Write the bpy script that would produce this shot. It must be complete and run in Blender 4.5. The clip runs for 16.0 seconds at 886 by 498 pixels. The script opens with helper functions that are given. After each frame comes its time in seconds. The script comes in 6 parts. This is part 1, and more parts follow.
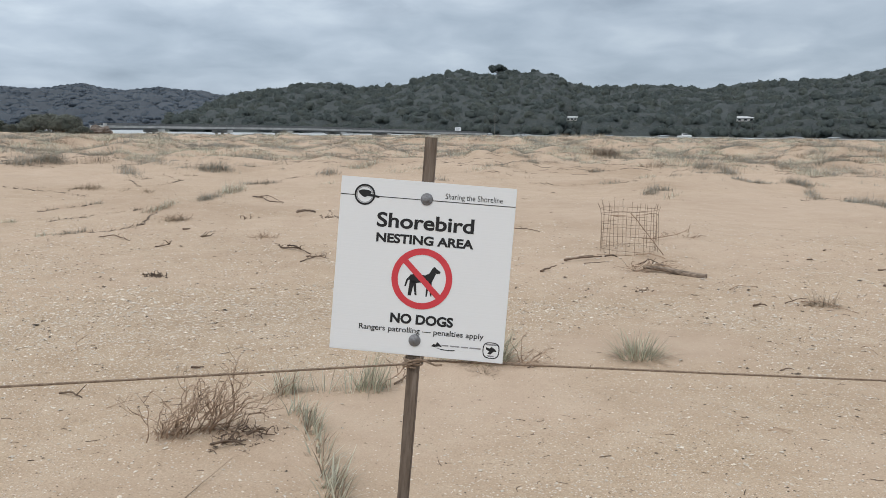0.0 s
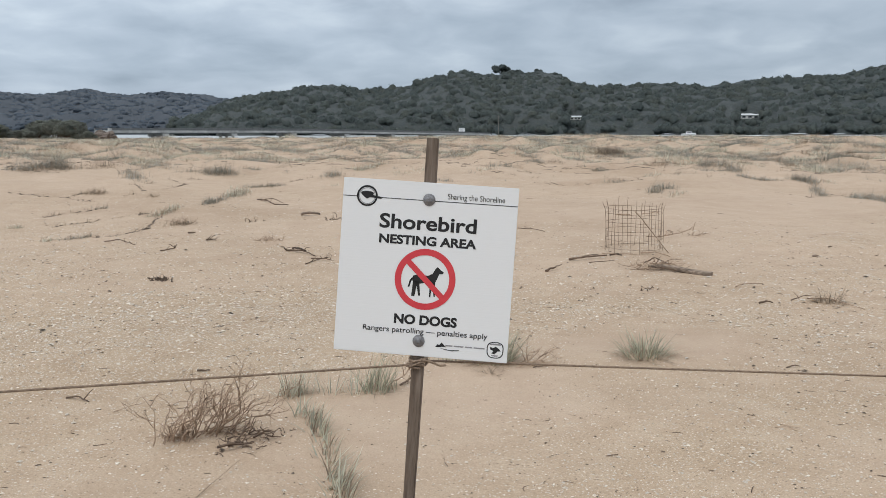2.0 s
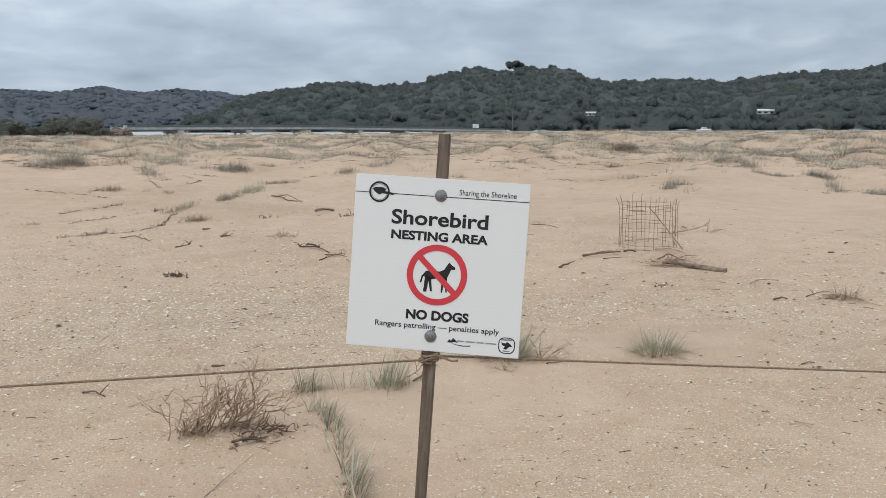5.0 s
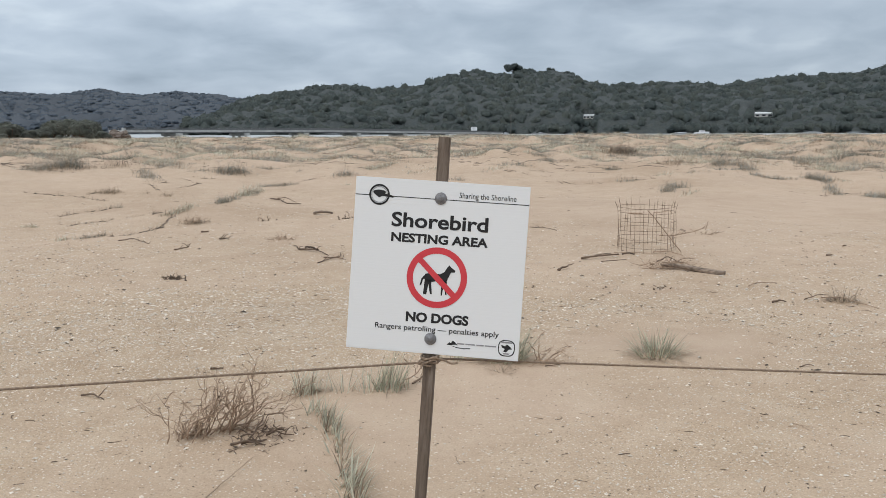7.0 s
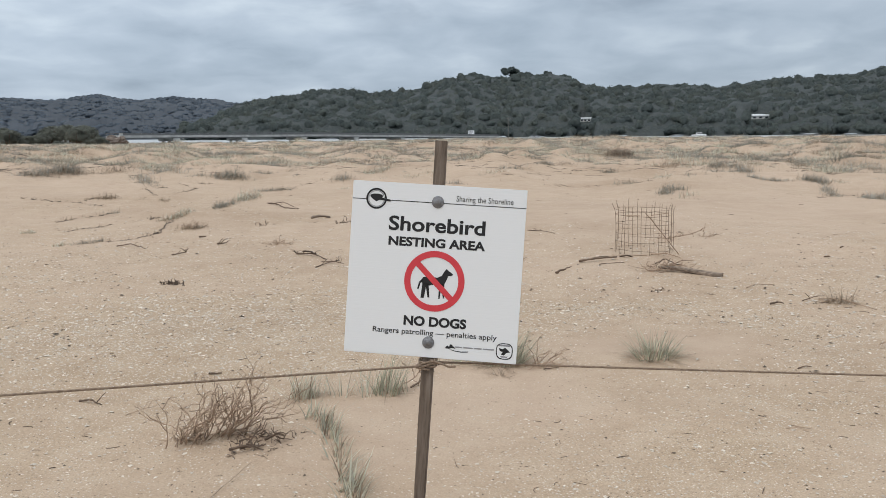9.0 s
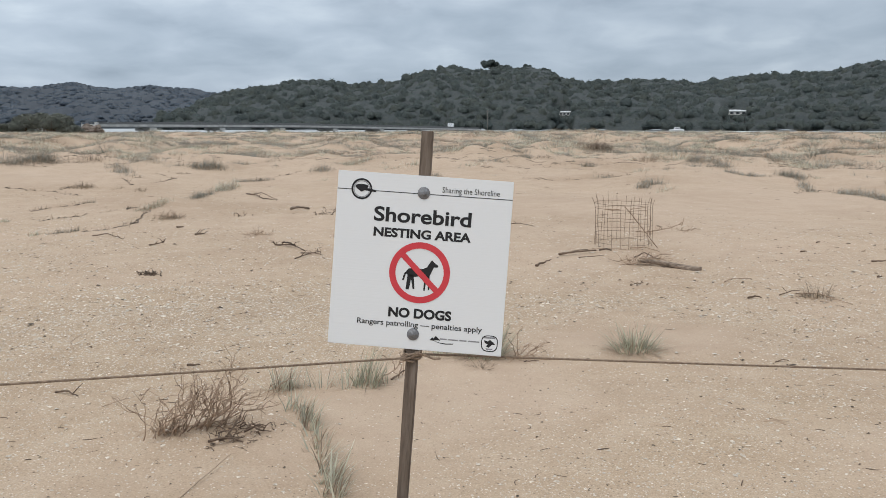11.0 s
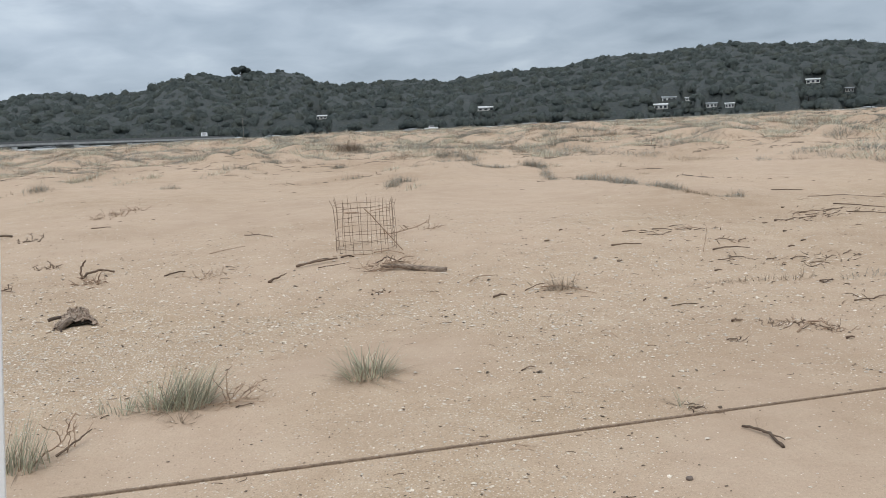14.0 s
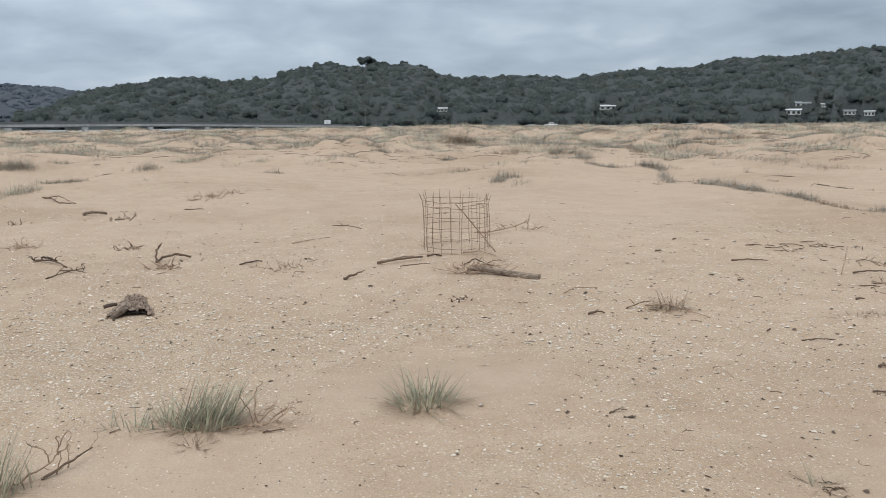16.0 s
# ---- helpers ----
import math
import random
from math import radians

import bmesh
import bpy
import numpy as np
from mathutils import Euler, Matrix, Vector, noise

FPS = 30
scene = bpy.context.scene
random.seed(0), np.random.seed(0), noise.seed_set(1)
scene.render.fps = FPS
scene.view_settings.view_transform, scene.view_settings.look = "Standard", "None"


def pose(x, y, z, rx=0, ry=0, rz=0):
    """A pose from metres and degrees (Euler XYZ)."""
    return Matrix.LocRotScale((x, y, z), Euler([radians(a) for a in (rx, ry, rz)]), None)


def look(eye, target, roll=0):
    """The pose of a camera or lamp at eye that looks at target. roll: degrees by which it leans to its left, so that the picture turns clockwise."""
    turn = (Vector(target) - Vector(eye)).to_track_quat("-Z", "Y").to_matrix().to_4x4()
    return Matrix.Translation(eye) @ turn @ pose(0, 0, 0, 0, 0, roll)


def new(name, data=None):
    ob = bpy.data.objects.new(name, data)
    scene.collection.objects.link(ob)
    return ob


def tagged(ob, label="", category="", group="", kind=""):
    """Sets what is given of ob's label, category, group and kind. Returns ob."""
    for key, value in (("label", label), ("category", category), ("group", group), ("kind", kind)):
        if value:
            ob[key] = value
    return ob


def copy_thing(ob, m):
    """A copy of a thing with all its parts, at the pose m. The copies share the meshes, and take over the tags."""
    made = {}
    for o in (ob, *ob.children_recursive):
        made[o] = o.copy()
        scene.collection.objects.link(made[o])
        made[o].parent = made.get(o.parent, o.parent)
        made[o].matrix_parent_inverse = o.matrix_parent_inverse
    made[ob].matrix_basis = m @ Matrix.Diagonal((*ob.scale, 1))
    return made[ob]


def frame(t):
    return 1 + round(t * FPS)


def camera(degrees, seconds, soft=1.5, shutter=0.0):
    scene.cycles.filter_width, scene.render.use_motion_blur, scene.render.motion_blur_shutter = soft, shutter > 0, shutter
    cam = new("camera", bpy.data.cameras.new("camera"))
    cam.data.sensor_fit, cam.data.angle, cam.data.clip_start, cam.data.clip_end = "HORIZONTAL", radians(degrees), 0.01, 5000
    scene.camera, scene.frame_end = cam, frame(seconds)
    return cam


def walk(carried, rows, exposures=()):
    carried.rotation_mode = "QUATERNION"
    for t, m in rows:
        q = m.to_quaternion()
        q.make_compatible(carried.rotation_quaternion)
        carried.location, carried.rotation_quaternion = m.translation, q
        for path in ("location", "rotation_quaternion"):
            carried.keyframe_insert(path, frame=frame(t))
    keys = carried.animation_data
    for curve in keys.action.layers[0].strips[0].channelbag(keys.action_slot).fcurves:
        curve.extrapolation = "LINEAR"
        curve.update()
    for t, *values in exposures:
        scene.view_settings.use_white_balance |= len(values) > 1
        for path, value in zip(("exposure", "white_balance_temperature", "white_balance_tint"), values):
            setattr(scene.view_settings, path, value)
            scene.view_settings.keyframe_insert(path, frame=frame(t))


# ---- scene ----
cam = camera(53.9, 16.0, soft=0.6, shutter=0.2)
PATH = [
    (0, (-0.051, -0.083, 1.339), (0.005, 1.899, 1.074), 0.6),
    (0.5, (-0.047, -0.078, 1.338), (-0.012, 1.905, 1.075), 0.1),
    (1, (-0.045, -0.083, 1.339), (-0.005, 1.899, 1.075), 0.1),
    (1.5, (-0.045, -0.089, 1.339), (-0.003, 1.893, 1.074), -0.0),
    (2, (-0.046, -0.085, 1.338), (-0.002, 1.897, 1.075), -0.1),
    (2.5, (-0.047, -0.087, 1.338), (-0.013, 1.895, 1.074), -0.2),
    (3, (-0.045, -0.093, 1.337), (-0.014, 1.89, 1.072), 0.1),
    (3.5, (-0.043, -0.09, 1.338), (-0.029, 1.892, 1.072), -0.2),
    (4, (-0.041, -0.092, 1.338), (-0.03, 1.89, 1.07), -0.4),
    (6.5, (-0.044, -0.093, 1.337), (-0.03, 1.889, 1.064), 0.1),
    (7, (-0.045, -0.095, 1.338), (-0.029, 1.887, 1.073), -0.2),
    (7.5, (-0.045, -0.093, 1.337), (-0.029, 1.89, 1.077), -0.1),
    (8, (-0.043, -0.097, 1.338), (-0.027, 1.886, 1.082), -0.4),
    (10.5, (-0.05, -0.091, 1.336), (-0.018, 1.891, 1.07), -0.4),
    (11, (-0.059, -0.084, 1.334), (0.011, 1.895, 1.06), 0.1),
    (11.5, (-0.073, -0.078, 1.329), (0.041, 1.898, 1.044), -0.4),
    (12, (-0.047, -0.031, 1.317), (0.149, 1.935, 1.007), -1.3),
    (12.5, (0.134, 0.099, 1.313), (0.61, 2.023, 1.048), 1.1),
    (13, (0.242, 0.226, 1.301), (0.755, 2.143, 1.058), 0.2),
    (13.5, (0.296, 0.437, 1.279), (0.878, 2.328, 0.992), -1.6),
    (14, (0.361, 0.639, 1.278), (0.949, 2.531, 1.0), -2.8),
    (14.5, (0.479, 0.832, 1.247), (0.906, 2.77, 0.997), 0.3),
    (15, (0.552, 0.918, 1.24), (0.904, 2.871, 0.995), -0.8),
    (15.5, (0.624, 1.066, 1.227), (1.039, 3.001, 0.941), -0.4),
    (16, (0.719, 1.312, 1.227), (1.056, 3.263, 0.945), -0.5),
]
walk(cam, [(t, look(eye, target, roll)) for t, eye, target, roll in PATH], [(0.0, 0.33), (16.0, 0.33)])

# ---- world and light ----
world = bpy.data.worlds.new("overcast_sky")
scene.world = world
world.use_nodes = True
wt = world.node_tree


def wire(tree, kind, **put):
    """A node with its sockets set or linked by name or number."""
    n = tree.nodes.new(kind)
    for key, value in put.items():
        if key.startswith("s_"):
            sock = n.inputs[int(key[2:])] if key[2:].isdigit() else n.inputs[key[2:].replace("_", " ")]
            if isinstance(value, bpy.types.NodeSocket):
                tree.links.new(value, sock)
            else:
                sock.default_value = value
        elif key == "op":
            n.operation = value
        elif key == "blend":
            n.blend_type = value
        elif key == "mix_of":
            n.data_type = value
    return n


def ramp(tree, fac, stops):
    n = wire(tree, "ShaderNodeValToRGB", s_Fac=fac)
    els = n.color_ramp.elements
    while len(els) < len(stops):
        els.new(0.5)
    for el, (at, col) in zip(els, stops):
        el.position, el.color = at, (*col, 1)
    return n.outputs[0]


def mix(tree, fac, a, b, blend="MIX"):
    n = wire(tree, "ShaderNodeMix", mix_of="RGBA")
    n.blend_type = blend
    for i, v in ((0, fac), (6, a), (7, b)):
        if isinstance(v, bpy.types.NodeSocket):
            tree.links.new(v, n.inputs[i])
        else:
            n.inputs[i].default_value = (*v, 1) if isinstance(v, tuple) else v
    return n.outputs[2]


SUN_AZ, SUN_EL = radians(-150), radians(58)
sky = wire(wt, "ShaderNodeTexSky")
sky.sky_type, sky.sun_disc, sky.sun_elevation, sky.sun_rotation = "NISHITA", False, SUN_EL, SUN_AZ
where = wire(wt, "ShaderNodeTexCoord").outputs["Generated"]
apart = wire(wt, "ShaderNodeSeparateXYZ", s_0=where)
up = wire(wt, "ShaderNodeMath", op="MAXIMUM", s_0=apart.outputs[2], s_1=0.0).outputs[0]
deep = wire(wt, "ShaderNodeMath", op="ADD", s_0=up, s_1=0.24).outputs[0]
flatx = wire(wt, "ShaderNodeMath", op="DIVIDE", s_0=apart.outputs[0], s_1=deep).outputs[0]
flaty = wire(wt, "ShaderNodeMath", op="DIVIDE", s_0=apart.outputs[1], s_1=deep).outputs[0]
layer = wire(wt, "ShaderNodeCombineXYZ", s_0=flatx, s_1=flaty).outputs[0]
big = wire(wt, "ShaderNodeTexNoise", s_Vector=layer, s_Scale=1.5, s_Detail=3.0, s_Roughness=0.45, s_Distortion=0.2).outputs["Fac"]
fine = wire(wt, "ShaderNodeTexNoise", s_Vector=layer, s_Scale=4.5, s_Detail=5.0, s_Roughness=0.5, s_Distortion=0.3).outputs["Fac"]
both = wire(wt, "ShaderNodeMath", op="MULTIPLY_ADD", s_0=fine, s_1=0.4, s_2=wire(wt, "ShaderNodeMath", op="MULTIPLY", s_0=big, s_1=0.6).outputs[0]).outputs[0]
clouds = ramp(wt, both, [(0.3, (0.25, 0.305, 0.375)), (0.42, (0.325, 0.388, 0.465)), (0.54, (0.392, 0.457, 0.537)), (0.66, (0.5, 0.568, 0.638))])
belly = wire(wt, "ShaderNodeTexNoise", s_Vector=layer, s_Scale=3.1, s_Detail=4.0, s_Roughness=0.55, s_Distortion=0.4).outputs["Fac"]
belly = mix(wt, ramp(wt, up, [(0.1, (0, 0, 0)), (0.19, (1, 1, 1))]), (1.0, 1.0, 1.0), ramp(wt, belly, [(0.35, (0.74, 0.75, 0.77)), (0.46, (1, 1, 1))]))
clouds = mix(wt, 1.0, clouds, belly, "MULTIPLY")
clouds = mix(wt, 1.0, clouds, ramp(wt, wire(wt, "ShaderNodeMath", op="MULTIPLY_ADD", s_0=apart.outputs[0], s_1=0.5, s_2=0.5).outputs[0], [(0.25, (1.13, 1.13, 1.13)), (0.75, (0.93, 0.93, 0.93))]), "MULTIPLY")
# the cloud layer is thin over a pale sky, and brighter overhead than at the horizon
lift = ramp(wt, up, [(0.0, (0.82, 0.84, 0.87)), (0.06, (0.89, 0.905, 0.925)), (0.2, (1.08, 1.07, 1.05)), (1.0, (2.4, 2.2, 2.0))])
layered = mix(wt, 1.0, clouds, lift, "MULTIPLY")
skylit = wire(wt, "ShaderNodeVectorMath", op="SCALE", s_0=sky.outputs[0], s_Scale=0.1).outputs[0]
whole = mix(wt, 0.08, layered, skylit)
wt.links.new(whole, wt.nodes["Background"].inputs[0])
wt.nodes["Background"].inputs[1].default_value = 1.0

sun = new("sun", bpy.data.lights.new("sun", "SUN"))
sun.data.energy, sun.data.angle, sun.data.color = 0.9, radians(28), (1.0, 0.95, 0.88)
sun.matrix_world = look((math.sin(SUN_AZ) * math.cos(SUN_EL), math.cos(SUN_AZ) * math.cos(SUN_EL), math.sin(SUN_EL)), (0, 0, 0))


# ---- materials ----
def surface(name, cols, scale=8.0, rough=0.85, bump=0.25, fine_scale=60.0, patch=0.0, patch_scale=1.0, vary=0.0, islands=0.0, metal=0.0, stretch=(1, 1, 1), coat=0.0, thin=0.0, relief=0.01):
    """A worn surface: grain in the given colours, larger patches, fine relief, and a shade of its own for each piece or island."""
    m = bpy.data.materials.new(name)
    m.use_nodes = True
    t = m.node_tree
    b = t.nodes["Principled BSDF"]
    at = wire(t, "ShaderNodeMapping", s_Vector=wire(t, "ShaderNodeTexCoord").outputs["Object"], s_Scale=stretch).outputs[0]
    grain = wire(t, "ShaderNodeTexNoise", s_Vector=at, s_Scale=scale, s_Detail=6.0, s_Roughness=0.6).outputs["Fac"]
    n = len(cols)
    col = ramp(t, grain, [(0.32 + 0.36 * i / max(1, n - 1), c) for i, c in enumerate(cols)])
    if patch:
        p = wire(t, "ShaderNodeTexNoise", s_Vector=at, s_Scale=patch_scale, s_Detail=3.0).outputs["Fac"]
        lo = 1 - patch
        col = mix(t, 1.0, col, ramp(t, p, [(0.35, (lo, lo, lo)), (0.65, (1 + patch * 0.6,) * 3)]), "MULTIPLY")
    for amount, node, out in ((vary, "ShaderNodeObjectInfo", "Random"), (islands, "ShaderNodeNewGeometry", "Random Per Island")):
        if amount:
            r = wire(t, node).outputs[out]
            col = mix(t, 1.0, col, ramp(t, r, [(0.0, (1 - amount,) * 3), (1.0, (1 + amount,) * 3)]), "MULTIPLY")
    t.links.new(col, b.inputs["Base Color"])
    b.inputs["Roughness"].default_value, b.inputs["Metallic"].default_value, b.inputs["Coat Weight"].default_value = rough, metal, coat
    if thin:
        through_ = wire(t, "ShaderNodeBsdfTranslucent", s_Color=col)
        both_ = wire(t, "ShaderNodeMixShader", s_0=thin, s_1=b.outputs[0], s_2=through_.outputs[0])
        t.links.new(both_.outputs[0], t.nodes["Material Output"].inputs[0])
    if bump:
        f = wire(t, "ShaderNodeTexNoise", s_Vector=at, s_Scale=fine_scale, s_Detail=4.0).outputs["Fac"]
        t.links.new(wire(t, "ShaderNodeBump", s_Height=f, s_Strength=bump, s_Distance=relief).outputs[0], b.inputs["Normal"])
    return m


def sand_material():
    m = bpy.data.materials.new("beach_sand")
    m.use_nodes = True
    t = m.node_tree
    b = t.nodes["Principled BSDF"]
    at = wire(t, "ShaderNodeTexCoord").outputs["Object"]
    shelly = wire(t, "ShaderNodeAttribute")
    shelly.attribute_name = "shelly"
    broad = wire(t, "ShaderNodeTexNoise", s_Vector=at, s_Scale=0.35, s_Detail=5.0, s_Roughness=0.55).outputs["Fac"]
    mid = wire(t, "ShaderNodeTexNoise", s_Vector=at, s_Scale=3.5, s_Detail=6.0, s_Roughness=0.65).outputs["Fac"]
    grit = wire(t, "ShaderNodeTexNoise", s_Vector=at, s_Scale=120.0, s_Detail=3.0, s_Roughness=0.7).outputs["Fac"]
    blown = ramp(t, mid, [(0.3, (0.476, 0.356, 0.261)), (0.5, (0.506, 0.383, 0.284)), (0.72, (0.536, 0.414, 0.31))])
    lag = ramp(t, mid, [(0.3, (0.436, 0.322, 0.221)), (0.5, (0.482, 0.362, 0.253)), (0.72, (0.53, 0.413, 0.301))])
    col = mix(t, shelly.outputs["Fac"], blown, lag)
    col = mix(t, 1.0, col, ramp(t, broad, [(0.33, (0.87, 0.85, 0.83)), (0.5, (0.97, 0.97, 0.97)), (0.68, (1.03, 1.03, 1.04))]), "MULTIPLY")
    gritty = mix(t, 1.0, col, ramp(t, grit, [(0.3, (0.74, 0.725, 0.7)), (0.5, (1, 1, 1)), (0.7, (1.2, 1.21, 1.22))]), "MULTIPLY")
    col = mix(t, wire(t, "ShaderNodeMath", op="MULTIPLY_ADD", s_0=shelly.outputs["Fac"], s_1=0.65, s_2=0.3).outputs[0], col, gritty)
    # crumbs of shell, pale and dark, each a few millimetres across
    cell = wire(t, "ShaderNodeTexVoronoi", s_Vector=at, s_Scale=75.0)
    pick = wire(t, "ShaderNodeSeparateColor", s_0=cell.outputs["Color"])
    near = wire(t, "ShaderNodeMath", op="LESS_THAN", s_0=cell.outputs["Distance"], s_1=0.3).outputs[0]
    limit = wire(t, "ShaderNodeMath", op="MULTIPLY_ADD", s_0=shelly.outputs["Fac"], s_1=-0.22, s_2=0.99).outputs[0]
    pale = wire(t, "ShaderNodeMath", op="GREATER_THAN", s_0=pick.outputs[0], s_1=limit).outputs[0]
    pale = wire(t, "ShaderNodeMath", op="MULTIPLY", s_0=pale, s_1=near).outputs[0]
    dark = wire(t, "ShaderNodeMath", op="GREATER_THAN", s_0=pick.outputs[1], s_1=wire(t, "ShaderNodeMath", op="MULTIPLY_ADD", s_0=shelly.outputs["Fac"], s_1=-0.1, s_2=0.99).outputs[0]).outputs[0]
    dark = wire(t, "ShaderNodeMath", op="MULTIPLY", s_0=dark, s_1=near).outputs[0]
    col = mix(t, pale, col, (0.66, 0.59, 0.5))
    col = mix(t, dark, col, (0.26, 0.195, 0.14))
    dot = wire(t, "ShaderNodeTexVoronoi", s_Vector=at, s_Scale=170.0)
    tone = wire(t, "ShaderNodeSeparateColor", s_0=dot.outputs["Color"]).outputs[0]
    small_dot = wire(t, "ShaderNodeMath", op="LESS_THAN", s_0=dot.outputs["Distance"], s_1=0.36).outputs[0]
    small_dot = wire(t, "ShaderNodeMath", op="MULTIPLY", s_0=small_dot, s_1=wire(t, "ShaderNodeMath", op="MULTIPLY_ADD", s_0=shelly.outputs["Fac"], s_1=0.5, s_2=0.45).outputs[0]).outputs[0]
    col = mix(t, small_dot, col, mix(t, 1.0, col, ramp(t, tone, [(0.0, (0.58, 0.555, 0.53)), (0.25, (0.87, 0.86, 0.85)), (0.75, (1.05, 1.05, 1.05)), (1.0, (1.32, 1.34, 1.36))]), "MULTIPLY"))
    t.links.new(col, b.inputs["Base Color"])
    b.inputs["Roughness"].default_value, b.inputs["Specular IOR Level"].default_value = 0.95, 0.15
    small = wire(t, "ShaderNodeTexNoise", s_Vector=at, s_Scale=24.0, s_Detail=6.0, s_Roughness=0.65).outputs["Fac"]
    rise = wire(t, "ShaderNodeMath", op="MULTIPLY_ADD", s_0=pale, s_1=0.12, s_2=small).outputs[0]
    one = wire(t, "ShaderNodeBump", s_Height=rise, s_Strength=0.7, s_Distance=0.018).outputs[0]
    t.links.new(wire(t, "ShaderNodeBump", s_Height=grit, s_Strength=0.3, s_Distance=0.002, s_Normal=one).outputs[0], b.inputs["Normal"])
    return m


SAND = sand_material()
STAKE = surface("weathered_hardwood", [(0.10, 0.072, 0.052), (0.165, 0.125, 0.095), (0.22, 0.175, 0.14)], 18, 0.8, 0.5, 90, 0.2, 5, stretch=(6, 6, 0.6))
PANEL = surface("white_corflute", [(0.72, 0.735, 0.74), (0.77, 0.78, 0.785)], 5, 0.42, 0.04, 1, 0.03, 9, stretch=(0.02, 1, 190))
INK = surface("black_ink", [(0.008, 0.008, 0.009), (0.014, 0.014, 0.015)], 40, 0.75, 0)
RED = surface("red_ink", [(0.56, 0.035, 0.05), (0.63, 0.05, 0.062)], 30, 0.45, 0)
GREY = surface("grey_print", [(0.2, 0.2, 0.21), (0.3, 0.3, 0.31)], 200, 0.5, 0)
STEEL = surface("dull_zinc", [(0.16, 0.16, 0.165), (0.27, 0.27, 0.28)], 160, 0.55, 0.3, 300, metal=0.6)
RUST = surface("brown_rusty_wire", [(0.17, 0.115, 0.075), (0.28, 0.2, 0.14)], 40, 0.85, 0.3, 200)
STONE = surface("brown_stone", [(0.12, 0.092, 0.075), (0.2, 0.16, 0.135)], 60, 0.8, 0.2, 300)
ROPE = surface("tan_rope", [(0.2, 0.14, 0.1), (0.38, 0.285, 0.205)], 120, 0.9, 0.6, 400)
TWIG = surface("dead_twig", [(0.23, 0.155, 0.106), (0.36, 0.255, 0.178), (0.48, 0.355, 0.258)], 30, 0.9, 0.4, 150, islands=0.25)
TWIG_DARK = surface("dark_twig", [(0.09, 0.06, 0.042), (0.18, 0.125, 0.087)], 30, 0.9, 0.4, 150, vary=0.3)
DRIFT = surface("driftwood", [(0.1, 0.073, 0.055), (0.235, 0.178, 0.135), (0.38, 0.3, 0.232)], 30, 0.9, 0.9, 110, 0.3, 6, stretch=(0.5, 1.6, 2.2))
BARK = surface("rough_bark", [(0.2, 0.14, 0.102), (0.56, 0.445, 0.355), (0.8, 0.675, 0.565)], 42, 0.95, 0.9, 90)
CHAR = surface("dark_wood", [(0.045, 0.032, 0.025), (0.1, 0.072, 0.055)], 20, 0.9, 0.6, 60)
GRASS = surface("blue_green_grass", [(0.32, 0.322, 0.235), (0.43, 0.425, 0.315), (0.58, 0.555, 0.43)], 3, 0.75, 0, islands=0.4, thin=0.4)
GRASS_PALE = surface("pale_silvery_grass", [(0.44, 0.44, 0.345), (0.57, 0.56, 0.45), (0.72, 0.685, 0.57)], 3, 0.75, 0, islands=0.35, thin=0.35)
STRAW = surface("dry_straw_grass", [(0.27, 0.205, 0.145), (0.41, 0.325, 0.24)], 5, 0.85, 0, islands=0.35, thin=0.3)
DUNE_GRASS = surface("dune_grass", [(0.228, 0.228, 0.195), (0.308, 0.306, 0.268), (0.43, 0.422, 0.38)], 0.35, 0.85, 0, islands=0.4, thin=0.4)
LITTER = surface("brown_stem_litter", [(0.11, 0.082, 0.062), (0.2, 0.15, 0.115)], 3, 0.9, 0, islands=0.35)
SHELL = surface("broken_shell", [(0.44, 0.36, 0.28), (0.6, 0.52, 0.425), (0.76, 0.7, 0.62)], 90, 0.6, 0, islands=0.22)
CRUMB = surface("plant_crumbs", [(0.06, 0.043, 0.032), (0.14, 0.1, 0.07)], 60, 0.95, 0, islands=0.4)
# leaf green paled towards blue-grey to stand for haze over the estuary
LEAF_HAZED = surface("hazed_eucalypt_leaves", [(0.112, 0.139, 0.14), (0.13, 0.156, 0.147), (0.156, 0.174, 0.151)], 0.05, 0.9, 0.25, 0.45, patch=0.14, patch_scale=0.3, islands=0.05, thin=0.62, relief=0.9)
# the haze of distance is put into this leaf colour as pale blue
LEAF_FAR_HAZED = surface("hazed_far_forest_leaves", [(0.147, 0.18, 0.222), (0.16, 0.193, 0.232)], 0.03, 0.95, 0, islands=0.03, patch=0.08, patch_scale=0.008, thin=0.6)
# scrub green lightened in its colour for the haze over the spit
SCRUB_HAZED = surface("hazed_scrub_leaves", [(0.13, 0.145, 0.12), (0.17, 0.18, 0.15), (0.22, 0.22, 0.18)], 0.6, 0.9, 0, islands=0.25, thin=0.5)
EARTH = surface("brown_earth", [(0.09, 0.07, 0.058), (0.15, 0.12, 0.1), (0.25, 0.205, 0.165)], 3.5, 0.95, 0.6, 12, 0.25, 0.8)
TRUNK = surface("pale_gum_bark", [(0.1, 0.09, 0.078), (0.22, 0.2, 0.175)], 1.5, 0.9, 0.3, 8)
# same foliage as the crowns, with their self-shade put into a darker colour
CANOPY_SHADED = surface("shaded_forest_canopy", [(0.038, 0.047, 0.049), (0.045, 0.054, 0.053), (0.056, 0.062, 0.056)], 0.16, 0.95, 0.5, 0.4, patch=0.2, patch_scale=0.35, relief=1.2)
# blue for distance haze, and darkened to match the self-shaded far crowns
CANOPY_FAR_HAZED = surface("hazed_far_forest_canopy", [(0.05, 0.06, 0.073), (0.057, 0.068, 0.082)], 0.06, 0.95, 0, patch=0.15, patch_scale=0.004)
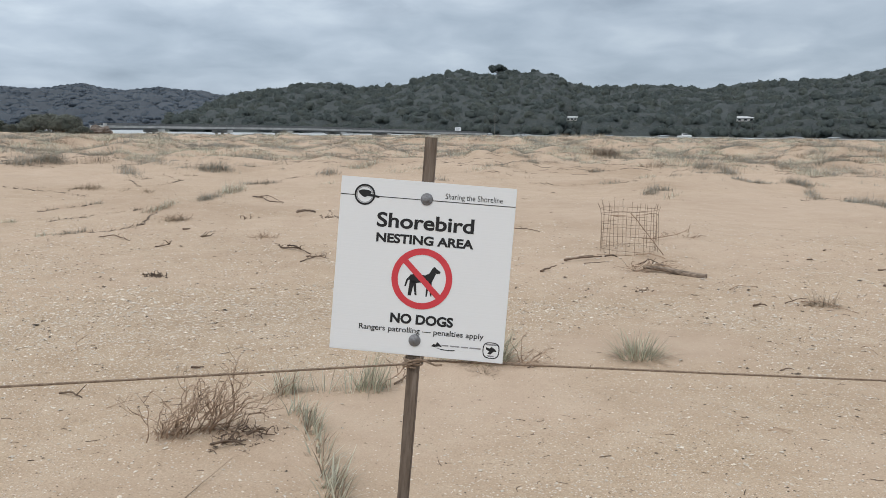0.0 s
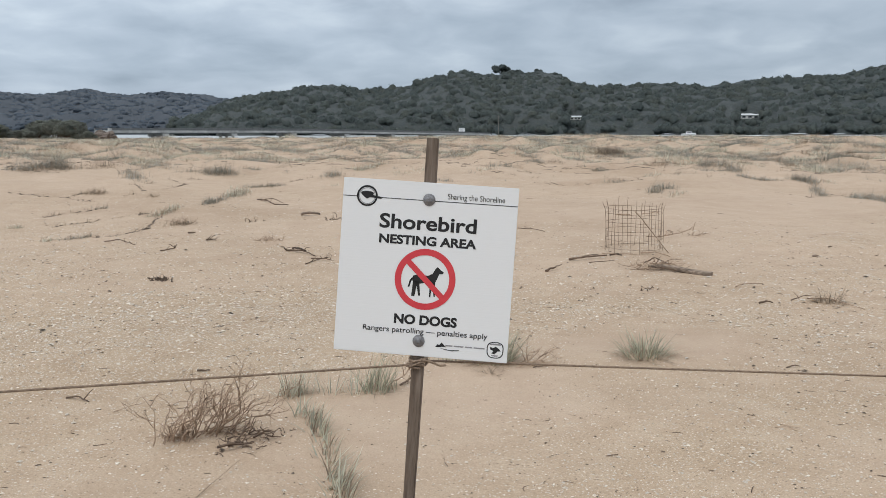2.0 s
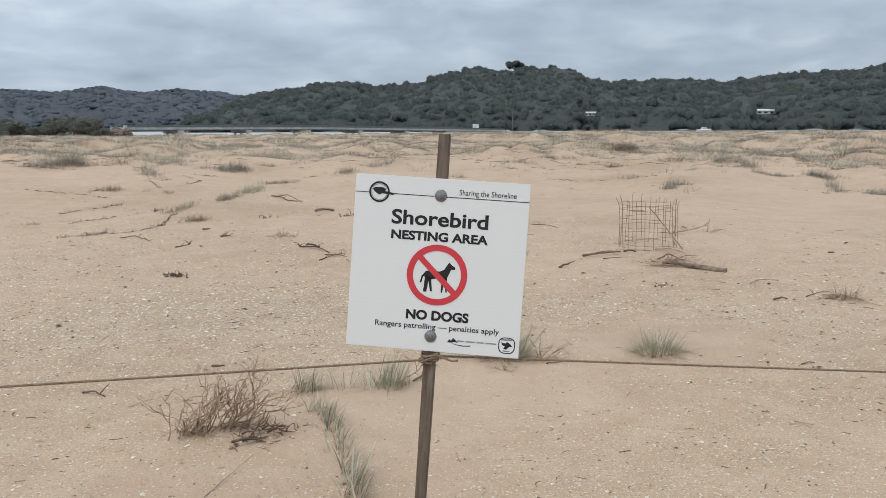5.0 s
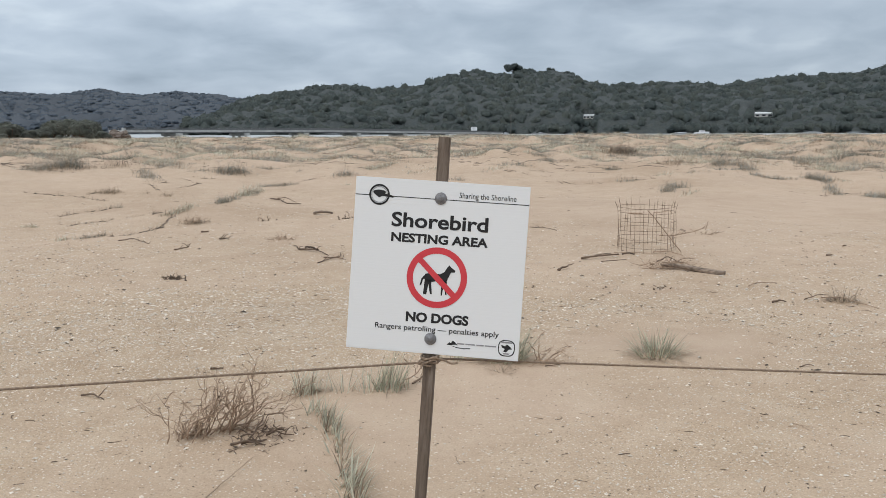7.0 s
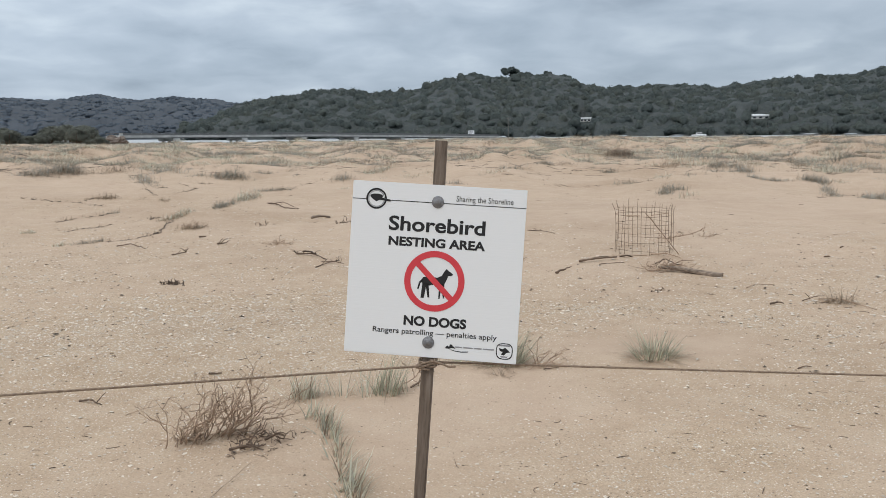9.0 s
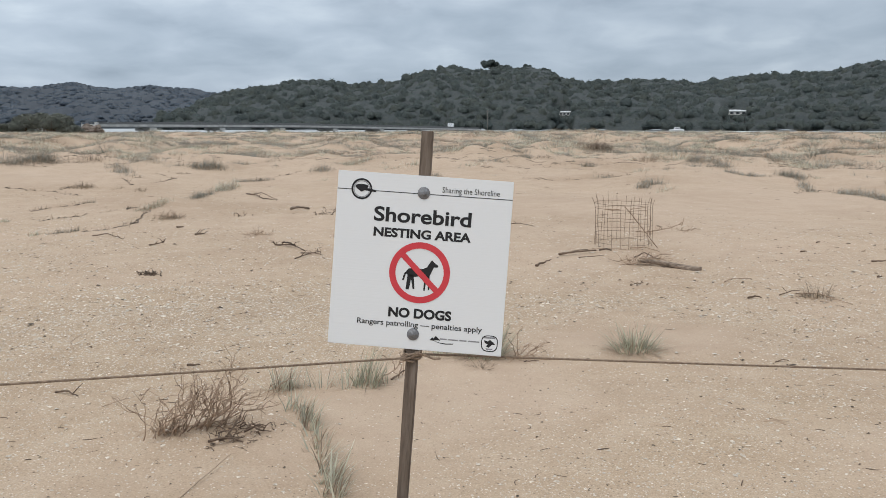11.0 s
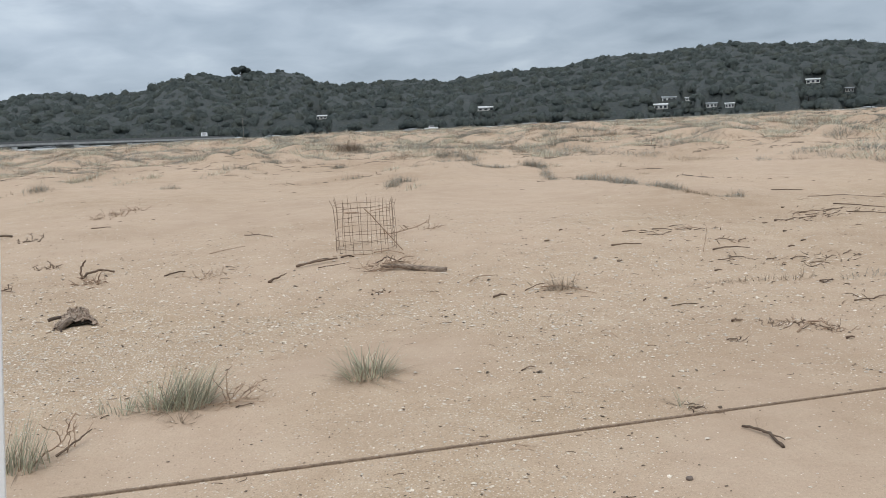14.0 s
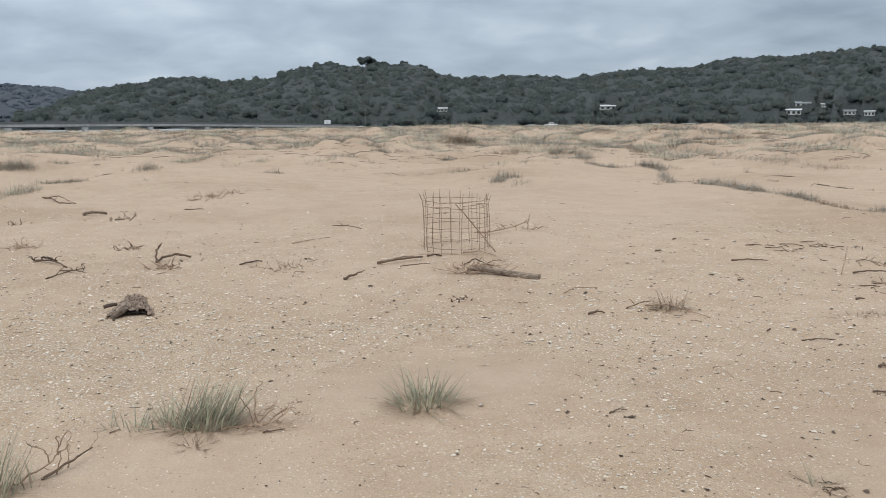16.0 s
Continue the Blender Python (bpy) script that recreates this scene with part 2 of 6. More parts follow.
CONCRETE = surface("aged_concrete", [(0.34, 0.333, 0.32), (0.5, 0.49, 0.47)], 0.8, 0.9, 0.2, 6, 0.15, 0.2)
DECK = surface("dark_bridge_timber", [(0.105, 0.107, 0.108), (0.16, 0.16, 0.158)], 1.2, 0.9, 0.2, 8)
RAIL = surface("grey_rail", [(0.24, 0.24, 0.24), (0.34, 0.34, 0.34)], 1.0, 0.6, 0)
WALL = surface("painted_weatherboard", [(0.62, 0.61, 0.58), (0.75, 0.74, 0.71)], 0.6, 0.7, 0, vary=0.15)
ROOF = surface("pale_sheet_roof", [(0.62, 0.64, 0.65), (0.78, 0.79, 0.8)], 0.5, 0.4, 0)
ROOF_GREY = surface("grey_sheet_roof", [(0.26, 0.28, 0.3), (0.36, 0.38, 0.4)], 0.5, 0.5, 0)
PANE = surface("dark_window_pane", [(0.03, 0.035, 0.04), (0.05, 0.055, 0.06)], 1, 0.15, 0)
WHITE = surface("white_gelcoat", [(0.7, 0.71, 0.72), (0.78, 0.79, 0.8)], 1, 0.3, 0)
ROCK = surface("pale_rock", [(0.07, 0.068, 0.06), (0.15, 0.14, 0.125)], 0.25, 0.95, 0.5, 3)
# base colour raised to pale grey in place of sky reflected by ripples
WATER = surface("sky_paled_water", [(0.4, 0.42, 0.42), (0.47, 0.49, 0.49)], 0.02, 0.4, 0.4, 0.5)


# ---- mesh tools ----
class Builder:
    """Collects vertices and faces of one mesh."""

    def __init__(self):
        self.v, self.f, self.smooth = [], [], True

    def tube(self, pts, rad, sides=5):
        pts = [Vector(p) for p in pts]
        start = len(self.v)
        side = Vector((0.31, 0.17, 0.93))
        for i, p in enumerate(pts):
            along = (pts[min(i + 1, len(pts) - 1)] - pts[max(i - 1, 0)]).normalized()
            side = side - along * side.dot(along)
            if side.length < 1e-4:
                side = along.orthogonal()
            side.normalize()
            other = along.cross(side)
            r = rad[i] if isinstance(rad, (list, tuple)) else rad
            for k in range(sides):
                a = 2 * math.pi * k / sides
                self.v.append(tuple(p + (side * math.cos(a) + other * math.sin(a)) * r))
        n = len(pts)
        for i in range(n - 1):
            for k in range(sides):
                a, b = start + i * sides + k, start + i * sides + (k + 1) % sides
                self.f.append((a, b, b + sides, a + sides))
        self.f.append(tuple(start + k for k in reversed(range(sides))))
        self.f.append(tuple(start + (n - 1) * sides + k for k in range(sides)))
        return self

    def blade(self, base, az, length, lean, width, bend=0.6, segs=3):
        """A grass blade that leans and bends towards az."""
        base = Vector(base)
        out = Vector((math.cos(az), math.sin(az), 0))
        side = Vector((-math.sin(az), math.cos(az), 0)) * width / 2
        start, p, a = len(self.v), base, lean
        for i in range(segs):
            w = side * (1 - 0.75 * i / segs)
            self.v += [tuple(p - w), tuple(p + w)]
            p = p + (out * math.sin(a) + Vector((0, 0, 1)) * math.cos(a)) * (length / segs)
            a += bend / segs
        self.v.append(tuple(p))
        for i in range(segs - 1):
            s = start + 2 * i
            self.f.append((s, s + 1, s + 3, s + 2))
        s = start + 2 * (segs - 1)
        self.f.append((s, s + 1, s + 2))
        return self

    def rough(self, amount, scale):
        """Moves the vertices unevenly."""
        self.v = [tuple(Vector(p) + noise.noise_vector(Vector(p) * scale) * amount) for p in self.v]
        return self

    def box(self, lo, hi, bevel=0.0):
        bm = bmesh.new()
        bmesh.ops.create_cube(bm, size=1)
        for v in bm.verts:
            v.co = Vector([(lo[i] + hi[i]) / 2 + v.co[i] * (hi[i] - lo[i]) for i in range(3)])
        if bevel:
            bmesh.ops.bevel(bm, geom=bm.edges[:], offset=bevel, segments=2, affect="EDGES")
        self.take(bm)
        self.smooth = False
        return self

    def take(self, bm, m=None):
        start = len(self.v)
        bm.verts.index_update()
        self.v += [tuple(m @ v.co if m else v.co) for v in bm.verts]
        self.f += [tuple(start + v.index for v in f.verts) for f in bm.faces]
        bm.free()
        return self

    def disc(self, centre, radius, inner=0.0, y=0.0, steps=48):
        """A flat disc or ring in the xz plane, facing -y."""
        start = len(self.v)
        for r in ((radius, inner) if inner else (radius,)):
            self.v += [(centre[0] + r * math.cos(2 * math.pi * k / steps), y, centre[1] + r * math.sin(2 * math.pi * k / steps)) for k in range(steps)]
        if inner:
            self.f += [(start + k, start + (k + 1) % steps, start + steps + (k + 1) % steps, start + steps + k) for k in range(steps)]
        else:
            self.f.append(tuple(start + k for k in range(steps)))
        return self

    def poly(self, pts, y=0.0):
        start = len(self.v)
        self.v += [(p[0], y, p[1]) for p in pts]
        self.f.append(tuple(range(start, start + len(pts))))
        return self

    def mesh(self, name, material):
        me = bpy.data.meshes.new(name)
        me.from_pydata(self.v, [], self.f)
        me.materials.append(material)
        if self.smooth:
            me.polygons.foreach_set("use_smooth", [True] * len(me.polygons))
        me.update()
        return me


def thing(name, at, label, category, group="", kind="", m=None):
    ob = new(name)
    ob.empty_display_size = 0.1
    ob.matrix_world = m if m is not None else Matrix.Translation(at)
    return tagged(ob, label, category, group, kind)


def part(name, builder, material, parent, label=""):
    ob = new(name, builder.mesh(name, material))
    ob.parent = parent
    return tagged(ob, label)


def single(name, builder, material, at, label, category, group="", kind=""):
    ob = new(name, builder.mesh(name, material))
    ob.location = at
    return tagged(ob, label, category, group, kind)


def bulk_mesh(name, verts, faces, material, smooth=False):
    """A mesh from arrays of vertices and of faces with equal corner counts."""
    me = bpy.data.meshes.new(name)
    corners = faces.shape[1]
    me.vertices.add(len(verts))
    me.vertices.foreach_set("co", np.ascontiguousarray(verts, dtype=np.float32).ravel())
    me.loops.add(faces.size)
    me.loops.foreach_set("vertex_index", np.ascontiguousarray(faces, dtype=np.int32).ravel())
    me.polygons.add(len(faces))
    me.polygons.foreach_set("loop_start", np.arange(0, faces.size, corners, dtype=np.int32))
    if smooth:
        me.polygons.foreach_set("use_smooth", np.ones(len(faces), dtype=bool))
    me.materials.append(material)
    me.update(calc_edges=True)
    me.validate()
    return me


# ---- ground ----
def vnoise(x, y, s):
    """Smooth value noise from -1 to 1, one value a cell."""
    xi, yi = np.floor(x), np.floor(y)
    fx, fy = x - xi, y - yi
    fx, fy = fx * fx * fx * (fx * (fx * 6 - 15) + 10), fy * fy * fy * (fy * (fy * 6 - 15) + 10)
    def h(i, j):
        a = np.sin(i * 127.1 + j * 311.7 + s * 74.7) * 43758.5453
        return (a - np.floor(a)) * 2 - 1
    return (h(xi, yi) * (1 - fx) + h(xi + 1, yi) * fx) * (1 - fy) + (h(xi, yi + 1) * (1 - fx) + h(xi + 1, yi + 1) * fx) * fy
def sand_height(x, y):
    """Height of the sand at (x, y)."""
    x, y = np.asarray(x, float), np.asarray(y, float)
    r = np.hypot(x, y)
    d = np.maximum(y + 0.1 * np.abs(x) - 6, 0)
    z = (0.925 - 0.145 / (1 + np.exp((x + 0.02 * y) / 4)) * np.clip((r - 25) / 30, 0, 1)) * (1 - np.exp(-(d / 20) ** 1.3))
    w = 1 / (1 + np.exp(-(r - 15) / 3))
    far = np.clip((r - 45) / 40, 0, 1)
    z = z + w * (1 - 0.75 * far) * (0.13 * vnoise(x / 7 + 3.3, y / 9, 1) + 0.13 * vnoise(x / 2.6, y / 4.0, 2) + 0.05 * vnoise(x / 1.0, y / 1.5, 5))
    hummock = 1 / (1 + np.exp(-(r - 20) / 2.0))
    z = z + hummock * (1 - 0.55 * far) * (0.29 * np.maximum(0, vnoise(x / 2.4 + 9.1, y / 3.0, 51)) + 0.17 * np.maximum(0, vnoise(x / 0.9, y / 1.1, 52)) - 0.07)
    z = z + 0.022 * vnoise(x / 1.7, y / 1.9, 3) + 0.008 * vnoise(x / 0.42, y / 0.5, 4)
    def mound(cx, cy, sx, sy, h):
        return h * np.exp(-(((x - cx) / sx) ** 2 + ((y - cy) / sy) ** 2) / 2)
    z = z + mound(-0.95, 3.75, 0.35, 0.3, 0.04) + mound(-0.45, 4.35, 0.35, 0.25, 0.03) + mound(0.3, 4.85, 0.4, 0.25, 0.04) + mound(1.3, 4.95, 0.35, 0.25, 0.03)
    z = z + mound(7.6, 12.5, 0.7, 2.2, 0.07) + mound(-9.2, 21.5, 2.6, 2.0, 0.16) + mound(7.4, 19.2, 2.0, 1.0, 0.09) + mound(-3.6, 13.5, 0.9, 1.6, 0.05)
    shore = np.clip((r - 105) / 35, 0, 1)
    return z - 3.4 * shore * shore * (3 - 2 * shore)


def ground_at(x, y, lift=0.0):
    return Vector((x, y, float(sand_height(x, y)) + lift))


def shelliness(x, y):
    """Where the wind has left shell and grit on the sand (1) and where fine sand has drifted over it (0)."""
    x, y = np.asarray(x, float), np.asarray(y, float)
    m = 0.46 + 0.25 * vnoise(x / 2.2 + 7, y / 1.6, 11) + 0.2 * vnoise(x / 0.6, y / 0.5, 12) + 0.08 * vnoise(x / 0.2, y / 0.2, 13)

    def drift(cx, cy, sx, sy, a):
        return a * np.exp(-(((x - cx) / sx) ** 2 + ((y - cy) / sy) ** 2) / 2)
    m = m + drift(-1.6, 6.3, 1.3, 1.6, 0.45) + drift(-0.3, 6.2, 0.9, 0.9, 0.4) + drift(1.7, 3.6, 0.8, 0.5, 0.3) + drift(2.2, 5.0, 0.6, 0.6, 0.15)
    m = m - drift(-0.4, 3.6, 0.35, 0.5, 0.5) - drift(0.1, 4.35, 0.5, 0.35, 0.6) - drift(0.25, 4.8, 0.35, 0.2, 0.5) - drift(1.3, 5.2, 0.35, 0.4, 0.6) - drift(1.7, 5.2, 0.4, 0.35, 0.5)
    m = m - drift(0.8, 5.3, 0.3, 0.3, 0.3) - drift(2.55, 3.4, 0.25, 0.35, 0.6) - drift(3.0, 4.1, 0.3, 0.4, 0.45) - drift(2.3, 3.2, 0.3, 0.25, 0.4) + drift(1.3, 2.95, 0.5, 0.4, 0.45) - drift(-1.6, 12.5, 2.5, 1.6, 0.2) - drift(4.5, 13.0, 2.6, 2.2, 0.6)
    far = np.clip((np.hypot(x, y) - 12) / 6, 0, 1)
    return np.clip(m * (1 - far) + (0.5 * m - 0.05) * far, 0, 1)


def ground():
    """One sheet from under the camera to the horizon, finest where the camera looks."""
    front = np.radians(np.arange(-52, 62.01, 0.24))
    back = np.radians(np.linspace(62, 308, 50)[1:-1])
    az = np.concatenate([front, back])
    rings = [0.001, 0.1, 0.25, 0.35]
    while rings[-1] < 3500:
        r = rings[-1]
        rings.append(r * (1.03 if r < 2.2 else 1.009 if r < 15 else 1.015 if r < 150 else 1.12))
    rings = np.array(rings)
    R, A = np.meshgrid(rings, az, indexing="ij")
    X, Y = R * np.sin(A), R * np.cos(A)
    Z = sand_height(X, Y)
    verts = np.stack([X, Y, Z], -1).reshape(-1, 3)
    n, k = len(rings), len(az)
    i, j = np.meshgrid(np.arange(n - 1), np.arange(k), indexing="ij")
    jn = (j + 1) % k
    faces = np.stack([i * k + j, (i + 1) * k + j, (i + 1) * k + jn, i * k + jn], -1).reshape(-1, 4)
    me = bulk_mesh("ground", verts, faces[:, ::-1], SAND, True)
    attr = me.attributes.new("shelly", "FLOAT", "POINT")
    attr.data.foreach_set("value", shelliness(X, Y).ravel().astype(np.float32))
    return tagged(new("ground", me), "pale buff beach sand with shell grit and low dunes", "ground", kind="structure")


ground()
wb = Builder()
wb.v, wb.f = [(-4500, 108, -0.65), (4500, 108, -0.65), (4500, 4600, -0.65), (-4500, 4600, -0.65)], [(0, 1, 2, 3)]
tagged(new("water", wb.mesh("water", WATER)), "calm estuary water beyond the dunes, sky reflection in its pale grey", "water", kind="structure")


# ---- hills ----
def sig(x):
    return 1 / (1 + np.exp(-np.clip(x, -40, 40)))


def crest(az):
    """Angle in degrees at which the treetops of the near ridge stand over the beach, by azimuth."""
    return 3.08 * sig((az + 13.6) / 1.5) + 0.94 * sig((az - 0.4) / 0.75) * sig((9.1 - az) / 0.75) + 1.22 * sig((az - 25.6) / 2.9) + 0.1 * np.sin(az * 0.9 + 1) - 0.9 * sig((az - 42.5) / 1.8)


def hill(az, d):
    """Height of the near hills at azimuth az (degrees) and distance d."""
    top = np.tan(np.radians(np.maximum(crest(az) - 0.73, 0.02))) * 1380 + 1.3
    s = np.clip((d - 936) / 444, 0, 1.6)
    land = sig((crest(az) - 0.45) / 0.1)
    return -0.6 - 1.6 * (1 - land) + (top + 0.6) * land * np.where(s < 1, 1 - np.maximum(1 - s, 0) ** 1.5, 1 - 0.5 * (s - 1)) + 2.4 * land * vnoise(az * 0.9, d / 60, 21)


def far_crest(az):
    return 2.35 + 0.4 * np.exp(-((az + 20.9) / 1.5) ** 2) + 0.22 * np.exp(-((az + 15.9) / 1.9) ** 2) + 0.16 * np.exp(-((az + 27.5) / 2.0) ** 2) - 0.1 * sig((az + 12) / 1)


def far_hill(az, d):
    top = np.tan(np.radians(far_crest(az) - 0.35)) * 3400 + 1.3
    s = np.clip((d - 2300) / 1100, 0, 1.5)
    return -2 + (top + 2) * np.where(s < 1, 1 - np.maximum(1 - s, 0) ** 1.4, 1 - 0.4 * (s - 1)) + 6 * vnoise(az * 0.8, d / 180, 22)


def hillside(name, az0, az1, d0, d1, form, material, label):
    """A hill's sheet, carried up into the canopy of its trees."""
    na, nd = 560, 46
    az = np.linspace(az0, az1, na)
    d = np.linspace(d0, d1, nd)
    D, A = np.meshgrid(d, az, indexing="ij")
    v = np.stack([D * np.sin(np.radians(A)), D * np.cos(np.radians(A)), form(A, D)], -1).reshape(-1, 3)
    i, j = np.meshgrid(np.arange(nd - 1), np.arange(na - 1), indexing="ij")
    f = np.stack([i * na + j, i * na + j + 1, (i + 1) * na + j + 1, (i + 1) * na + j], -1).reshape(-1, 4)
    return tagged(new(name, bulk_mesh(name, v, f, material, True)), label, "hillside", kind="structure")


# places of the houses on the near hill: azimuth, angle over the beach, width, roof, wall height
HOUSES = [(9.85, 1.06, 12, 0, 3.0), (9.5, 1.74, 7, 0, 2.6), (20.45, 1.10, 19, 0, 3.0), (31.55, 0.66, 14, 0, 4.0), (32.05, 1.10, 15, 1, 3.6), (33.2, 1.06, 5, 0, 3.2),
          (34.6, 0.62, 11, 1, 3.4), (35.7, 0.5, 9, 0, 3.6), (40.4, 1.7, 14, 0, 3.4), (42.4, 1.1, 8, 1, 3.4)]


def on_hill(az, el):
    """Distance at which the hill rises into the line of sight at el degrees."""
    for d in np.arange(960, 1400, 2.0):
        if hill(az, d) + 4.0 >= 1.3 + d * math.tan(radians(el)):
            return d
    return 1280.0


SITES = [(az, on_hill(az, el), w, r, h) for az, el, w, r, h in HOUSES]


def undergrowth(az, d):
    """The near hill with its undergrowth, which leaves the houses clear."""
    clear = np.ones_like(az)
    for s in SITES:
        across = np.abs(az - s[0]) * d * 0.01745
        clear = np.where((across < s[2] * 0.5 + 4) & (d > s[1] - 150) & (d < s[1] + 4), 0.0, clear)
    edge = np.clip((d - 934) / 14, 0, 1) * sig((crest(az) - 0.9) / 0.15)
    return hill(az, d) + edge * clear * (12.4 + 2.2 * vnoise(az * 1.7, d / 16, 23) + 1.6 * vnoise(az * 3.6, d / 9, 25))


def far_undergrowth(az, d):
    return far_hill(az, d) + np.clip((d - 2330) / 60, 0, 1) * (15 + 5 * vnoise(az * 2.1, d / 40, 24) + 3 * vnoise(az * 4.3, d / 20, 26))


hillside("hillside_near", -24, 75, 926, 1640, undergrowth, CANOPY_SHADED, "wooded hillside across the estuary, crown shade put into its dark colour")
hillside("hillside_far", -45, -4, 2290, 4000, far_undergrowth, CANOPY_FAR_HAZED, "distant wooded range with blue-grey haze put into its colour")


def crown_form(rng, cards, size, flat, core=0.33, cells=2):
    """One tree crown of unit radius: a lumpy body with loose leaf clumps standing out of it. Corners, quads and soft normals."""
    lobes = rng.normal(0, 1, (12, 3)) * (1, 1, 0.8) + (0, 0, 0.3)
    lobes /= np.linalg.norm(lobes, axis=1, keepdims=True)
    swell = 0.06 + 0.18 * rng.random(12)

    def reach(way):
        near = np.maximum(0, way @ lobes.T - 0.55) / 0.45
        return core + np.minimum(0.26, (near ** 1.5 * swell).sum(1))
    verts, quads = [], []
    k = cells + 1
    g = np.linspace(-0.7854, 0.7854, k)
    u, v = np.meshgrid(g, g, indexing="ij")
    for axis in range(3):
        for side in (-1, 1):
            p = np.zeros((k * k, 3))
            p[:, axis], p[:, (axis + 1) % 3], p[:, (axis + 2) % 3] = side, np.tan(u.ravel()), np.tan(v.ravel())
            start = k * k * len(verts)
            verts.append(p / np.linalg.norm(p, axis=1, keepdims=True))
            quads += [[start + a * k + b, start + (a + 1) * k + b, start + (a + 1) * k + b + 1, start + a * k + b + 1][::side] for a in range(cells) for b in range(cells)]
    tilt = np.array(Euler(tuple(rng.random(3) * 6.283)).to_matrix())
    way = np.concatenate(verts) @ tilt.T
    body = way * (reach(way) * (1 + 0.05 * rng.normal(0, 1, len(way))))[:, None]
    soft = [way]
    out = rng.normal(0, 1, (cards, 3)) + (0, 0, 0.5)
    out /= np.linalg.norm(out, axis=1, keepdims=True)
    p = out * (reach(out) * (0.92 + 0.3 * rng.random(cards) ** 1.5))[:, None]
    face = out + 0.5 * rng.normal(0, 1, (cards, 3))
    a = np.cross(face, rng.normal(0, 1, (cards, 3)))
    a /= np.linalg.norm(a, axis=1, keepdims=True)
    b = np.cross(face, a)
    b /= np.linalg.norm(b, axis=1, keepdims=True) + 1e-6
    k = size * (0.5 + rng.random((cards, 1)))
    leaf = np.stack([p - a * k, p - b * k * 0.7, p + a * k * 0.8, p + b * k * 0.75], 1).reshape(-1, 3)
    soft.append(np.repeat(out, 4, 0))
    quads = np.concatenate([np.array(quads), len(body) + np.arange(cards * 4).reshape(-1, 4)])
    return np.concatenate([body, leaf]) * (1, 1, flat), quads, np.concatenate(soft)


def forest(name, rng, places, heights, widths, cards, size, material, label):
    """Many trees as one mesh."""
    kinds = [crown_form(np.random.default_rng(40 + k), cards, size, 0.85 + 0.12 * (k % 3), 0.33, 3) for k in range(9)]
    allv, allf, alln, count = [], [], [], 0
    for (x, y, z), h, w in zip(places, heights, widths):
        c, f, o = kinds[rng.integers(0, 9)]
        a = rng.random() * 6.283
        rot = np.array([[math.cos(a), -math.sin(a), 0], [math.sin(a), math.cos(a), 0], [0, 0, 1]])
        allv.append(c @ rot.T * (w * 1.25, w * 1.25, h * 0.47) + (x, y, z + h * 0.56))
        allf.append(f + count)
        count += len(c)
        o = o @ rot.T + (0, 0, 1.6)
        alln.append(o / np.linalg.norm(o, axis=1, keepdims=True))
    me = bulk_mesh(name, np.concatenate(allv), np.concatenate(allf), material, True)
    me.normals_split_custom_set_from_vertices(np.concatenate(alln))
    return tagged(new(name, me), label, "forest", kind="stuff")


def plant_near():
    rng = np.random.default_rng(5)
    places, hs, ws = [], [], []
    d = 930.0
    while d < 1410:
        az = -17.5 + rng.random() * 0.6
        while az < 66:
            a, r = az + rng.normal(0, 0.2), d + rng.normal(0, 6.0)
            az += math.degrees((8.0 if d < 1120 else 8.6) / d) * (0.6 + 0.8 * rng.random())
            z = float(hill(a, r))
            if z < -1.5 or crest(a) < 0.45:
                continue
            if -1.2 < a < 0.9 and 1040 < r < 1120 and rng.random() < 0.6:
                continue
            h = (13.6 + 5.2 * rng.random()) * (0.95 if d > 1300 else 1.0 + 0.35 * rng.random())
            if rng.random() < 0.04:
                h *= 1.15
            for s in SITES:
                if abs(a - s[0]) < math.degrees((s[2] * 0.5 + 3.5) / s[1]) and r < s[1] + 6:
                    # kept low before the houses, and none where a house stands
                    base = float(hill(s[0], s[1]))
                    h = min(h, 1.3 + (base + 1.7 - 1.3) * r / s[1] - z) if r < s[1] - 9 else 0
            if h < 1.6:
                continue
            places.append((r * math.sin(radians(a)), r * math.cos(radians(a)), z - (h * 0.36 if d < 950 else 0.5)))
            hs.append(h)
            ws.append(max(h, 8) * (0.28 + 0.18 * rng.random()))
        d += 8.0 if d < 975 else 15.0
    forest("forest_near", rng, places, hs, ws, 44, 0.075, LEAF_HAZED, "dense eucalypt forest covering the hillside, its dark green paled for haze")
    # pale trunks that show between the crowns
    tb = Builder()
    for i in range(0, len(places), 6):
        x, y, z = places[i]
        h = hs[i]
        lean = rng.normal(0, 0.8, 2)
        tb.tube([(x, y, z), (x + lean[0] * 0.5, y + lean[1] * 0.5, z + h * 0.45), (x + lean[0], y + lean[1], z + h * 0.8)], [0.42, 0.3, 0.16], 4)
    tagged(new("forest_trunks", tb.mesh("forest_trunks", TRUNK)), "pale slender gum tree trunks in the forest", "trunks", kind="stuff")


def plant_far():
    rng = np.random.default_rng(6)
    places, hs, ws = [], [], []
    d = 2320.0
    while d < 3520:
        az = -42.0
        while az < -5:
            a, r = az + rng.normal(0, 0.1), d + rng.normal(0, 16)
            az += math.degrees(22 / d) * (0.6 + 0.8 * rng.random())
            h = 19 + 9 * rng.random()
            places.append((r * math.sin(radians(a)), r * math.cos(radians(a)), float(far_hill(a, r)) - 1))
            hs.append(h)
            ws.append(h * (0.55 + 0.2 * rng.random()))
        d += 38
    forest("forest_far", rng, places, hs, ws, 10, 0.12, LEAF_FAR_HAZED, "distant forest on the range, haze put into its blue-green leaves")


plant_near()
plant_far()


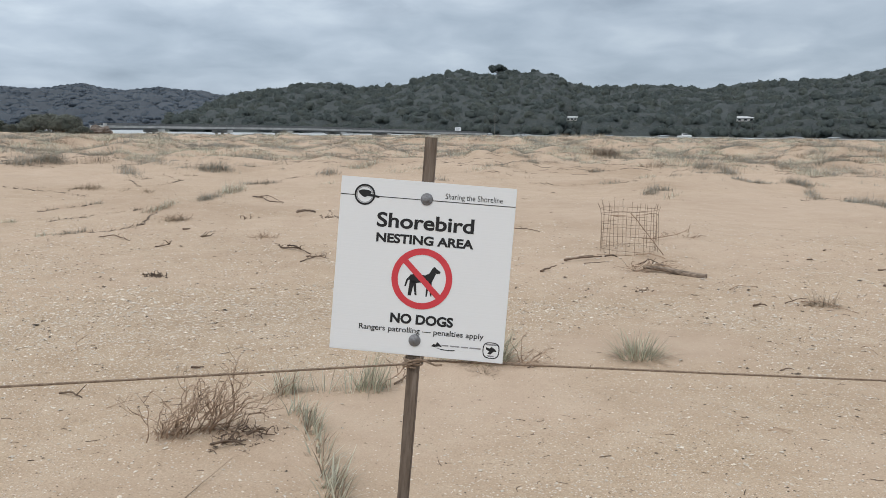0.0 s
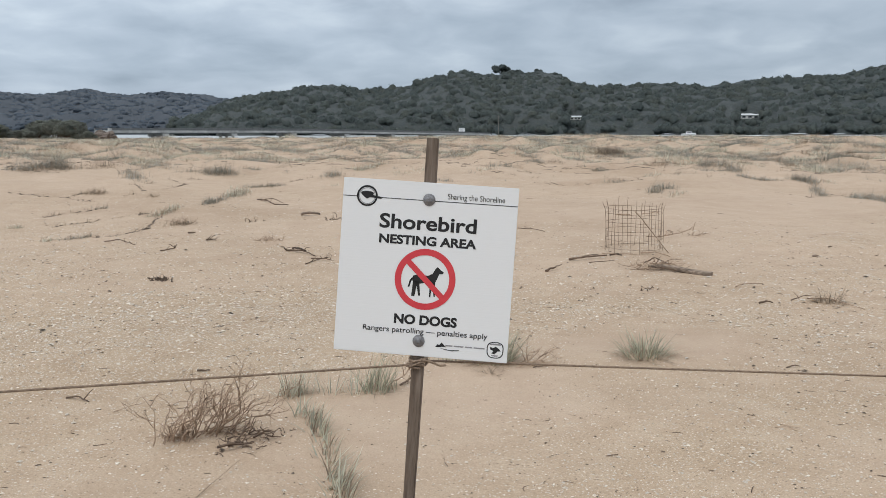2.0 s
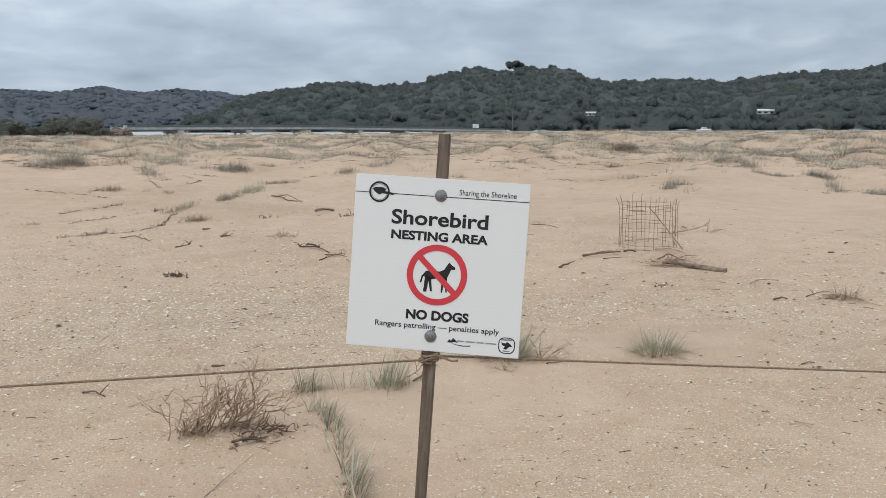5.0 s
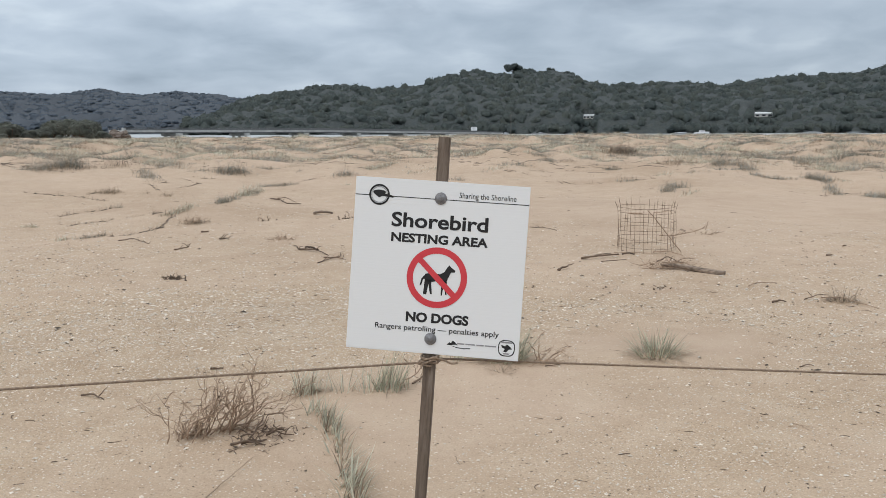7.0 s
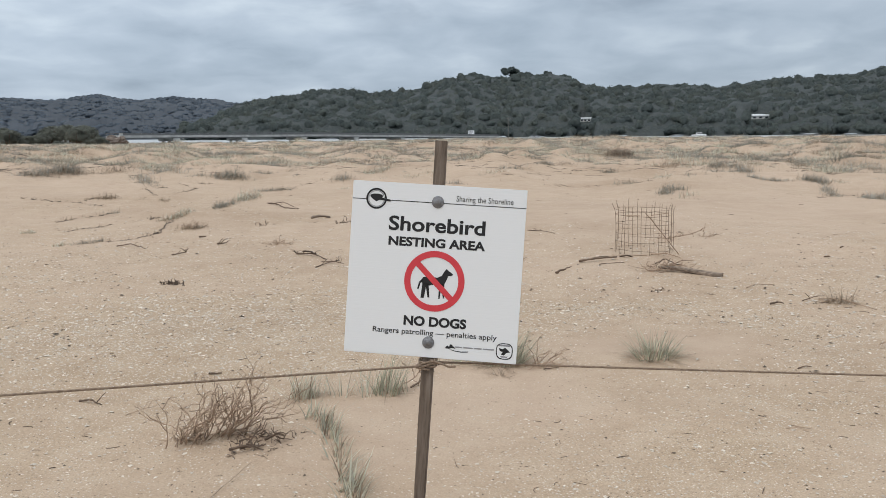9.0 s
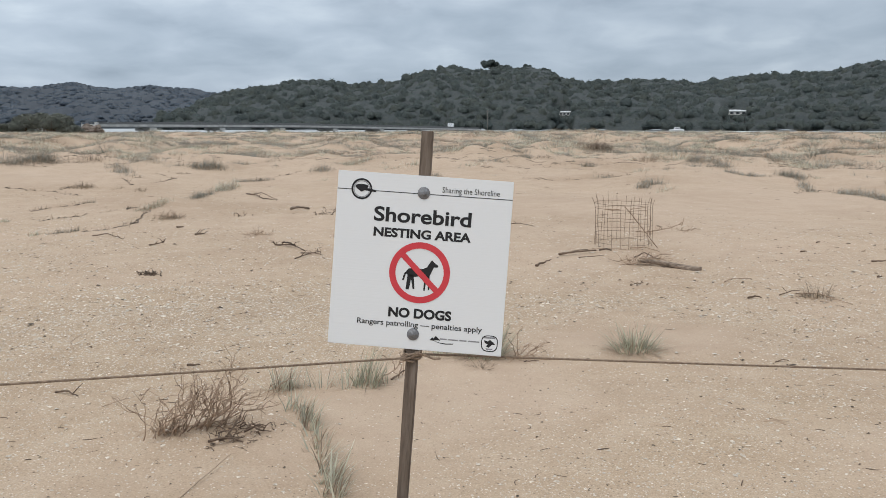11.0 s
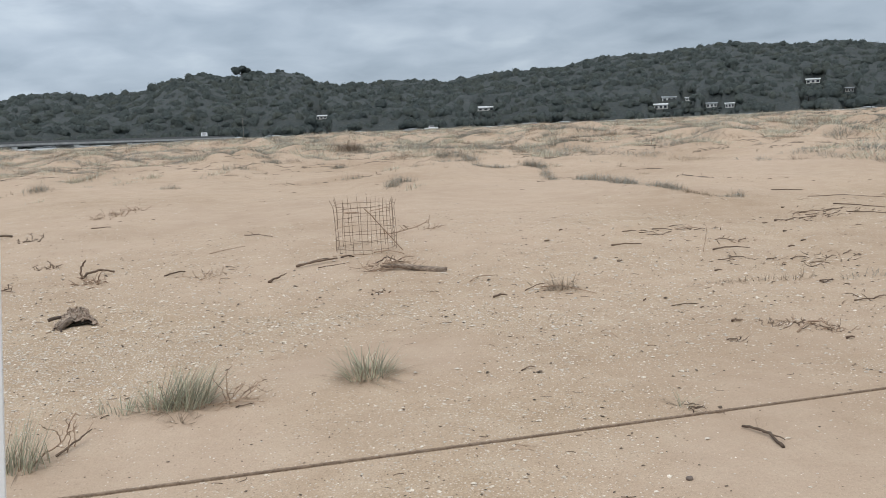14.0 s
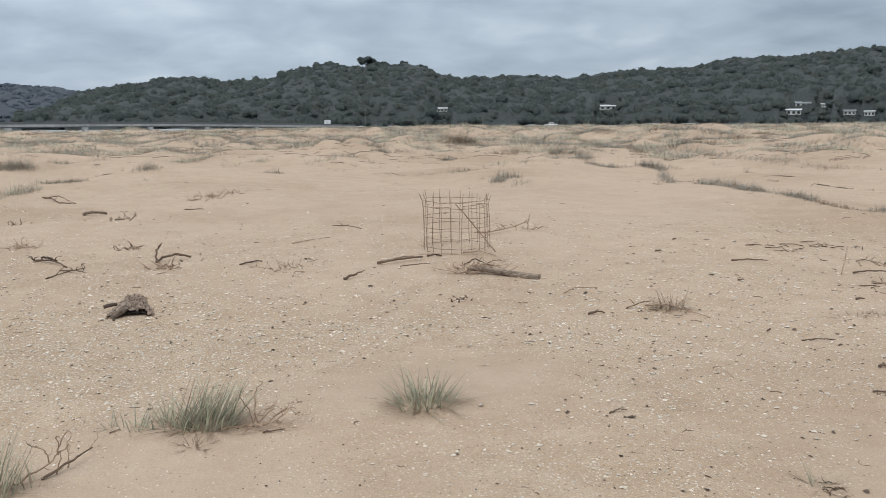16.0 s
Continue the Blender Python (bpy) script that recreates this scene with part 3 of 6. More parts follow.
def gum_tree(az, d, h, w, label, seed, spread=0.8):
    """A gum tree with a forked trunk and an open crown of rounded leaf masses, one at each limb's end."""
    rng = np.random.default_rng(seed)
    x, y = d * math.sin(radians(az)), d * math.cos(radians(az))
    t = thing("gum_tree", (x, y, float(hill(az, d)) - 0.3), label, "tree", "trees on the skyline")
    tb = Builder()
    tb.tube([(0, 0, 0), (0.3, 0, h * 0.3), (0.1, 0, h * 0.55)], [0.8, 0.6, 0.44], 6)
    ends = [(0.0, 0.0, h * 0.93)]
    for k in range(8):
        a = k * 0.785 + rng.random() * 0.6
        r = w * (0.3 + 0.24 * rng.random())
        ends.append((math.cos(a) * r, math.sin(a) * r, h * (0.66 + 0.24 * rng.random())))
        tb.tube([(0.1, 0, h * 0.5), (math.cos(a) * r * 0.5, math.sin(a) * r * 0.5, h * 0.66), ends[-1]], [0.4, 0.26, 0.12], 5)
    part("trunk", tb, TRUNK, t)
    vs, fs, ns, count = [], [], [], 0
    for e in ends:
        c, f, o = crown_form(rng, 260, 0.075, spread, 0.36, 3)
        size = w * (0.36 + 0.14 * rng.random())
        vs.append(c * size + e)
        fs.append(f + count)
        ns.append(o + (0, 0, 1.2))
        count += len(c)
    me = bulk_mesh("crown", np.concatenate(vs), np.concatenate(fs), LEAF_HAZED, True)
    ns = np.concatenate(ns)
    me.normals_split_custom_set_from_vertices(ns / np.linalg.norm(ns, axis=1, keepdims=True))
    new("crown", me).parent = t


gum_tree(5.05, 1376, 26, 25, "tall round-crowned gum tree standing above the ridge", 31, 0.75)
gum_tree(6.1, 1372, 17, 14, "small open gum tree beside the tall one", 32)
gum_tree(7.3, 1380, 19, 15, "broad gum tree on the ridge top", 33)
gum_tree(8.5, 1380, 17, 16, "broad spreading gum tree on the ridge top", 34)
gum_tree(2.6, 1380, 20, 17, "dense gum tree on the ridge top", 35)
gum_tree(0.9, 1380, 15, 15, "dense round gum tree on the ridge shoulder", 36)


def house(az, d, width, roof, wall_h, seed):
    rng = random.Random(seed)
    x, y = d * math.sin(radians(az)), d * math.cos(radians(az))
    z = float(hill(az, d)) - 0.4
    m = Matrix.Translation((x, y, z)) @ Matrix.Rotation(radians(-az + rng.uniform(-8, 8)), 4, "Z")
    look_ = "pale" if roof == 0 else "grey"
    t = thing("house", None, f"small white hillside house with a {look_} sheet roof", "house", "houses on the hill", m=m)
    dep = width * 0.6
    part("wall", Builder().box((-width / 2, -dep / 2, 0), (width / 2, dep / 2, wall_h + 0.8)), WALL, t)
    rb = Builder()
    e, top = 0.9, wall_h + 0.8
    for s in (-1, 1):
        a = len(rb.v)
        rise = 0.09 * width
        rb.v += [(-width / 2 - e, s * (dep / 2 + e), top - 0.1), (width / 2 + e, s * (dep / 2 + e), top - 0.1), (width / 2 + e, 0, top + rise), (-width / 2 - e, 0, top + rise)]
        rb.v += [(p[0], p[1], p[2] + 0.2) for p in rb.v[a:a + 4]]
        rb.f += [(a, a + 1, a + 2, a + 3), (a + 4, a + 5, a + 6, a + 7), (a, a + 1, a + 5, a + 4), (a + 1, a + 2, a + 6, a + 5), (a, a + 3, a + 7, a + 4)]
    rb.smooth = False
    part("roof", rb, ROOF if roof == 0 else ROOF_GREY, t, f"{look_} sheet metal roof")
    for k in range(3):
        cx = -width / 2 + width * (k + 0.5) / 3
        w = part("window", Builder().box((cx - width * 0.115, -dep / 2 - 0.08, 0.85), (cx + width * 0.115, -dep / 2 + 0.04, wall_h - 0.05)), WHITE, t, "white window frame")
        part("pane", Builder().box((cx - width * 0.095, -dep / 2 - 0.11, 1.0), (cx + width * 0.095, -dep / 2 - 0.085, wall_h - 0.2)), PANE, w, "dark window pane")


for k, s in enumerate(SITES):
    house(*s, 50 + k)


def rock(az, d, w, h, seed):
    rng = random.Random(seed)
    bm = bmesh.new()
    bmesh.ops.create_icosphere(bm, subdivisions=3, radius=1)
    for v in bm.verts:
        k = 1 + 0.35 * noise.noise(v.co * 1.5 + Vector((seed, 0, 0))) + 0.15 * noise.noise(v.co * 4)
        v.co = Vector((v.co.x * w * k, v.co.y * w * 0.6 * k, v.co.z * h * k))
    b = Builder().take(bm)
    b.smooth = False
    single("rock_outcrop", b, ROCK, (d * math.sin(radians(az)), d * math.cos(radians(az)), float(hill(az, d)) + h * 0.3), "pale grey rock outcrop among the trees", "rock", "rock outcrops")


rock(-0.3, 1096, 10, 10, 3)
rock(0.35, 1080, 8, 8, 4)
rock(-0.9, 1072, 8, 6, 5)


# ---- bridge ----
def bridge():
    """A low concrete road bridge with timber kerbs and rails."""
    start, step = Vector((-77.9, 260.0, 0)), Vector((15.9, 18.4, 0))
    along = step.normalized()
    m = Matrix.Translation(start) @ Matrix.Rotation(math.atan2(along.y, along.x), 4, "Z")
    span = step.length
    t = thing("bridge", None, "long low grey road bridge on concrete piers over the estuary", "bridge", m=m)
    x0, x1 = -0.72 * span, 6.5 * span
    z = 1.85

    def dip(x):
        return -0.011 * max(0, x - span * 2.2)

    def slab(lo_y, hi_y, lo_z, hi_z):
        b = Builder()
        for k in range(25):
            x = x0 + (x1 - x0) * k / 24
            b.v += [(x, y, zz + dip(x)) for y, zz in ((lo_y, lo_z), (hi_y, lo_z), (hi_y, hi_z), (lo_y, hi_z))]
        b.f = [(0, 1, 2, 3), (96, 97, 98, 99)] + [(4 * k + e, 4 * k + (e + 1) % 4, 4 * k + 4 + (e + 1) % 4, 4 * k + 4 + e) for k in range(24) for e in range(4)]
        b.smooth = False
        return b
    part("deck", slab(-4.2, 4.2, z - 0.15, z + 0.5), CONCRETE, t, "pale concrete deck edge")
    part("beam", slab(-4.0, -3.2, z - 0.4, z - 0.15), DECK, t, "dark girder under the deck")
    part("beam", slab(3.2, 4.0, z - 0.4, z - 0.15), DECK, t, "dark girder under the deck")
    part("kerb", slab(-4.3, -3.9, z + 0.5, z + 0.86), DECK, t, "dark timber kerb")
    for y in (-4.1, 4.1):
        part("rail", slab(y - 0.08, y + 0.08, z + 1.0, z + 1.16), DECK, t, "dark timber rail")
    post = Builder().box((-0.06, -4.16, z + 0.6), (0.06, -4.04, z + 1.05)).mesh("rail_post", RAIL)
    n = int((x1 - x0) / 3.1)
    for k in range(n):
        for dy in (0, 8.2):
            ob = new("rail_post", post)
            ob.parent = t
            x = x0 + k * 3.1
            ob.location = (x, dy, dip(x))
    part("end_post", Builder().box((x0 - 0.5, -4.5, z - 0.6), (x0 + 0.3, -3.6, z + 1.05), 0.06), CONCRETE, t, "pale concrete end post")
    head = Builder().box((-1.1, -4.0, z - 1.3), (1.1, 4.0, z - 0.4), 0.05).mesh("headstock", CONCRETE)
    column = Builder().tube([(0, 0, -3.5), (0, 0, z - 1.3)], 0.45, 12).mesh("column", CONCRETE)
    for k in range(0, 7):
        dz = dip(k * span)
        h = new("headstock", head)
        h.parent, h.location = t, (k * span, 0, dz)
        for y in (-3.2, 0, 3.2):
            c = new("column", column)
            c.parent, c.location = h, (0, y, 0)


bridge()


def roadside_sign():
    d, az = 383, 2.5
    x, y = d * math.sin(radians(az)), d * math.cos(radians(az))
    t = thing("road_sign", (x, y, -2.0), "white rectangular road sign on two posts by the bridge", "road sign")
    part("panel", Builder().box((-1.3, -0.05, 3.95), (1.3, 0.05, 5.7), 0.02), WHITE, t)
    for k in (-0.9, 0.9):
        part("post", Builder().box((k - 0.06, 0.05, 0), (k + 0.06, 0.17, 5.5)), RAIL, t)
    for k in range(3):
        part("lettering", Builder().box((-0.9, -0.065, 5.2 - k * 0.45), (0.9 - 0.3 * k, -0.055, 5.38 - k * 0.45)), GREY, t)


roadside_sign()


def power_pole(az, d, h):
    x, y = d * math.sin(radians(az)), d * math.cos(radians(az))
    t = thing("power_pole", (x, y, -1.5), "tall pale timber power pole at the forest edge", "pole")
    part("pole", Builder().tube([(0, 0, 0), (0, 0, h)], [0.19, 0.13], 8), TRUNK, t)
    part("crossarm", Builder().box((-1.1, -0.06, h - 0.7), (1.1, 0.06, h - 0.55)), TRUNK, t)


power_pole(4.9, 474, 12.5)


def boat(az, d, length):
    x, y = d * math.sin(radians(az)), d * math.cos(radians(az))
    m = Matrix.Translation((x, y, -0.75)) @ Matrix.Rotation(radians(-az + 6), 4, "Z")
    m = m @ Matrix.Diagonal((1, 1.9, 1.5, 1))
    t = thing("boat", None, "white cabin boat moored along the far shore", "boat", m=m)
    b = Builder()
    n = 11
    for i in range(n):
        u = i / (n - 1)
        w = 1.15 * (1 - max(0, u - 0.55) ** 2 * 4.6)
        xx = (u - 0.5) * length
        b.v += [(xx, -w * 0.6, 0), (xx, -w, 1.0 + 0.4 * u), (xx, w, 1.0 + 0.4 * u), (xx, w * 0.6, 0)]
    for i in range(n - 1):
        for k in range(4):
            a, c = i * 4 + k, i * 4 + (k + 1) % 4
            b.f.append((a, c, c + 4, a + 4))
    b.f += [(0, 1, 2, 3), tuple(4 * n - 4 + k for k in range(4))]
    part("hull", b, WHITE, t)
    part("cabin", Builder().box((-length * 0.18, -0.85, 1.1), (length * 0.2, 0.85, 2.3), 0.15), WHITE, t)
    part("window", Builder().box((-length * 0.12, -0.88, 1.6), (length * 0.17, 0.88, 2.0)), PANE, t, "dark cabin windows")


boat(16.9, 900, 14.0)


# ---- scrub on the spit ----
def shrub_kind(seed):
    rng = np.random.default_rng(seed)
    t = thing("coastal_shrub", (0, 0, 0), "dense low coastal shrub on the spit, dark green paled for haze", "shrub", "coastal scrub")
    tb = Builder()
    for k in range(9):
        a, r = k * 0.7 + rng.random(), 0.3 + 0.6 * rng.random()
        tb.tube([(0, 0, 0), (math.cos(a) * r * 0.5, math.sin(a) * r * 0.5, 0.6), (math.cos(a) * r, math.sin(a) * r, 1.2)], [0.05, 0.035, 0.015], 4)
    part("wood", tb, TWIG_DARK, t)
    c, f, o = crown_form(rng, 1300, 0.055, 0.9, 0.34)
    me = bulk_mesh("foliage", c * (1.5, 1.5, 1.1) + (0, 0, 0.95), f, SCRUB_HAZED, True)
    o = o + (0, 0, 0.6) + 0.25 * rng.normal(0, 1, o.shape)
    me.normals_split_custom_set_from_vertices(o / np.linalg.norm(o, axis=1, keepdims=True))
    cr = new("foliage", me)
    cr.parent = t
    return t


def scrub():
    rng = random.Random(12)
    kinds = [shrub_kind(61), shrub_kind(62), shrub_kind(63)]
    first = list(kinds)
    for k in range(150):
        az = rng.uniform(-38, -20.3)
        d = rng.uniform(80, 100)
        size = (0.4 + 0.95 * rng.random() ** 1.5) * (0.62 if az > -20.9 else 0.95 if az > -22.5 else 1.0)
        x, y = d * math.sin(radians(az)), d * math.cos(radians(az))
        m = Matrix.Translation((x, y, float(sand_height(x, y)) - 0.15)) @ Matrix.Rotation(rng.uniform(0, 6.28), 4, "Z")
        ob = first.pop() if first else copy_thing(kinds[k % 3], m)
        ob.matrix_basis = m @ Matrix.Diagonal((size, size, size * rng.uniform(0.8, 1.1), 1))


scrub()


def eroded_bank():
    """The broken brown end of the spit beside the bridge."""
    bm = bmesh.new()
    bmesh.ops.create_icosphere(bm, subdivisions=4, radius=1)
    for v in bm.verts:
        k = 1 + 0.3 * noise.noise(v.co * 2.1) + 0.14 * noise.noise(v.co * 6)
        v.co = Vector((v.co.x * 1.5 * k + 0.5 * v.co.z, v.co.y * 1.2 * k, v.co.z * 0.8 * k))
    b = Builder().take(bm)
    b.smooth = False
    x, y = -30.9, 84.0
    single("eroded_bank", b, EARTH, (x, y, float(sand_height(x, y)) + 0.05), "broken brown earth bank at the end of the spit", "bank")


eroded_bank()


# ---- the sign ----
def lettering(text, x0, x1, base, cap, parent, material, bold=0.0, name="lettering"):
    """A line of printed letters from x0 to x1 on the panel, with its baseline and the height of its capitals."""
    def flat_mesh(body):
        cu = bpy.data.curves.new("text", "FONT")
        cu.body, cu.size, cu.offset, cu.resolution_u = body, 1.0, bold, 4
        tmp = bpy.data.objects.new("text", cu)
        scene.collection.objects.link(tmp)
        bpy.context.view_layer.update()
        me = bpy.data.meshes.new_from_object(tmp.evaluated_get(bpy.context.evaluated_depsgraph_get()))
        bpy.data.objects.remove(tmp)
        co = np.empty(len(me.vertices) * 3)
        me.vertices.foreach_get("co", co)
        return me, co.reshape(-1, 3)
    high = flat_mesh("H")[1]
    tall = high[:, 1].max() - high[:, 1].min()
    me, co = flat_mesh(text)
    lo, hi = co[:, 0].min(), co[:, 0].max()
    out = np.stack([x0 + (co[:, 0] - lo) * (x1 - x0) / (hi - lo), np.full(len(co), 0.0), base + co[:, 1] * cap / tall], 1)
    me.vertices.foreach_set("co", out.ravel())
    me.materials.clear()
    me.materials.append(material)
    me.update()
    ob = new(name, me)
    ob.parent, ob.location = parent, (0, FRONT - 0.0006, 0)
    return tagged(ob, f'black printed words "{text}"')


FRONT = -0.002
SIGN = Matrix.Translation((-0.043, 1.8205, 1.0389)) @ Matrix.Rotation(radians(-6.37), 4, "Z") @ Matrix.Rotation(radians(-4.86), 4, "X") @ Matrix.Rotation(radians(3.63), 4, "Y")
BASE = 1.045


def printed(name, builder, material, parent, depth, label=""):
    builder.smooth = False
    ob = part(name, builder, material, parent, label)
    ob.location = (0, FRONT - depth, 0)
    return ob


def sign():
    t = thing("nesting_sign", None, "white shorebird warning sign bolted to a leaning timber stake", "sign", m=SIGN @ Matrix.Translation((0, 0, -BASE)))
    # the stake, with slightly worn edges
    bm = bmesh.new()
    bmesh.ops.create_cube(bm, size=1)
    for v in bm.verts:
        v.co = Vector((v.co.x * 0.0255, v.co.y * 0.024, v.co.z))
    bmesh.ops.subdivide_edges(bm, edges=[e for e in bm.edges if abs(e.verts[0].co.z - e.verts[1].co.z) > 0.5], cuts=24, use_grid_fill=True)
    bmesh.ops.bevel(bm, geom=[e for e in bm.edges if abs(e.verts[0].co.z - e.verts[1].co.z) > 0.01], offset=0.0018, segments=2, affect="EDGES")
    length = BASE + 0.291 + 0.25
    for v in bm.verts:
        z = (v.co.z + 0.5) * length - 0.25
        w = 0.0012 * noise.noise(Vector((v.co.x * 20, v.co.y * 20, z * 4)))
        v.co = Vector((v.co.x - 0.0035 + w, v.co.y + 0.0145 + w, z))
    b = Builder().take(bm)
    b.smooth = False
    part("stake", b, STAKE, t, "weathered brown timber stake")
    # the panel
    p = part("panel", Builder().box((-0.1941, -0.002, -0.1927), (0.1941, 0.002, 0.1927), 0.0008), PANEL, t, "white corrugated plastic panel")
    p.location = (0, 0, BASE)
    for x0, x1 in ((-0.1935, -0.162), (-0.116, 0.1935)):
        printed("line", Builder().poly([(x0, 0.1519), (x1, 0.1519), (x1, 0.1535), (x0, 0.1535)]), INK, p, 0.0005, "thin black line")
    printed("emblem", Builder().disc((-0.1395, 0.1548), 0.0232, 0.0192), INK, p, 0.0006, "round black emblem")
    printed("emblem_ring", Builder().disc((-0.1395, 0.1548), 0.0182, 0.0168), GREY, p, 0.0006)
    printed("emblem_mark", Builder().poly([(-0.1395 + 0.0125 * math.cos(a) + 0.004 * math.sin(2 * a), 0.157 + 0.0085 * math.sin(a)) for a in np.linspace(0, 6.283, 24)[:-1]]), INK, p, 0.0007, "plain black mark")
    printed("emblem_tail", Builder().poly([(-0.134, 0.152), (-0.108, 0.1495), (-0.106, 0.1535), (-0.132, 0.158)]), INK, p, 0.0008)
    lettering("Sharing the Shoreline", 0.0392, 0.1650, 0.1588, 0.0120, p, INK)
    lettering("Shorebird", -0.1085, 0.1072, 0.0878, 0.0322, p, INK, 0.024)
    lettering("NESTING AREA", -0.1070, 0.1092, 0.0542, 0.0204, p, INK, 0.038)
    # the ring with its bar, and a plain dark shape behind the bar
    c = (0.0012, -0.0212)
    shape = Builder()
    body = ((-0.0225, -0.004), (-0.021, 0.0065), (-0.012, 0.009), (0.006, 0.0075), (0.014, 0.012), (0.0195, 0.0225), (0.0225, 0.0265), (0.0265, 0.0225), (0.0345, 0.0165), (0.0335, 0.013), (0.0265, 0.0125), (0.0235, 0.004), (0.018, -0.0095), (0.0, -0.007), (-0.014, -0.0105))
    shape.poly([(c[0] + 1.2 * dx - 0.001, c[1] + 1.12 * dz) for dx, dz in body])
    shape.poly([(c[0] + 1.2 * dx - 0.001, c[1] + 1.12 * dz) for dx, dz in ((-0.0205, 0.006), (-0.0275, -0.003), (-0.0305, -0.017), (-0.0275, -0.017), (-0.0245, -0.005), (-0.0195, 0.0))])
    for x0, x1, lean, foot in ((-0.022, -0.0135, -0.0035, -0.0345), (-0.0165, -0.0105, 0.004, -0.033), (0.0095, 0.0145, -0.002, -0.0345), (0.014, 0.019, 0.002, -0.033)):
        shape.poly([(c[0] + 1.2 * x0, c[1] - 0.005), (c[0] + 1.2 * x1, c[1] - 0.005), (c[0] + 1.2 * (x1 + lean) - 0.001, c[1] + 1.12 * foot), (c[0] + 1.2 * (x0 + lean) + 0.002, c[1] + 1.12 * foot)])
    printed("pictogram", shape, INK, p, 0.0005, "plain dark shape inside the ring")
    printed("ring", Builder().disc(c, 0.0676, 0.0536, steps=72), RED, p, 0.0008, "red prohibition ring")
    a = math.atan2(-0.0773, 0.0816)
    u, w = (math.cos(a) * 0.056, math.sin(a) * 0.056), (-math.sin(a) * 0.0064, math.cos(a) * 0.0064)
    printed("bar", Builder().poly([(c[0] - u[0] - w[0], c[1] - u[1] - w[1]), (c[0] + u[0] - w[0], c[1] + u[1] - w[1]), (c[0] + u[0] + w[0], c[1] + u[1] + w[1]), (c[0] - u[0] + w[0], c[1] - u[1] + w[1])]), RED, p, 0.0009, "red diagonal bar")
    lettering("NO DOGS", -0.0622, 0.0783, -0.1220, 0.0218, p, INK, 0.042)
    lettering("Rangers patrolling \u2014 penalties apply", -0.1308, 0.1478, -0.1428, 0.0120, p, INK, 0.010)
    # small marks of the two bodies, as plain shapes
    printed("logo", Builder().poly([(0.0335, -0.1685), (0.0395, -0.162), (0.0425, -0.1645), (0.0470, -0.1580), (0.0585, -0.1680), (0.0500, -0.1672), (0.0420, -0.1692)]), INK, p, 0.0005, "black hill-shaped mark")
    printed("logo_sweep", Builder().poly([(0.042, -0.1697), (0.055, -0.1722), (0.070, -0.1736), (0.087, -0.1722), (0.086, -0.1742), (0.070, -0.1756), (0.055, -0.1738)]), INK, p, 0.0005)
    x = 0.0565
    for width in (0.0155, 0.0215, 0.0165, 0.0245):
        printed("small_print", Builder().poly([(x, -0.1656), (x + width, -0.1656), (x + width, -0.1628), (x, -0.1628)]), GREY, p, 0.0005)
        x += width + 0.003
    def shield(size):
        return [(0.1665 + size * math.copysign(abs(math.cos(k)) ** 0.7, math.cos(k)), -0.1645 + size * math.copysign(abs(math.sin(k)) ** 0.7, math.sin(k)) * (0.92 if math.sin(k) > 0 else 1.04)) for k in np.linspace(0, 6.283, 41)[:-1]]
    printed("badge", Builder().poly(shield(0.0186)), INK, p, 0.0005, "dark rounded badge outline")
    printed("badge_face", Builder().poly(shield(0.0164)), PANEL, p, 0.0007, "white badge face")
    printed("badge_band", Builder().poly([(0.1535, -0.1545), (0.1795, -0.1545), (0.178, -0.1508), (0.155, -0.1508)]), GREY, p, 0.0009)
    printed("badge_mark", Builder().poly([(0.1545, -0.1585), (0.163, -0.161), (0.167, -0.157), (0.1755, -0.1625), (0.179, -0.167), (0.172, -0.168), (0.166, -0.1745), (0.159, -0.173), (0.163, -0.1675), (0.156, -0.1645)]), INK, p, 0.0009, "plain dark mark")
    printed("badge_foot", Builder().poly([(0.158, -0.1765), (0.175, -0.1765), (0.172, -0.1795), (0.161, -0.1795)]), GREY, p, 0.0009)
    # domed washers with bolt heads
    for x, z in ((-0.0016, 0.1548), (-0.0040, -0.1588)):
        prof = [(0.0136, 0.0), (0.0134, 0.0016), (0.0112, 0.0034), (0.0070, 0.0044), (0.0066, 0.0046)]
        wb_ = Builder()
        n = 24
        for r, h in prof:
            wb_.v += [(x + r * math.cos(k * 6.2832 / n), FRONT - h, z + r * math.sin(k * 6.2832 / n)) for k in range(n)]
        for i in range(len(prof) - 1):
            wb_.f += [(i * n + k, i * n + (k + 1) % n, (i + 1) * n + (k + 1) % n, (i + 1) * n + k) for k in range(n)]
        wb_.f.append(tuple((len(prof) - 1) * n + k for k in range(n)))
        part("washer", wb_, STEEL, p, "round domed galvanised washer")
        part("bolt_head", Builder().tube([(x, FRONT - 0.0044, z), (x, FRONT - 0.0072, z), (x, FRONT - 0.0078, z)], [0.0056, 0.0055, 0.0045], 8), STEEL, p, "zinc bolt head")


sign()


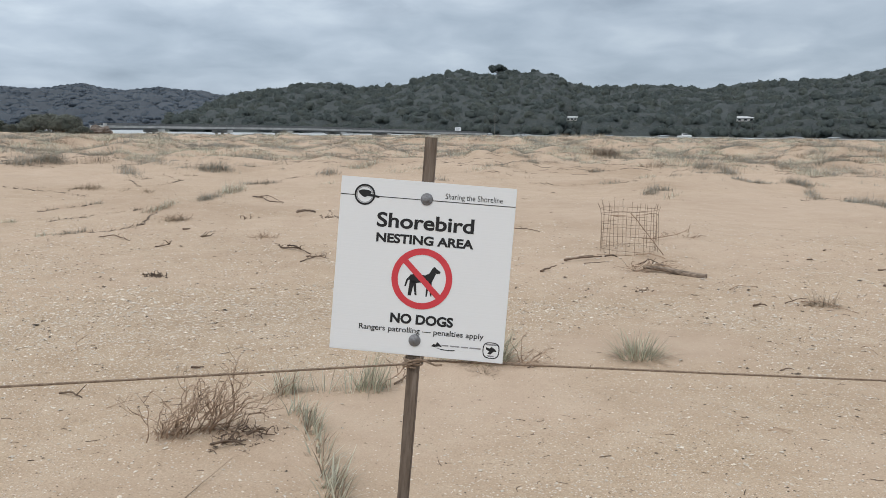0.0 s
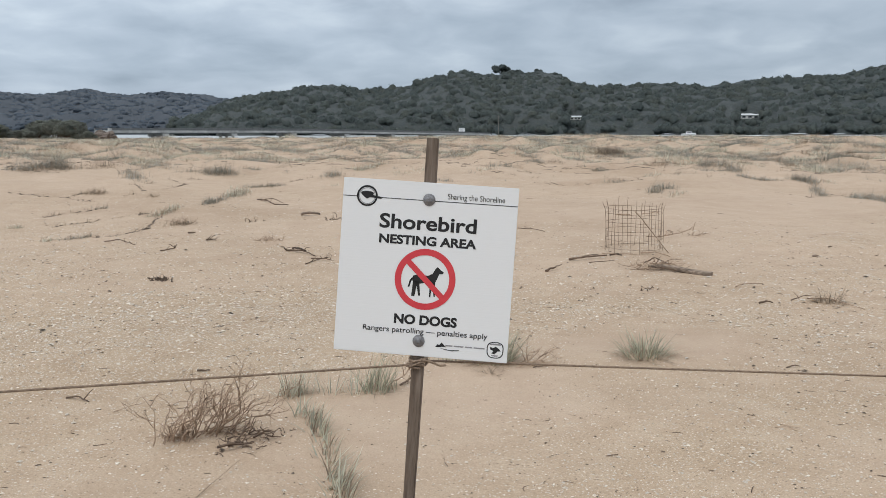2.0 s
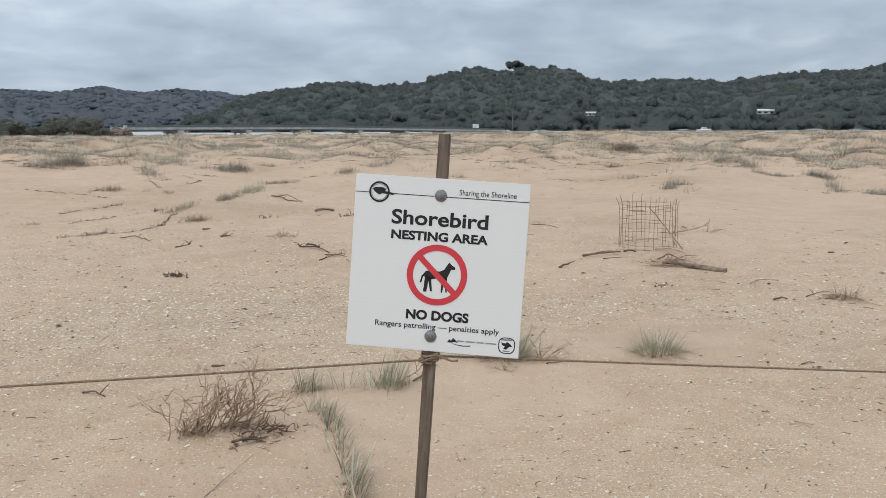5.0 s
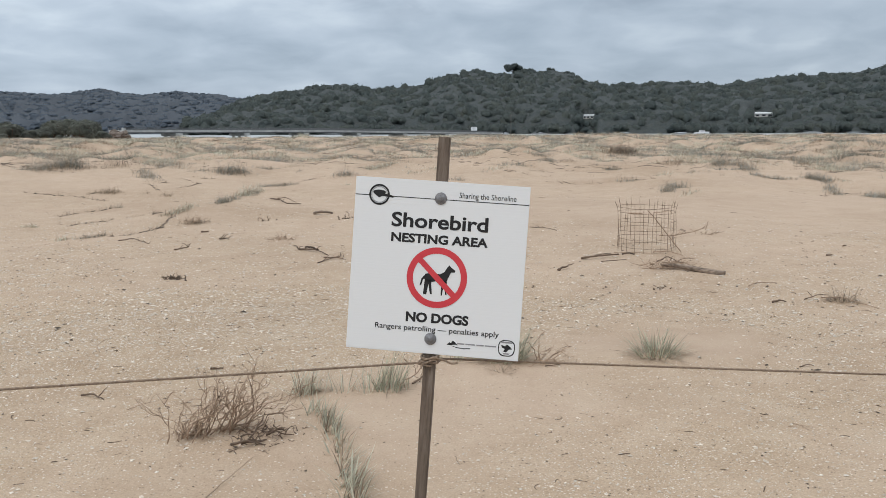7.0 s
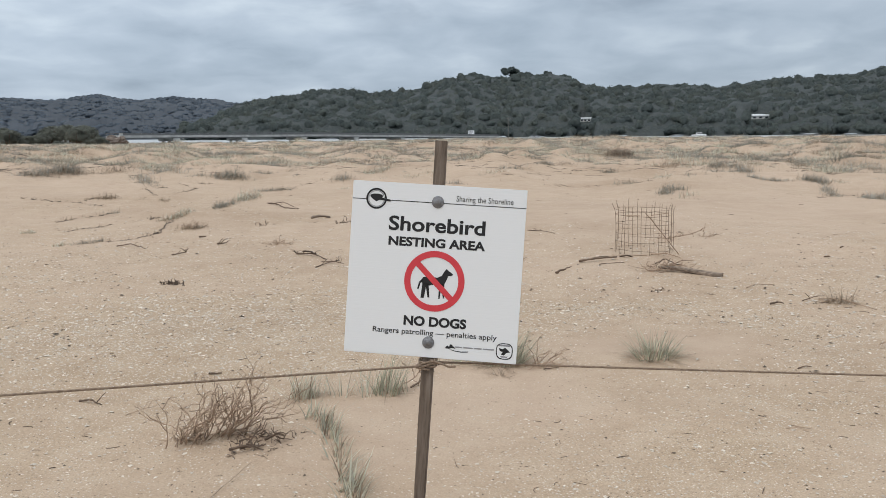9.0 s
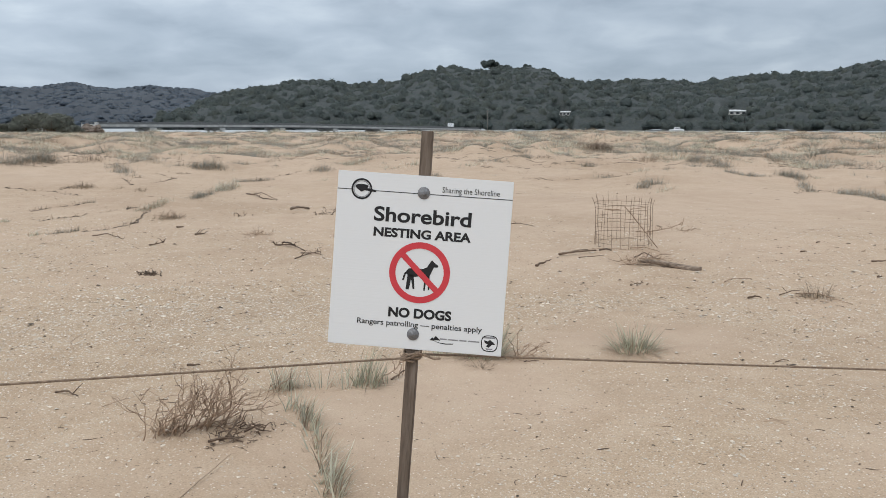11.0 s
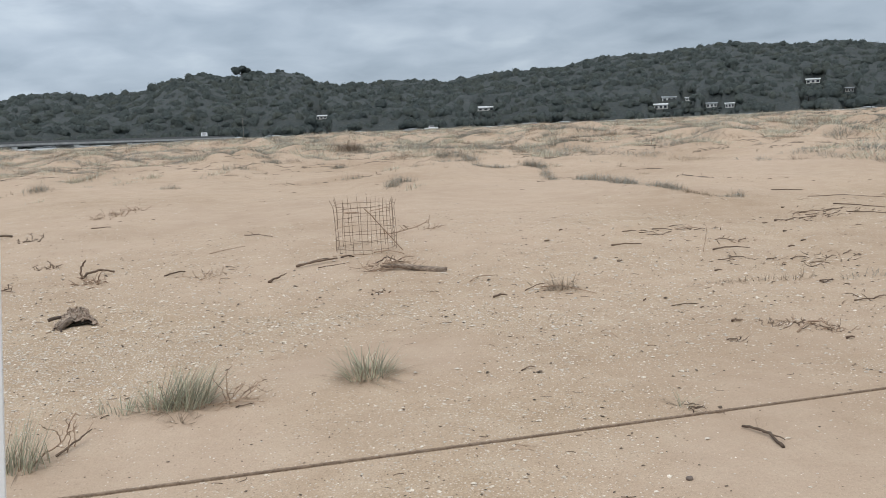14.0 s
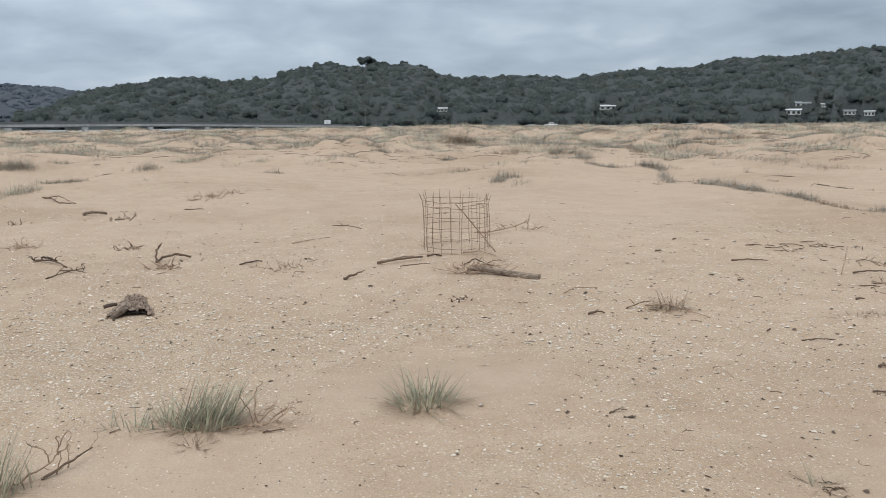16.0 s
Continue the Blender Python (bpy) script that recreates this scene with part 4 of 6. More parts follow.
# ---- the rope ----
def twisted(b, pts, radius, pitch, phase=0.0):
    """Three strands laid round the line pts."""
    pts = [Vector(p) for p in pts]
    dist = [0.0]
    for a, c in zip(pts, pts[1:]):
        dist.append(dist[-1] + (c - a).length)
    total = dist[-1]
    steps = max(4, int(total / pitch * 7))
    line = []
    j = 0
    for i in range(steps + 1):
        s = total * i / steps
        while j < len(pts) - 2 and dist[j + 1] < s:
            j += 1
        f = (s - dist[j]) / max(1e-9, dist[j + 1] - dist[j])
        along = (pts[j + 1] - pts[j]).normalized()
        line.append((pts[j].lerp(pts[j + 1], f), along, s))
    for k in range(3):
        strand = []
        for p, along, s in line:
            side = along.cross(Vector((0, 0.3, 1))).normalized()
            other = along.cross(side)
            a = 2 * math.pi * (s / pitch + k / 3) + phase
            strand.append(p + (side * math.cos(a) + other * math.sin(a)) * radius * 0.5)
        b.tube(strand, radius * 0.56, 5)


def rope():
    knot = Vector((-0.0605, 1.8055, 0.832))
    t = thing("boundary_rope", knot, "thin twisted tan rope tied round the sign stake", "rope")
    right, left = Vector((1, 0.1, -0.059)), Vector((-1, -0.3, 0.030))

    def sagging(way, reach, from_, n=60):
        return [from_ + way * (reach * i / n) + Vector((0, 0, -0.010 * math.sin(math.pi * min(1, i / n)) * reach / 3)) for i in range(n + 1)]
    b = Builder()
    twisted(b, sagging(right, 4.5, Vector((0.016, 0.002, 0.004))), 0.0027, 0.018)
    part("span", b, ROPE, t)
    b = Builder()
    twisted(b, sagging(left, 3.5, Vector((-0.014, -0.001, -0.004))), 0.0027, 0.018)
    part("span", b, ROPE, t)
    # three turns round the stake and the tucked end
    turn = SIGN.to_3x3()
    centre = SIGN @ Vector((-0.0035, 0.0145, -0.2075)) - knot
    b = Builder()
    coil = []
    for i in range(101):
        a = -2 * math.pi * 3.0 * i / 100 - 1.2
        c, s = math.cos(a), math.sin(a)
        k = 0.0188 / max(abs(c), abs(s)) ** 0.75
        coil.append(centre + turn @ Vector((k * c, k * s, -0.010 + 0.021 * i / 100 + 0.002 * math.sin(a))))
    twisted(b, coil, 0.0027, 0.018)
    twisted(b, [centre + turn @ Vector(p) for p in ((-0.024, -0.006, -0.006), (-0.008, -0.0215, 0.002), (0.012, -0.021, 0.008), (0.03, -0.012, 0.003), (0.05, -0.01, -0.004), (0.064, -0.012, -0.001))], 0.0027, 0.018)
    twisted(b, [centre + turn @ Vector(p) for p in ((0.02, -0.008, 0.009), (0.004, -0.0225, 0.0), (-0.014, -0.021, -0.009), (-0.024, -0.008, -0.011))], 0.0027, 0.018)
    part("knot", b, ROPE, t, "rope wound three times round the stake")


rope()


# ---- the wire cage ----
def cage():
    rng = random.Random(8)
    g = ground_at(2.17, 9.02)
    t = thing("wire_cage", g, "round rusty wire mesh nest cage standing on the sand", "cage")
    r0, n = 0.295, 20
    rings = [0.03, 0.12, 0.21, 0.3, 0.39, 0.445]
    wob = [rng.uniform(-0.007, 0.007) for _ in range(n)]
    for k in range(n):
        a = 2 * math.pi * k / n
        pts = []
        top = 0.51 + rng.uniform(-0.03, 0.02)
        flare = rng.uniform(0.0, 0.035) + (0.035 if abs(math.cos(a)) > 0.9 else 0)
        for i in range(9):
            z = -0.03 + (top + 0.03) * i / 8
            r = r0 + wob[k] + 0.006 * math.sin(z * 9 + k) + flare * max(0, (z - 0.4) / 0.14) ** 2
            pts.append((r * math.cos(a + 0.02 * math.sin(z * 6 + k * 2)), r * math.sin(a), z))
        part("upright_wire", Builder().tube(pts, 0.0023, 5), RUST, t)
    for z in rings:
        pts = []
        for i in range(61):
            a = 2 * math.pi * i / 60
            k = a / (2 * math.pi) * n
            w = wob[int(k) % n] * (1 - k % 1) + wob[(int(k) + 1) % n] * (k % 1)
            pts.append(((r0 + w) * math.cos(a), (r0 + w) * math.sin(a), z + 0.005 * math.sin(a * 2 + z * 20) + 0.002 * math.sin(a * 9)))
        part("hoop_wire", Builder().tube(pts, 0.0021, 5), RUST, t)


cage()


# ---- driftwood and litter ----
def stick(pts, r, label, material=TWIG_DARK, group="drift sticks", taper=0.45, twigs=0, seed=0, name="drift_stick"):
    """A bent stick that lies along points (x, y, height over the sand)."""
    rng = random.Random(seed + int(pts[0][0] * 100))
    at = ground_at(pts[0][0], pts[0][1])
    line = []
    for (xa, ya, za), (xb, yb, zb) in zip(pts, pts[1:]):
        for i in range(5):
            f = i / 5
            x, y, z = xa + (xb - xa) * f, ya + (yb - ya) * f, za + (zb - za) * f
            line.append(ground_at(x, y, z + r * 0.4) - at + Vector((rng.gauss(0, r * 0.3), rng.gauss(0, r * 0.3), abs(rng.gauss(0, r * 0.2)))))
    x, y, z = pts[-1]
    line.append(ground_at(x, y, z + r * 0.4) - at)
    n = len(line)
    b = Builder()
    b.tube(line, [r * 0.62 * (1 - taper * i / (n - 1)) * rng.uniform(0.85, 1.12) for i in range(n)], 7)
    for k in range(twigs):
        p = line[rng.randrange(n)]
        a = rng.uniform(0, 6.28)
        l = rng.uniform(0.04, 0.1)
        b.tube([p, p + Vector((math.cos(a) * l * 0.5, math.sin(a) * l * 0.5, l * 0.5)), p + Vector((math.cos(a + 0.5) * l, math.sin(a + 0.5) * l, l * 0.6))], [r * 0.34, r * 0.26, r * 0.15], 4)
    return single(name, b, material, at, label, "driftwood", group)


def wiry(b, rng, at, n, length, r, rise=0.5, spread=0.1, curl=0.5, forks=1):
    """Wiry dead stems that grow and wind out of a patch."""
    for k in range(n):
        p = Vector(at) + Vector((rng.gauss(0, spread), rng.gauss(0, spread), 0))
        a, e = rng.uniform(0, 6.283), rng.uniform(0.1, 1.2) * rise * 1.3
        way = Vector((math.cos(a) * math.cos(e), math.sin(a) * math.cos(e), math.sin(e)))
        pts, seg = [p], length * rng.uniform(0.5, 1.2) / 7
        for i in range(7):
            way = (way + Vector((rng.gauss(0, curl), rng.gauss(0, curl), rng.gauss(0, curl * 0.7))) * 0.6).normalized()
            q = pts[-1] + way * seg
            q.z = max(q.z, -0.005)
            pts.append(q)
        b.tube(pts, [r * (1 - 0.75 * i / 7) for i in range(8)], 4)
        for f in range(forks):
            i = rng.randrange(2, 6)
            w2 = (way + Vector((rng.gauss(0, 1), rng.gauss(0, 1), rng.gauss(0.2, 0.6)))).normalized()
            mid = pts[i] + w2 * seg * 1.1
            end = mid + (w2 + Vector((rng.gauss(0, 0.5), rng.gauss(0, 0.5), rng.gauss(0, 0.4)))).normalized() * seg
            b.tube([pts[i], mid, end], [r * 0.6, r * 0.45, r * 0.2], 3)


def twig_clump(x, y, n, length, r, label, material=TWIG_DARK, rise=0.35, spread=0.05, curl=0.6, seed=1, name="twig_clump", group="dead twig clumps", forks=1):
    b = Builder()
    wiry(b, random.Random(seed), (0, 0, 0), n, length, r, rise, spread, curl, forks)
    t = thing(name, ground_at(x, y, -0.004), label, "dead plant", group)
    tagged(part("tangle", b, material, t), kind="stuff")
    return t


def bent(rng, p, way, length, steps, curl, pull=None):
    """Points of a stem that starts at p and winds along way, drawn towards pull."""
    pts, way = [Vector(p)], Vector(way).normalized()
    for i in range(steps):
        way = way + Vector((rng.gauss(0, curl), rng.gauss(0, curl), rng.gauss(0, curl)))
        if pull is not None:
            way += Vector(pull)
        way.normalize()
        q = pts[-1] + way * (length / steps)
        q.z = max(q.z, 0.0)
        pts.append(q)
    return pts


def dead_bush():
    """The open fan of dead wiry stems, blown over to one side on its low mound of sand, with its bared roots."""
    rng = random.Random(78)
    g = ground_at(-1.02, 3.7)
    t = thing("dead_bush", g, "open fan of grey-brown dead wiry stems over bared roots", "dead bush")

    def stem(b, p, way, length, r, forks, curl=0.17, pull=None, steps=9):
        pts = bent(rng, p, way, length, steps, curl, pull)
        b.tube(pts, [r * (1 - 0.6 * i / steps) for i in range(steps + 1)], 4)
        if forks:
            for f in range(rng.choice((1, 2, 2, 3))):
                i = rng.randrange(2, steps - 1)
                side = (pts[i + 1] - pts[i]).normalized() + Vector((rng.gauss(0.1, 0.45), rng.gauss(0, 0.45), rng.gauss(0.12, 0.4)))
                stem(b, pts[i], side, length * rng.uniform(0.25, 0.5), r * 0.7, forks - 1, curl, pull, 6)
    b = Builder()
    for k in range(56):
        f = rng.random() ** 0.85
        p = Vector((max(-0.18, -0.17 + 0.27 * f + rng.gauss(0, 0.025)), -0.16 + 0.17 * f + rng.gauss(0, 0.035), 0.0))
        lean = max(0.02, 0.2 + 0.45 * f + rng.gauss(0, 0.2))
        stem(b, p, (math.sin(lean), rng.gauss(0, 0.25), math.cos(lean)), rng.uniform(0.22, 0.43) * (0.62 + 0.48 * f), rng.uniform(0.0022, 0.0034), 2, 0.33, (0.045, 0, 0.07))
    for k in range(6):
        p = Vector((rng.uniform(-0.17, -0.08), rng.gauss(-0.12, 0.02), 0.005))
        lean = rng.gauss(-0.5, 0.3)
        stem(b, p, (math.sin(lean), rng.gauss(0, 0.2), math.cos(lean)), rng.uniform(0.07, 0.13), 0.0022, 1, 0.35)
    part("tangle", b, TWIG, t, "wiry grey-brown dead stems")
    b = Builder()
    for k in range(7):
        stem(b, (rng.uniform(-0.12, -0.04), rng.gauss(-0.04, 0.02), 0.02), (-1, rng.gauss(-0.7, 0.3), 0.05), rng.uniform(0.08, 0.16), 0.0042, 1, 0.3, (0, 0, -0.04), 7)
    for k in range(5):
        stem(b, (-0.16 + 0.02 * k, -0.1, 0.0), (rng.gauss(0.2, 0.5), 0.1, 0.9), rng.uniform(0.06, 0.1), 0.0034, 1, 0.45, None, 7)
    part("bared_root", b, TWIG, t, "thick curled bare roots")
    b = Builder()
    for k in range(9):
        p = Vector((0.1 + 0.016 * k + rng.gauss(0, 0.02), -0.2 + 0.018 * k + rng.gauss(0, 0.03), 0.008))
        stem(b, p, (1, rng.gauss(0.35, 0.45), rng.uniform(0.0, 0.2)), rng.uniform(0.08, 0.17), rng.uniform(0.0036, 0.0068), 1, 0.3, (0, 0, -0.05), 7)
    for k in range(14):
        p = Vector((rng.uniform(0.1, 0.31), rng.gauss(-0.1, 0.05), 0.01))
        stem(b, p, (rng.gauss(0.3, 0.9), rng.gauss(0, 0.7), rng.uniform(0.0, 0.5)), rng.uniform(0.04, 0.09), 0.0022, 1, 0.42, None, 6)
    part("root_mass", b, TWIG_DARK, t, "dark dead roots lying beside the stems")


dead_bush()
for k, (x, y, n, l) in enumerate([(-0.86, 3.5, 10, 0.07), (-0.76, 3.6, 12, 0.08), (-0.66, 3.68, 6, 0.07)]):
    twig_clump(x, y, n, l, 0.0026, "dark broken twigs lying beside the dead bush", TWIG_DARK, seed=90 + k, rise=0.3, spread=0.04)

# the log with its roots, and sticks round the cage
def root_log():
    """A tapered log with furrowed sides and a broken end, its thin roots and branches still on it."""
    rng = random.Random(5)
    at = ground_at(2.06, 7.95)
    t = thing("driftwood_log", at, "grey-brown tapered driftwood log with a tangle of roots", "driftwood")
    end = ground_at(2.56, 7.64) - at
    n, sides = 40, 18
    side = Vector((end.y, -end.x, 0)).normalized()
    b = Builder()
    for i in range(n + 1):
        f = i / n
        c = Vector((0, 0, 0.035)).lerp(end + Vector((0, 0, 0.02)), f) + Vector((0, 0.012 * math.sin(f * 7), 0.012 * math.sin(f * 5) - 0.004 * f))
        r = 0.011 + 0.022 * min(1, f / 0.85) ** 0.9
        for k in range(sides):
            a = 2 * math.pi * k / sides
            furrow = 1 + 0.13 * noise.noise(Vector((math.cos(a) * 3, math.sin(a) * 3, f * 3.0))) + 0.06 * noise.noise(Vector((math.cos(a) * 8, math.sin(a) * 8, f * 9)))
            along = (0.012 * noise.noise(Vector((math.cos(a) * 2, math.sin(a) * 2, 5))) if i == n else 0.0)
            b.v.append(tuple(c + (side * math.cos(a) + Vector((0, 0, 1)) * math.sin(a)) * r * furrow + end.normalized() * along))
    for i in range(n):
        b.f += [(i * sides + k, i * sides + (k + 1) % sides, (i + 1) * sides + (k + 1) % sides, (i + 1) * sides + k) for k in range(sides)]
    b.f += [tuple(range(sides)), tuple(n * sides + k for k in range(sides))]
    b.smooth = False
    part("trunk", b, DRIFT, t, "grey-brown weathered log")
    b = Builder()
    for k in range(44):
        p = Vector((rng.uniform(-0.1, 0.16), rng.gauss(0.0, 0.04), rng.uniform(0.0, 0.06)))
        pts = bent(rng, p, (rng.gauss(0, 0.8), rng.gauss(-0.2, 0.6), rng.uniform(-0.1, 0.45)), rng.uniform(0.06, 0.15), 8, 0.45)
        r = rng.uniform(0.0025, 0.005)
        b.tube(pts, [r * (1 - 0.08 * i) for i in range(9)], 5)
    for k in range(4):
        a = rng.uniform(2.4, 3.6)
        b.tube(bent(rng, (-0.04, -0.02, 0.006), (math.cos(a), math.sin(a), 0.02), 0.26, 10, 0.2), [0.0032 - 0.0002 * i for i in range(11)], 5)
    part("root_mass", b, TWIG, t, "twisted bare roots")
    b = Builder()
    for k in range(8):
        p = Vector((0.02 + 0.02 * k, 0.05 + rng.gauss(0, 0.02), 0.05 + 0.012 * rng.random()))
        pts = bent(rng, p, (1, -0.5 + rng.gauss(0, 0.15), rng.gauss(0.08, 0.12)), rng.uniform(0.16, 0.36), 9, 0.12, (0, 0, -0.02))
        b.tube(pts, [0.005 - 0.0004 * i for i in range(10)], 5)
        for f in range(2):
            i = rng.randrange(2, 7)
            b.tube(bent(rng, pts[i], (1, rng.gauss(0, 0.6), rng.gauss(0.3, 0.5)), rng.uniform(0.05, 0.12), 5, 0.25), [0.003, 0.0027, 0.0024, 0.002, 0.0016, 0.0012], 4)
    part("brushwood", b, TWIG, t, "thin bare branches lying over the log")
    b = Builder()
    b.tube(bent(rng, (0.0, 0.14, 0.05), (0.55, -0.55, 0.3), 0.3, 9, 0.3), [0.007 - 0.0004 * i for i in range(10)], 6)
    b.tube(bent(rng, (0.08, 0.1, 0.02), (0.2, -0.4, 0.8), 0.13, 7, 0.3), [0.006 - 0.0005 * i for i in range(8)], 6)
    part("crooked_root", b, TWIG_DARK, t, "dark crooked root arching up from the log")


root_log()
stick([(1.40, 8.46, 0.01), (1.56, 8.52, 0.018), (1.80, 8.60, 0.02)], 0.019, "dark split driftwood stick beside the cage", taper=0.3)
stick([(1.54, 8.54, 0.025), (1.62, 8.57, 0.035), (1.72, 8.62, 0.03)], 0.009, "dark splinter lying on a driftwood stick")
stick([(1.58, 8.36, 0), (1.70, 8.40, 0), (1.84, 8.42, 0)], 0.007, "thin dark stick beside the cage")
stick([(1.09, 7.92, 0), (1.17, 7.96, 0.015), (1.26, 8.05, 0.03)], 0.02, "dark wedge of driftwood half buried in sand", taper=0.8)
stick([(2.12, 8.74, 0.44), (2.30, 8.77, 0.22), (2.49, 8.80, -0.01)], 0.0085, "straight brown stick leaning on the cage", TWIG, taper=0.1)
stick([(1.93, 8.80, 0.405), (1.99, 8.76, 0.408), (2.06, 8.735, 0.41)], 0.011, "dry stem caught in the cage wire", TWIG, taper=0.2)
stick([(2.17, 8.73, 0.415), (2.26, 8.735, 0.425), (2.35, 8.77, 0.43), (2.38, 8.81, 0.40)], 0.007, "dry crooked stem caught in the cage wire", TWIG, taper=0.2)
stick([(1.80, 8.83, 0.0), (1.97, 8.78, 0.0), (2.14, 8.74, 0.0)], 0.008, "thin stick at the foot of the cage", TWIG)
stick([(2.18, 8.73, 0.01), (2.32, 8.69, 0.03), (2.45, 8.60, 0.0)], 0.012, "short bent stick at the foot of the cage", TWIG)
stick([(2.49, 9.70, 0.03), (2.67, 9.76, 0.02), (2.95, 9.95, 0.03), (3.12, 10.05, 0.07)], 0.013, "crooked dead branch behind the cage", TWIG, twigs=9)
stick([(3.12, 10.04, 0.05), (3.15, 10.05, 0.15)], 0.008, "upright twig of a dead branch", TWIG)
twig_clump(3.12, 10.02, 12, 0.15, 0.0045, "small dead twigs behind the cage", TWIG, seed=4)
stick([(1.86, 8.71, 0.0), (1.92, 8.67, 0.02), (1.98, 8.70, 0.0)], 0.013, "dark scrap of wood at the cage", taper=0.3)


# the curved piece of bark
def bark_piece():
    """A broken half pipe of bark, open towards the path, with a foot on each side."""
    at = ground_at(-0.31, 7.18)
    t = thing("bark_stump", at, "curved rough grey bark stump with a dark hollow underneath", "driftwood")

    def shell(inset, rough, v0, v1):
        bm = bmesh.new()
        nu, nv = 44, 40
        grid = []
        for i in range(nu):
            v = v0 + (v1 - v0) * i / (nu - 1)
            row = []
            for j in range(nv):
                a = math.pi * j / (nv - 1)
                wide = (0.14 - 0.05 * v - inset) * (1 + (0.16 if a < 0.5 else 0.0) * (1 - v))
                tall = 0.052 + 0.056 * v ** 0.7 - inset
                x = -math.cos(a) * wide - 0.055 * v
                z = math.sin(a) ** 0.85 * tall - 0.014
                y = -0.13 + 0.28 * v + (0.05 * math.sin(a) + 0.012 * math.sin(7 * a) + 0.008 * math.sin(17 * a)) * (1 - v) - 0.02 * math.sin(5 * a) * v
                p = Vector((x, y, z))
                ridge = abs(noise.noise(Vector((a * 5.5, v * 2.2 + a, 3.1)))) + 0.7 * abs(noise.noise(Vector((a * 11, v * 5.5, 8.7))))
                k = rough * (0.45 - ridge) + rough * 0.5 * noise.noise(p * 90)
                out = Vector((-math.cos(a), 0, math.sin(a)))
                row.append(bm.verts.new(p + out * k))
            grid.append(row)
        for i in range(nu - 1):
            for j in range(nv - 1):
                bm.faces.new((grid[i][j], grid[i][j + 1], grid[i + 1][j + 1], grid[i + 1][j]))
        bmesh.ops.solidify(bm, geom=bm.faces[:], thickness=0.014)
        b = Builder().take(bm)
        b.smooth = False
        return b
    m = Matrix.Rotation(radians(-6), 4, "Z")
    ob = part("bark", shell(0.0, 0.034, 0.0, 1.0), BARK, t, "rough furrowed grey bark")
    ob.matrix_basis = m
    # inner shell of the hollow, much darker brown than the bark
    ob = part("heartwood", shell(0.022, 0.006, 0.03, 0.95), CHAR, t, "dark brown hollow underside")
    ob.matrix_basis = m
    part("branch_stub", Builder().tube([(-0.12, 0.1, 0.045), (-0.16, 0.1, 0.044), (-0.2, 0.1, 0.038), (-0.225, 0.1, 0.03)], [0.012, 0.011, 0.013, 0.012], 8), CHAR, t, "short dark branch stub")
    part("foot", Builder().tube([(-0.05, -0.06, 0.05), (-0.085, -0.1, 0.032), (-0.12, -0.125, 0.014), (-0.14, -0.132, 0.002)], [0.02, 0.019, 0.015, 0.009], 12).rough(0.018, 40), DRIFT, t, "broken bark foot")
    part("splinter", Builder().tube([(-0.118, -0.16, 0.012), (-0.11, -0.185, -0.01), (-0.108, -0.21, -0.02)], [0.008, 0.007, 0.004], 6), CHAR, t)


bark_piece()
stick([(-0.47, 9.13, 0.0), (-0.40, 9.2, 0.03), (-0.30, 9.24, 0.04), (-0.19, 9.26, 0.01)], 0.021, "thick dark bent branch on the sand", taper=0.3)
stick([(-0.46, 9.14, 0.01), (-0.465, 9.16, 0.1), (-0.42, 9.17, 0.16)], 0.017, "upturned end of a dark branch", taper=0.3)
twig_clump(-0.36, 8.82, 26, 0.16, 0.006, "matted dead roots beside a dark branch", TWIG, seed=6, spread=0.06)
stick([(-2.89, 14.89, 0.0), (-2.64, 14.40, 0.02), (-2.47, 14.09, 0.0), (-2.23, 14.02, 0.0)], 0.018, "forked dark stick on the drift sand", twigs=2)
stick([(-2.75, 14.46, 0.02), (-2.54, 14.40, 0.06), (-2.32, 14.10, 0.02)], 0.013, "dark stick crossing another")
stick([(-1.85, 12.64, 0.0), (-1.71, 12.62, 0.03), (-1.57, 12.70, 0.0)], 0.032, "short thick dark piece of driftwood", DRIFT, taper=0.25)
stick([(-1.56, 9.51, 0.0), (-1.37, 9.33, 0.02), (-1.20, 9.11, 0.0)], 0.016, "dark twigs lying on shelly sand", twigs=6)
stick([(-1.48, 9.44, 0.03), (-1.38, 9.33, 0.04), (-1.32, 9.30, 0.02)], 0.017, "dark lump of wood among twigs", CHAR)
stick([(-1.24, 8.60, 0.0), (-1.12, 8.88, 0.01), (-1.04, 9.07, 0.0)], 0.009, "thin dark stick on shelly sand", twigs=3)
stick([(-1.22, 8.97, 0.0), (-1.07, 8.83, 0.02), (-1.00, 8.85, 0.0)], 0.01, "thin crooked stick on shelly sand", twigs=2)
stick([(-2.93, 9.44, 0.0), (-2.79, 9.50, 0.02)], 0.014, "short dark stick on shelly sand", twigs=4)
stick([(-3.78, 10.10, 0.0), (-3.59, 10.07, 0.03), (-3.34, 9.85, 0.0)], 0.011, "thin curved dark stick on sand", twigs=3)
stick([(-2.63, 10.24, 0), (-2.52, 10.25, 0.01)], 0.016, "short dark piece of driftwood", twigs=3)
stick([(-2.99, 10.81, 0), (-2.91, 10.84, 0.01)], 0.02, "short dark piece of driftwood")
stick([(-1.34, 4.78, 0.0), (-1.27, 4.79, 0.005)], 0.011, "short dark scrap of driftwood")
stick([(-1.89, 4.31, 0), (-1.83, 4.29, 0.012), (-1.75, 4.24, 0)], 0.009, "thin dark twig on shelly sand", twigs=1)
stick([(-1.57, 4.07, 0), (-1.50, 4.12, 0.012), (-1.44, 4.13, 0.02)], 0.0028, "fine pale dead twig on sand", TWIG, twigs=3)
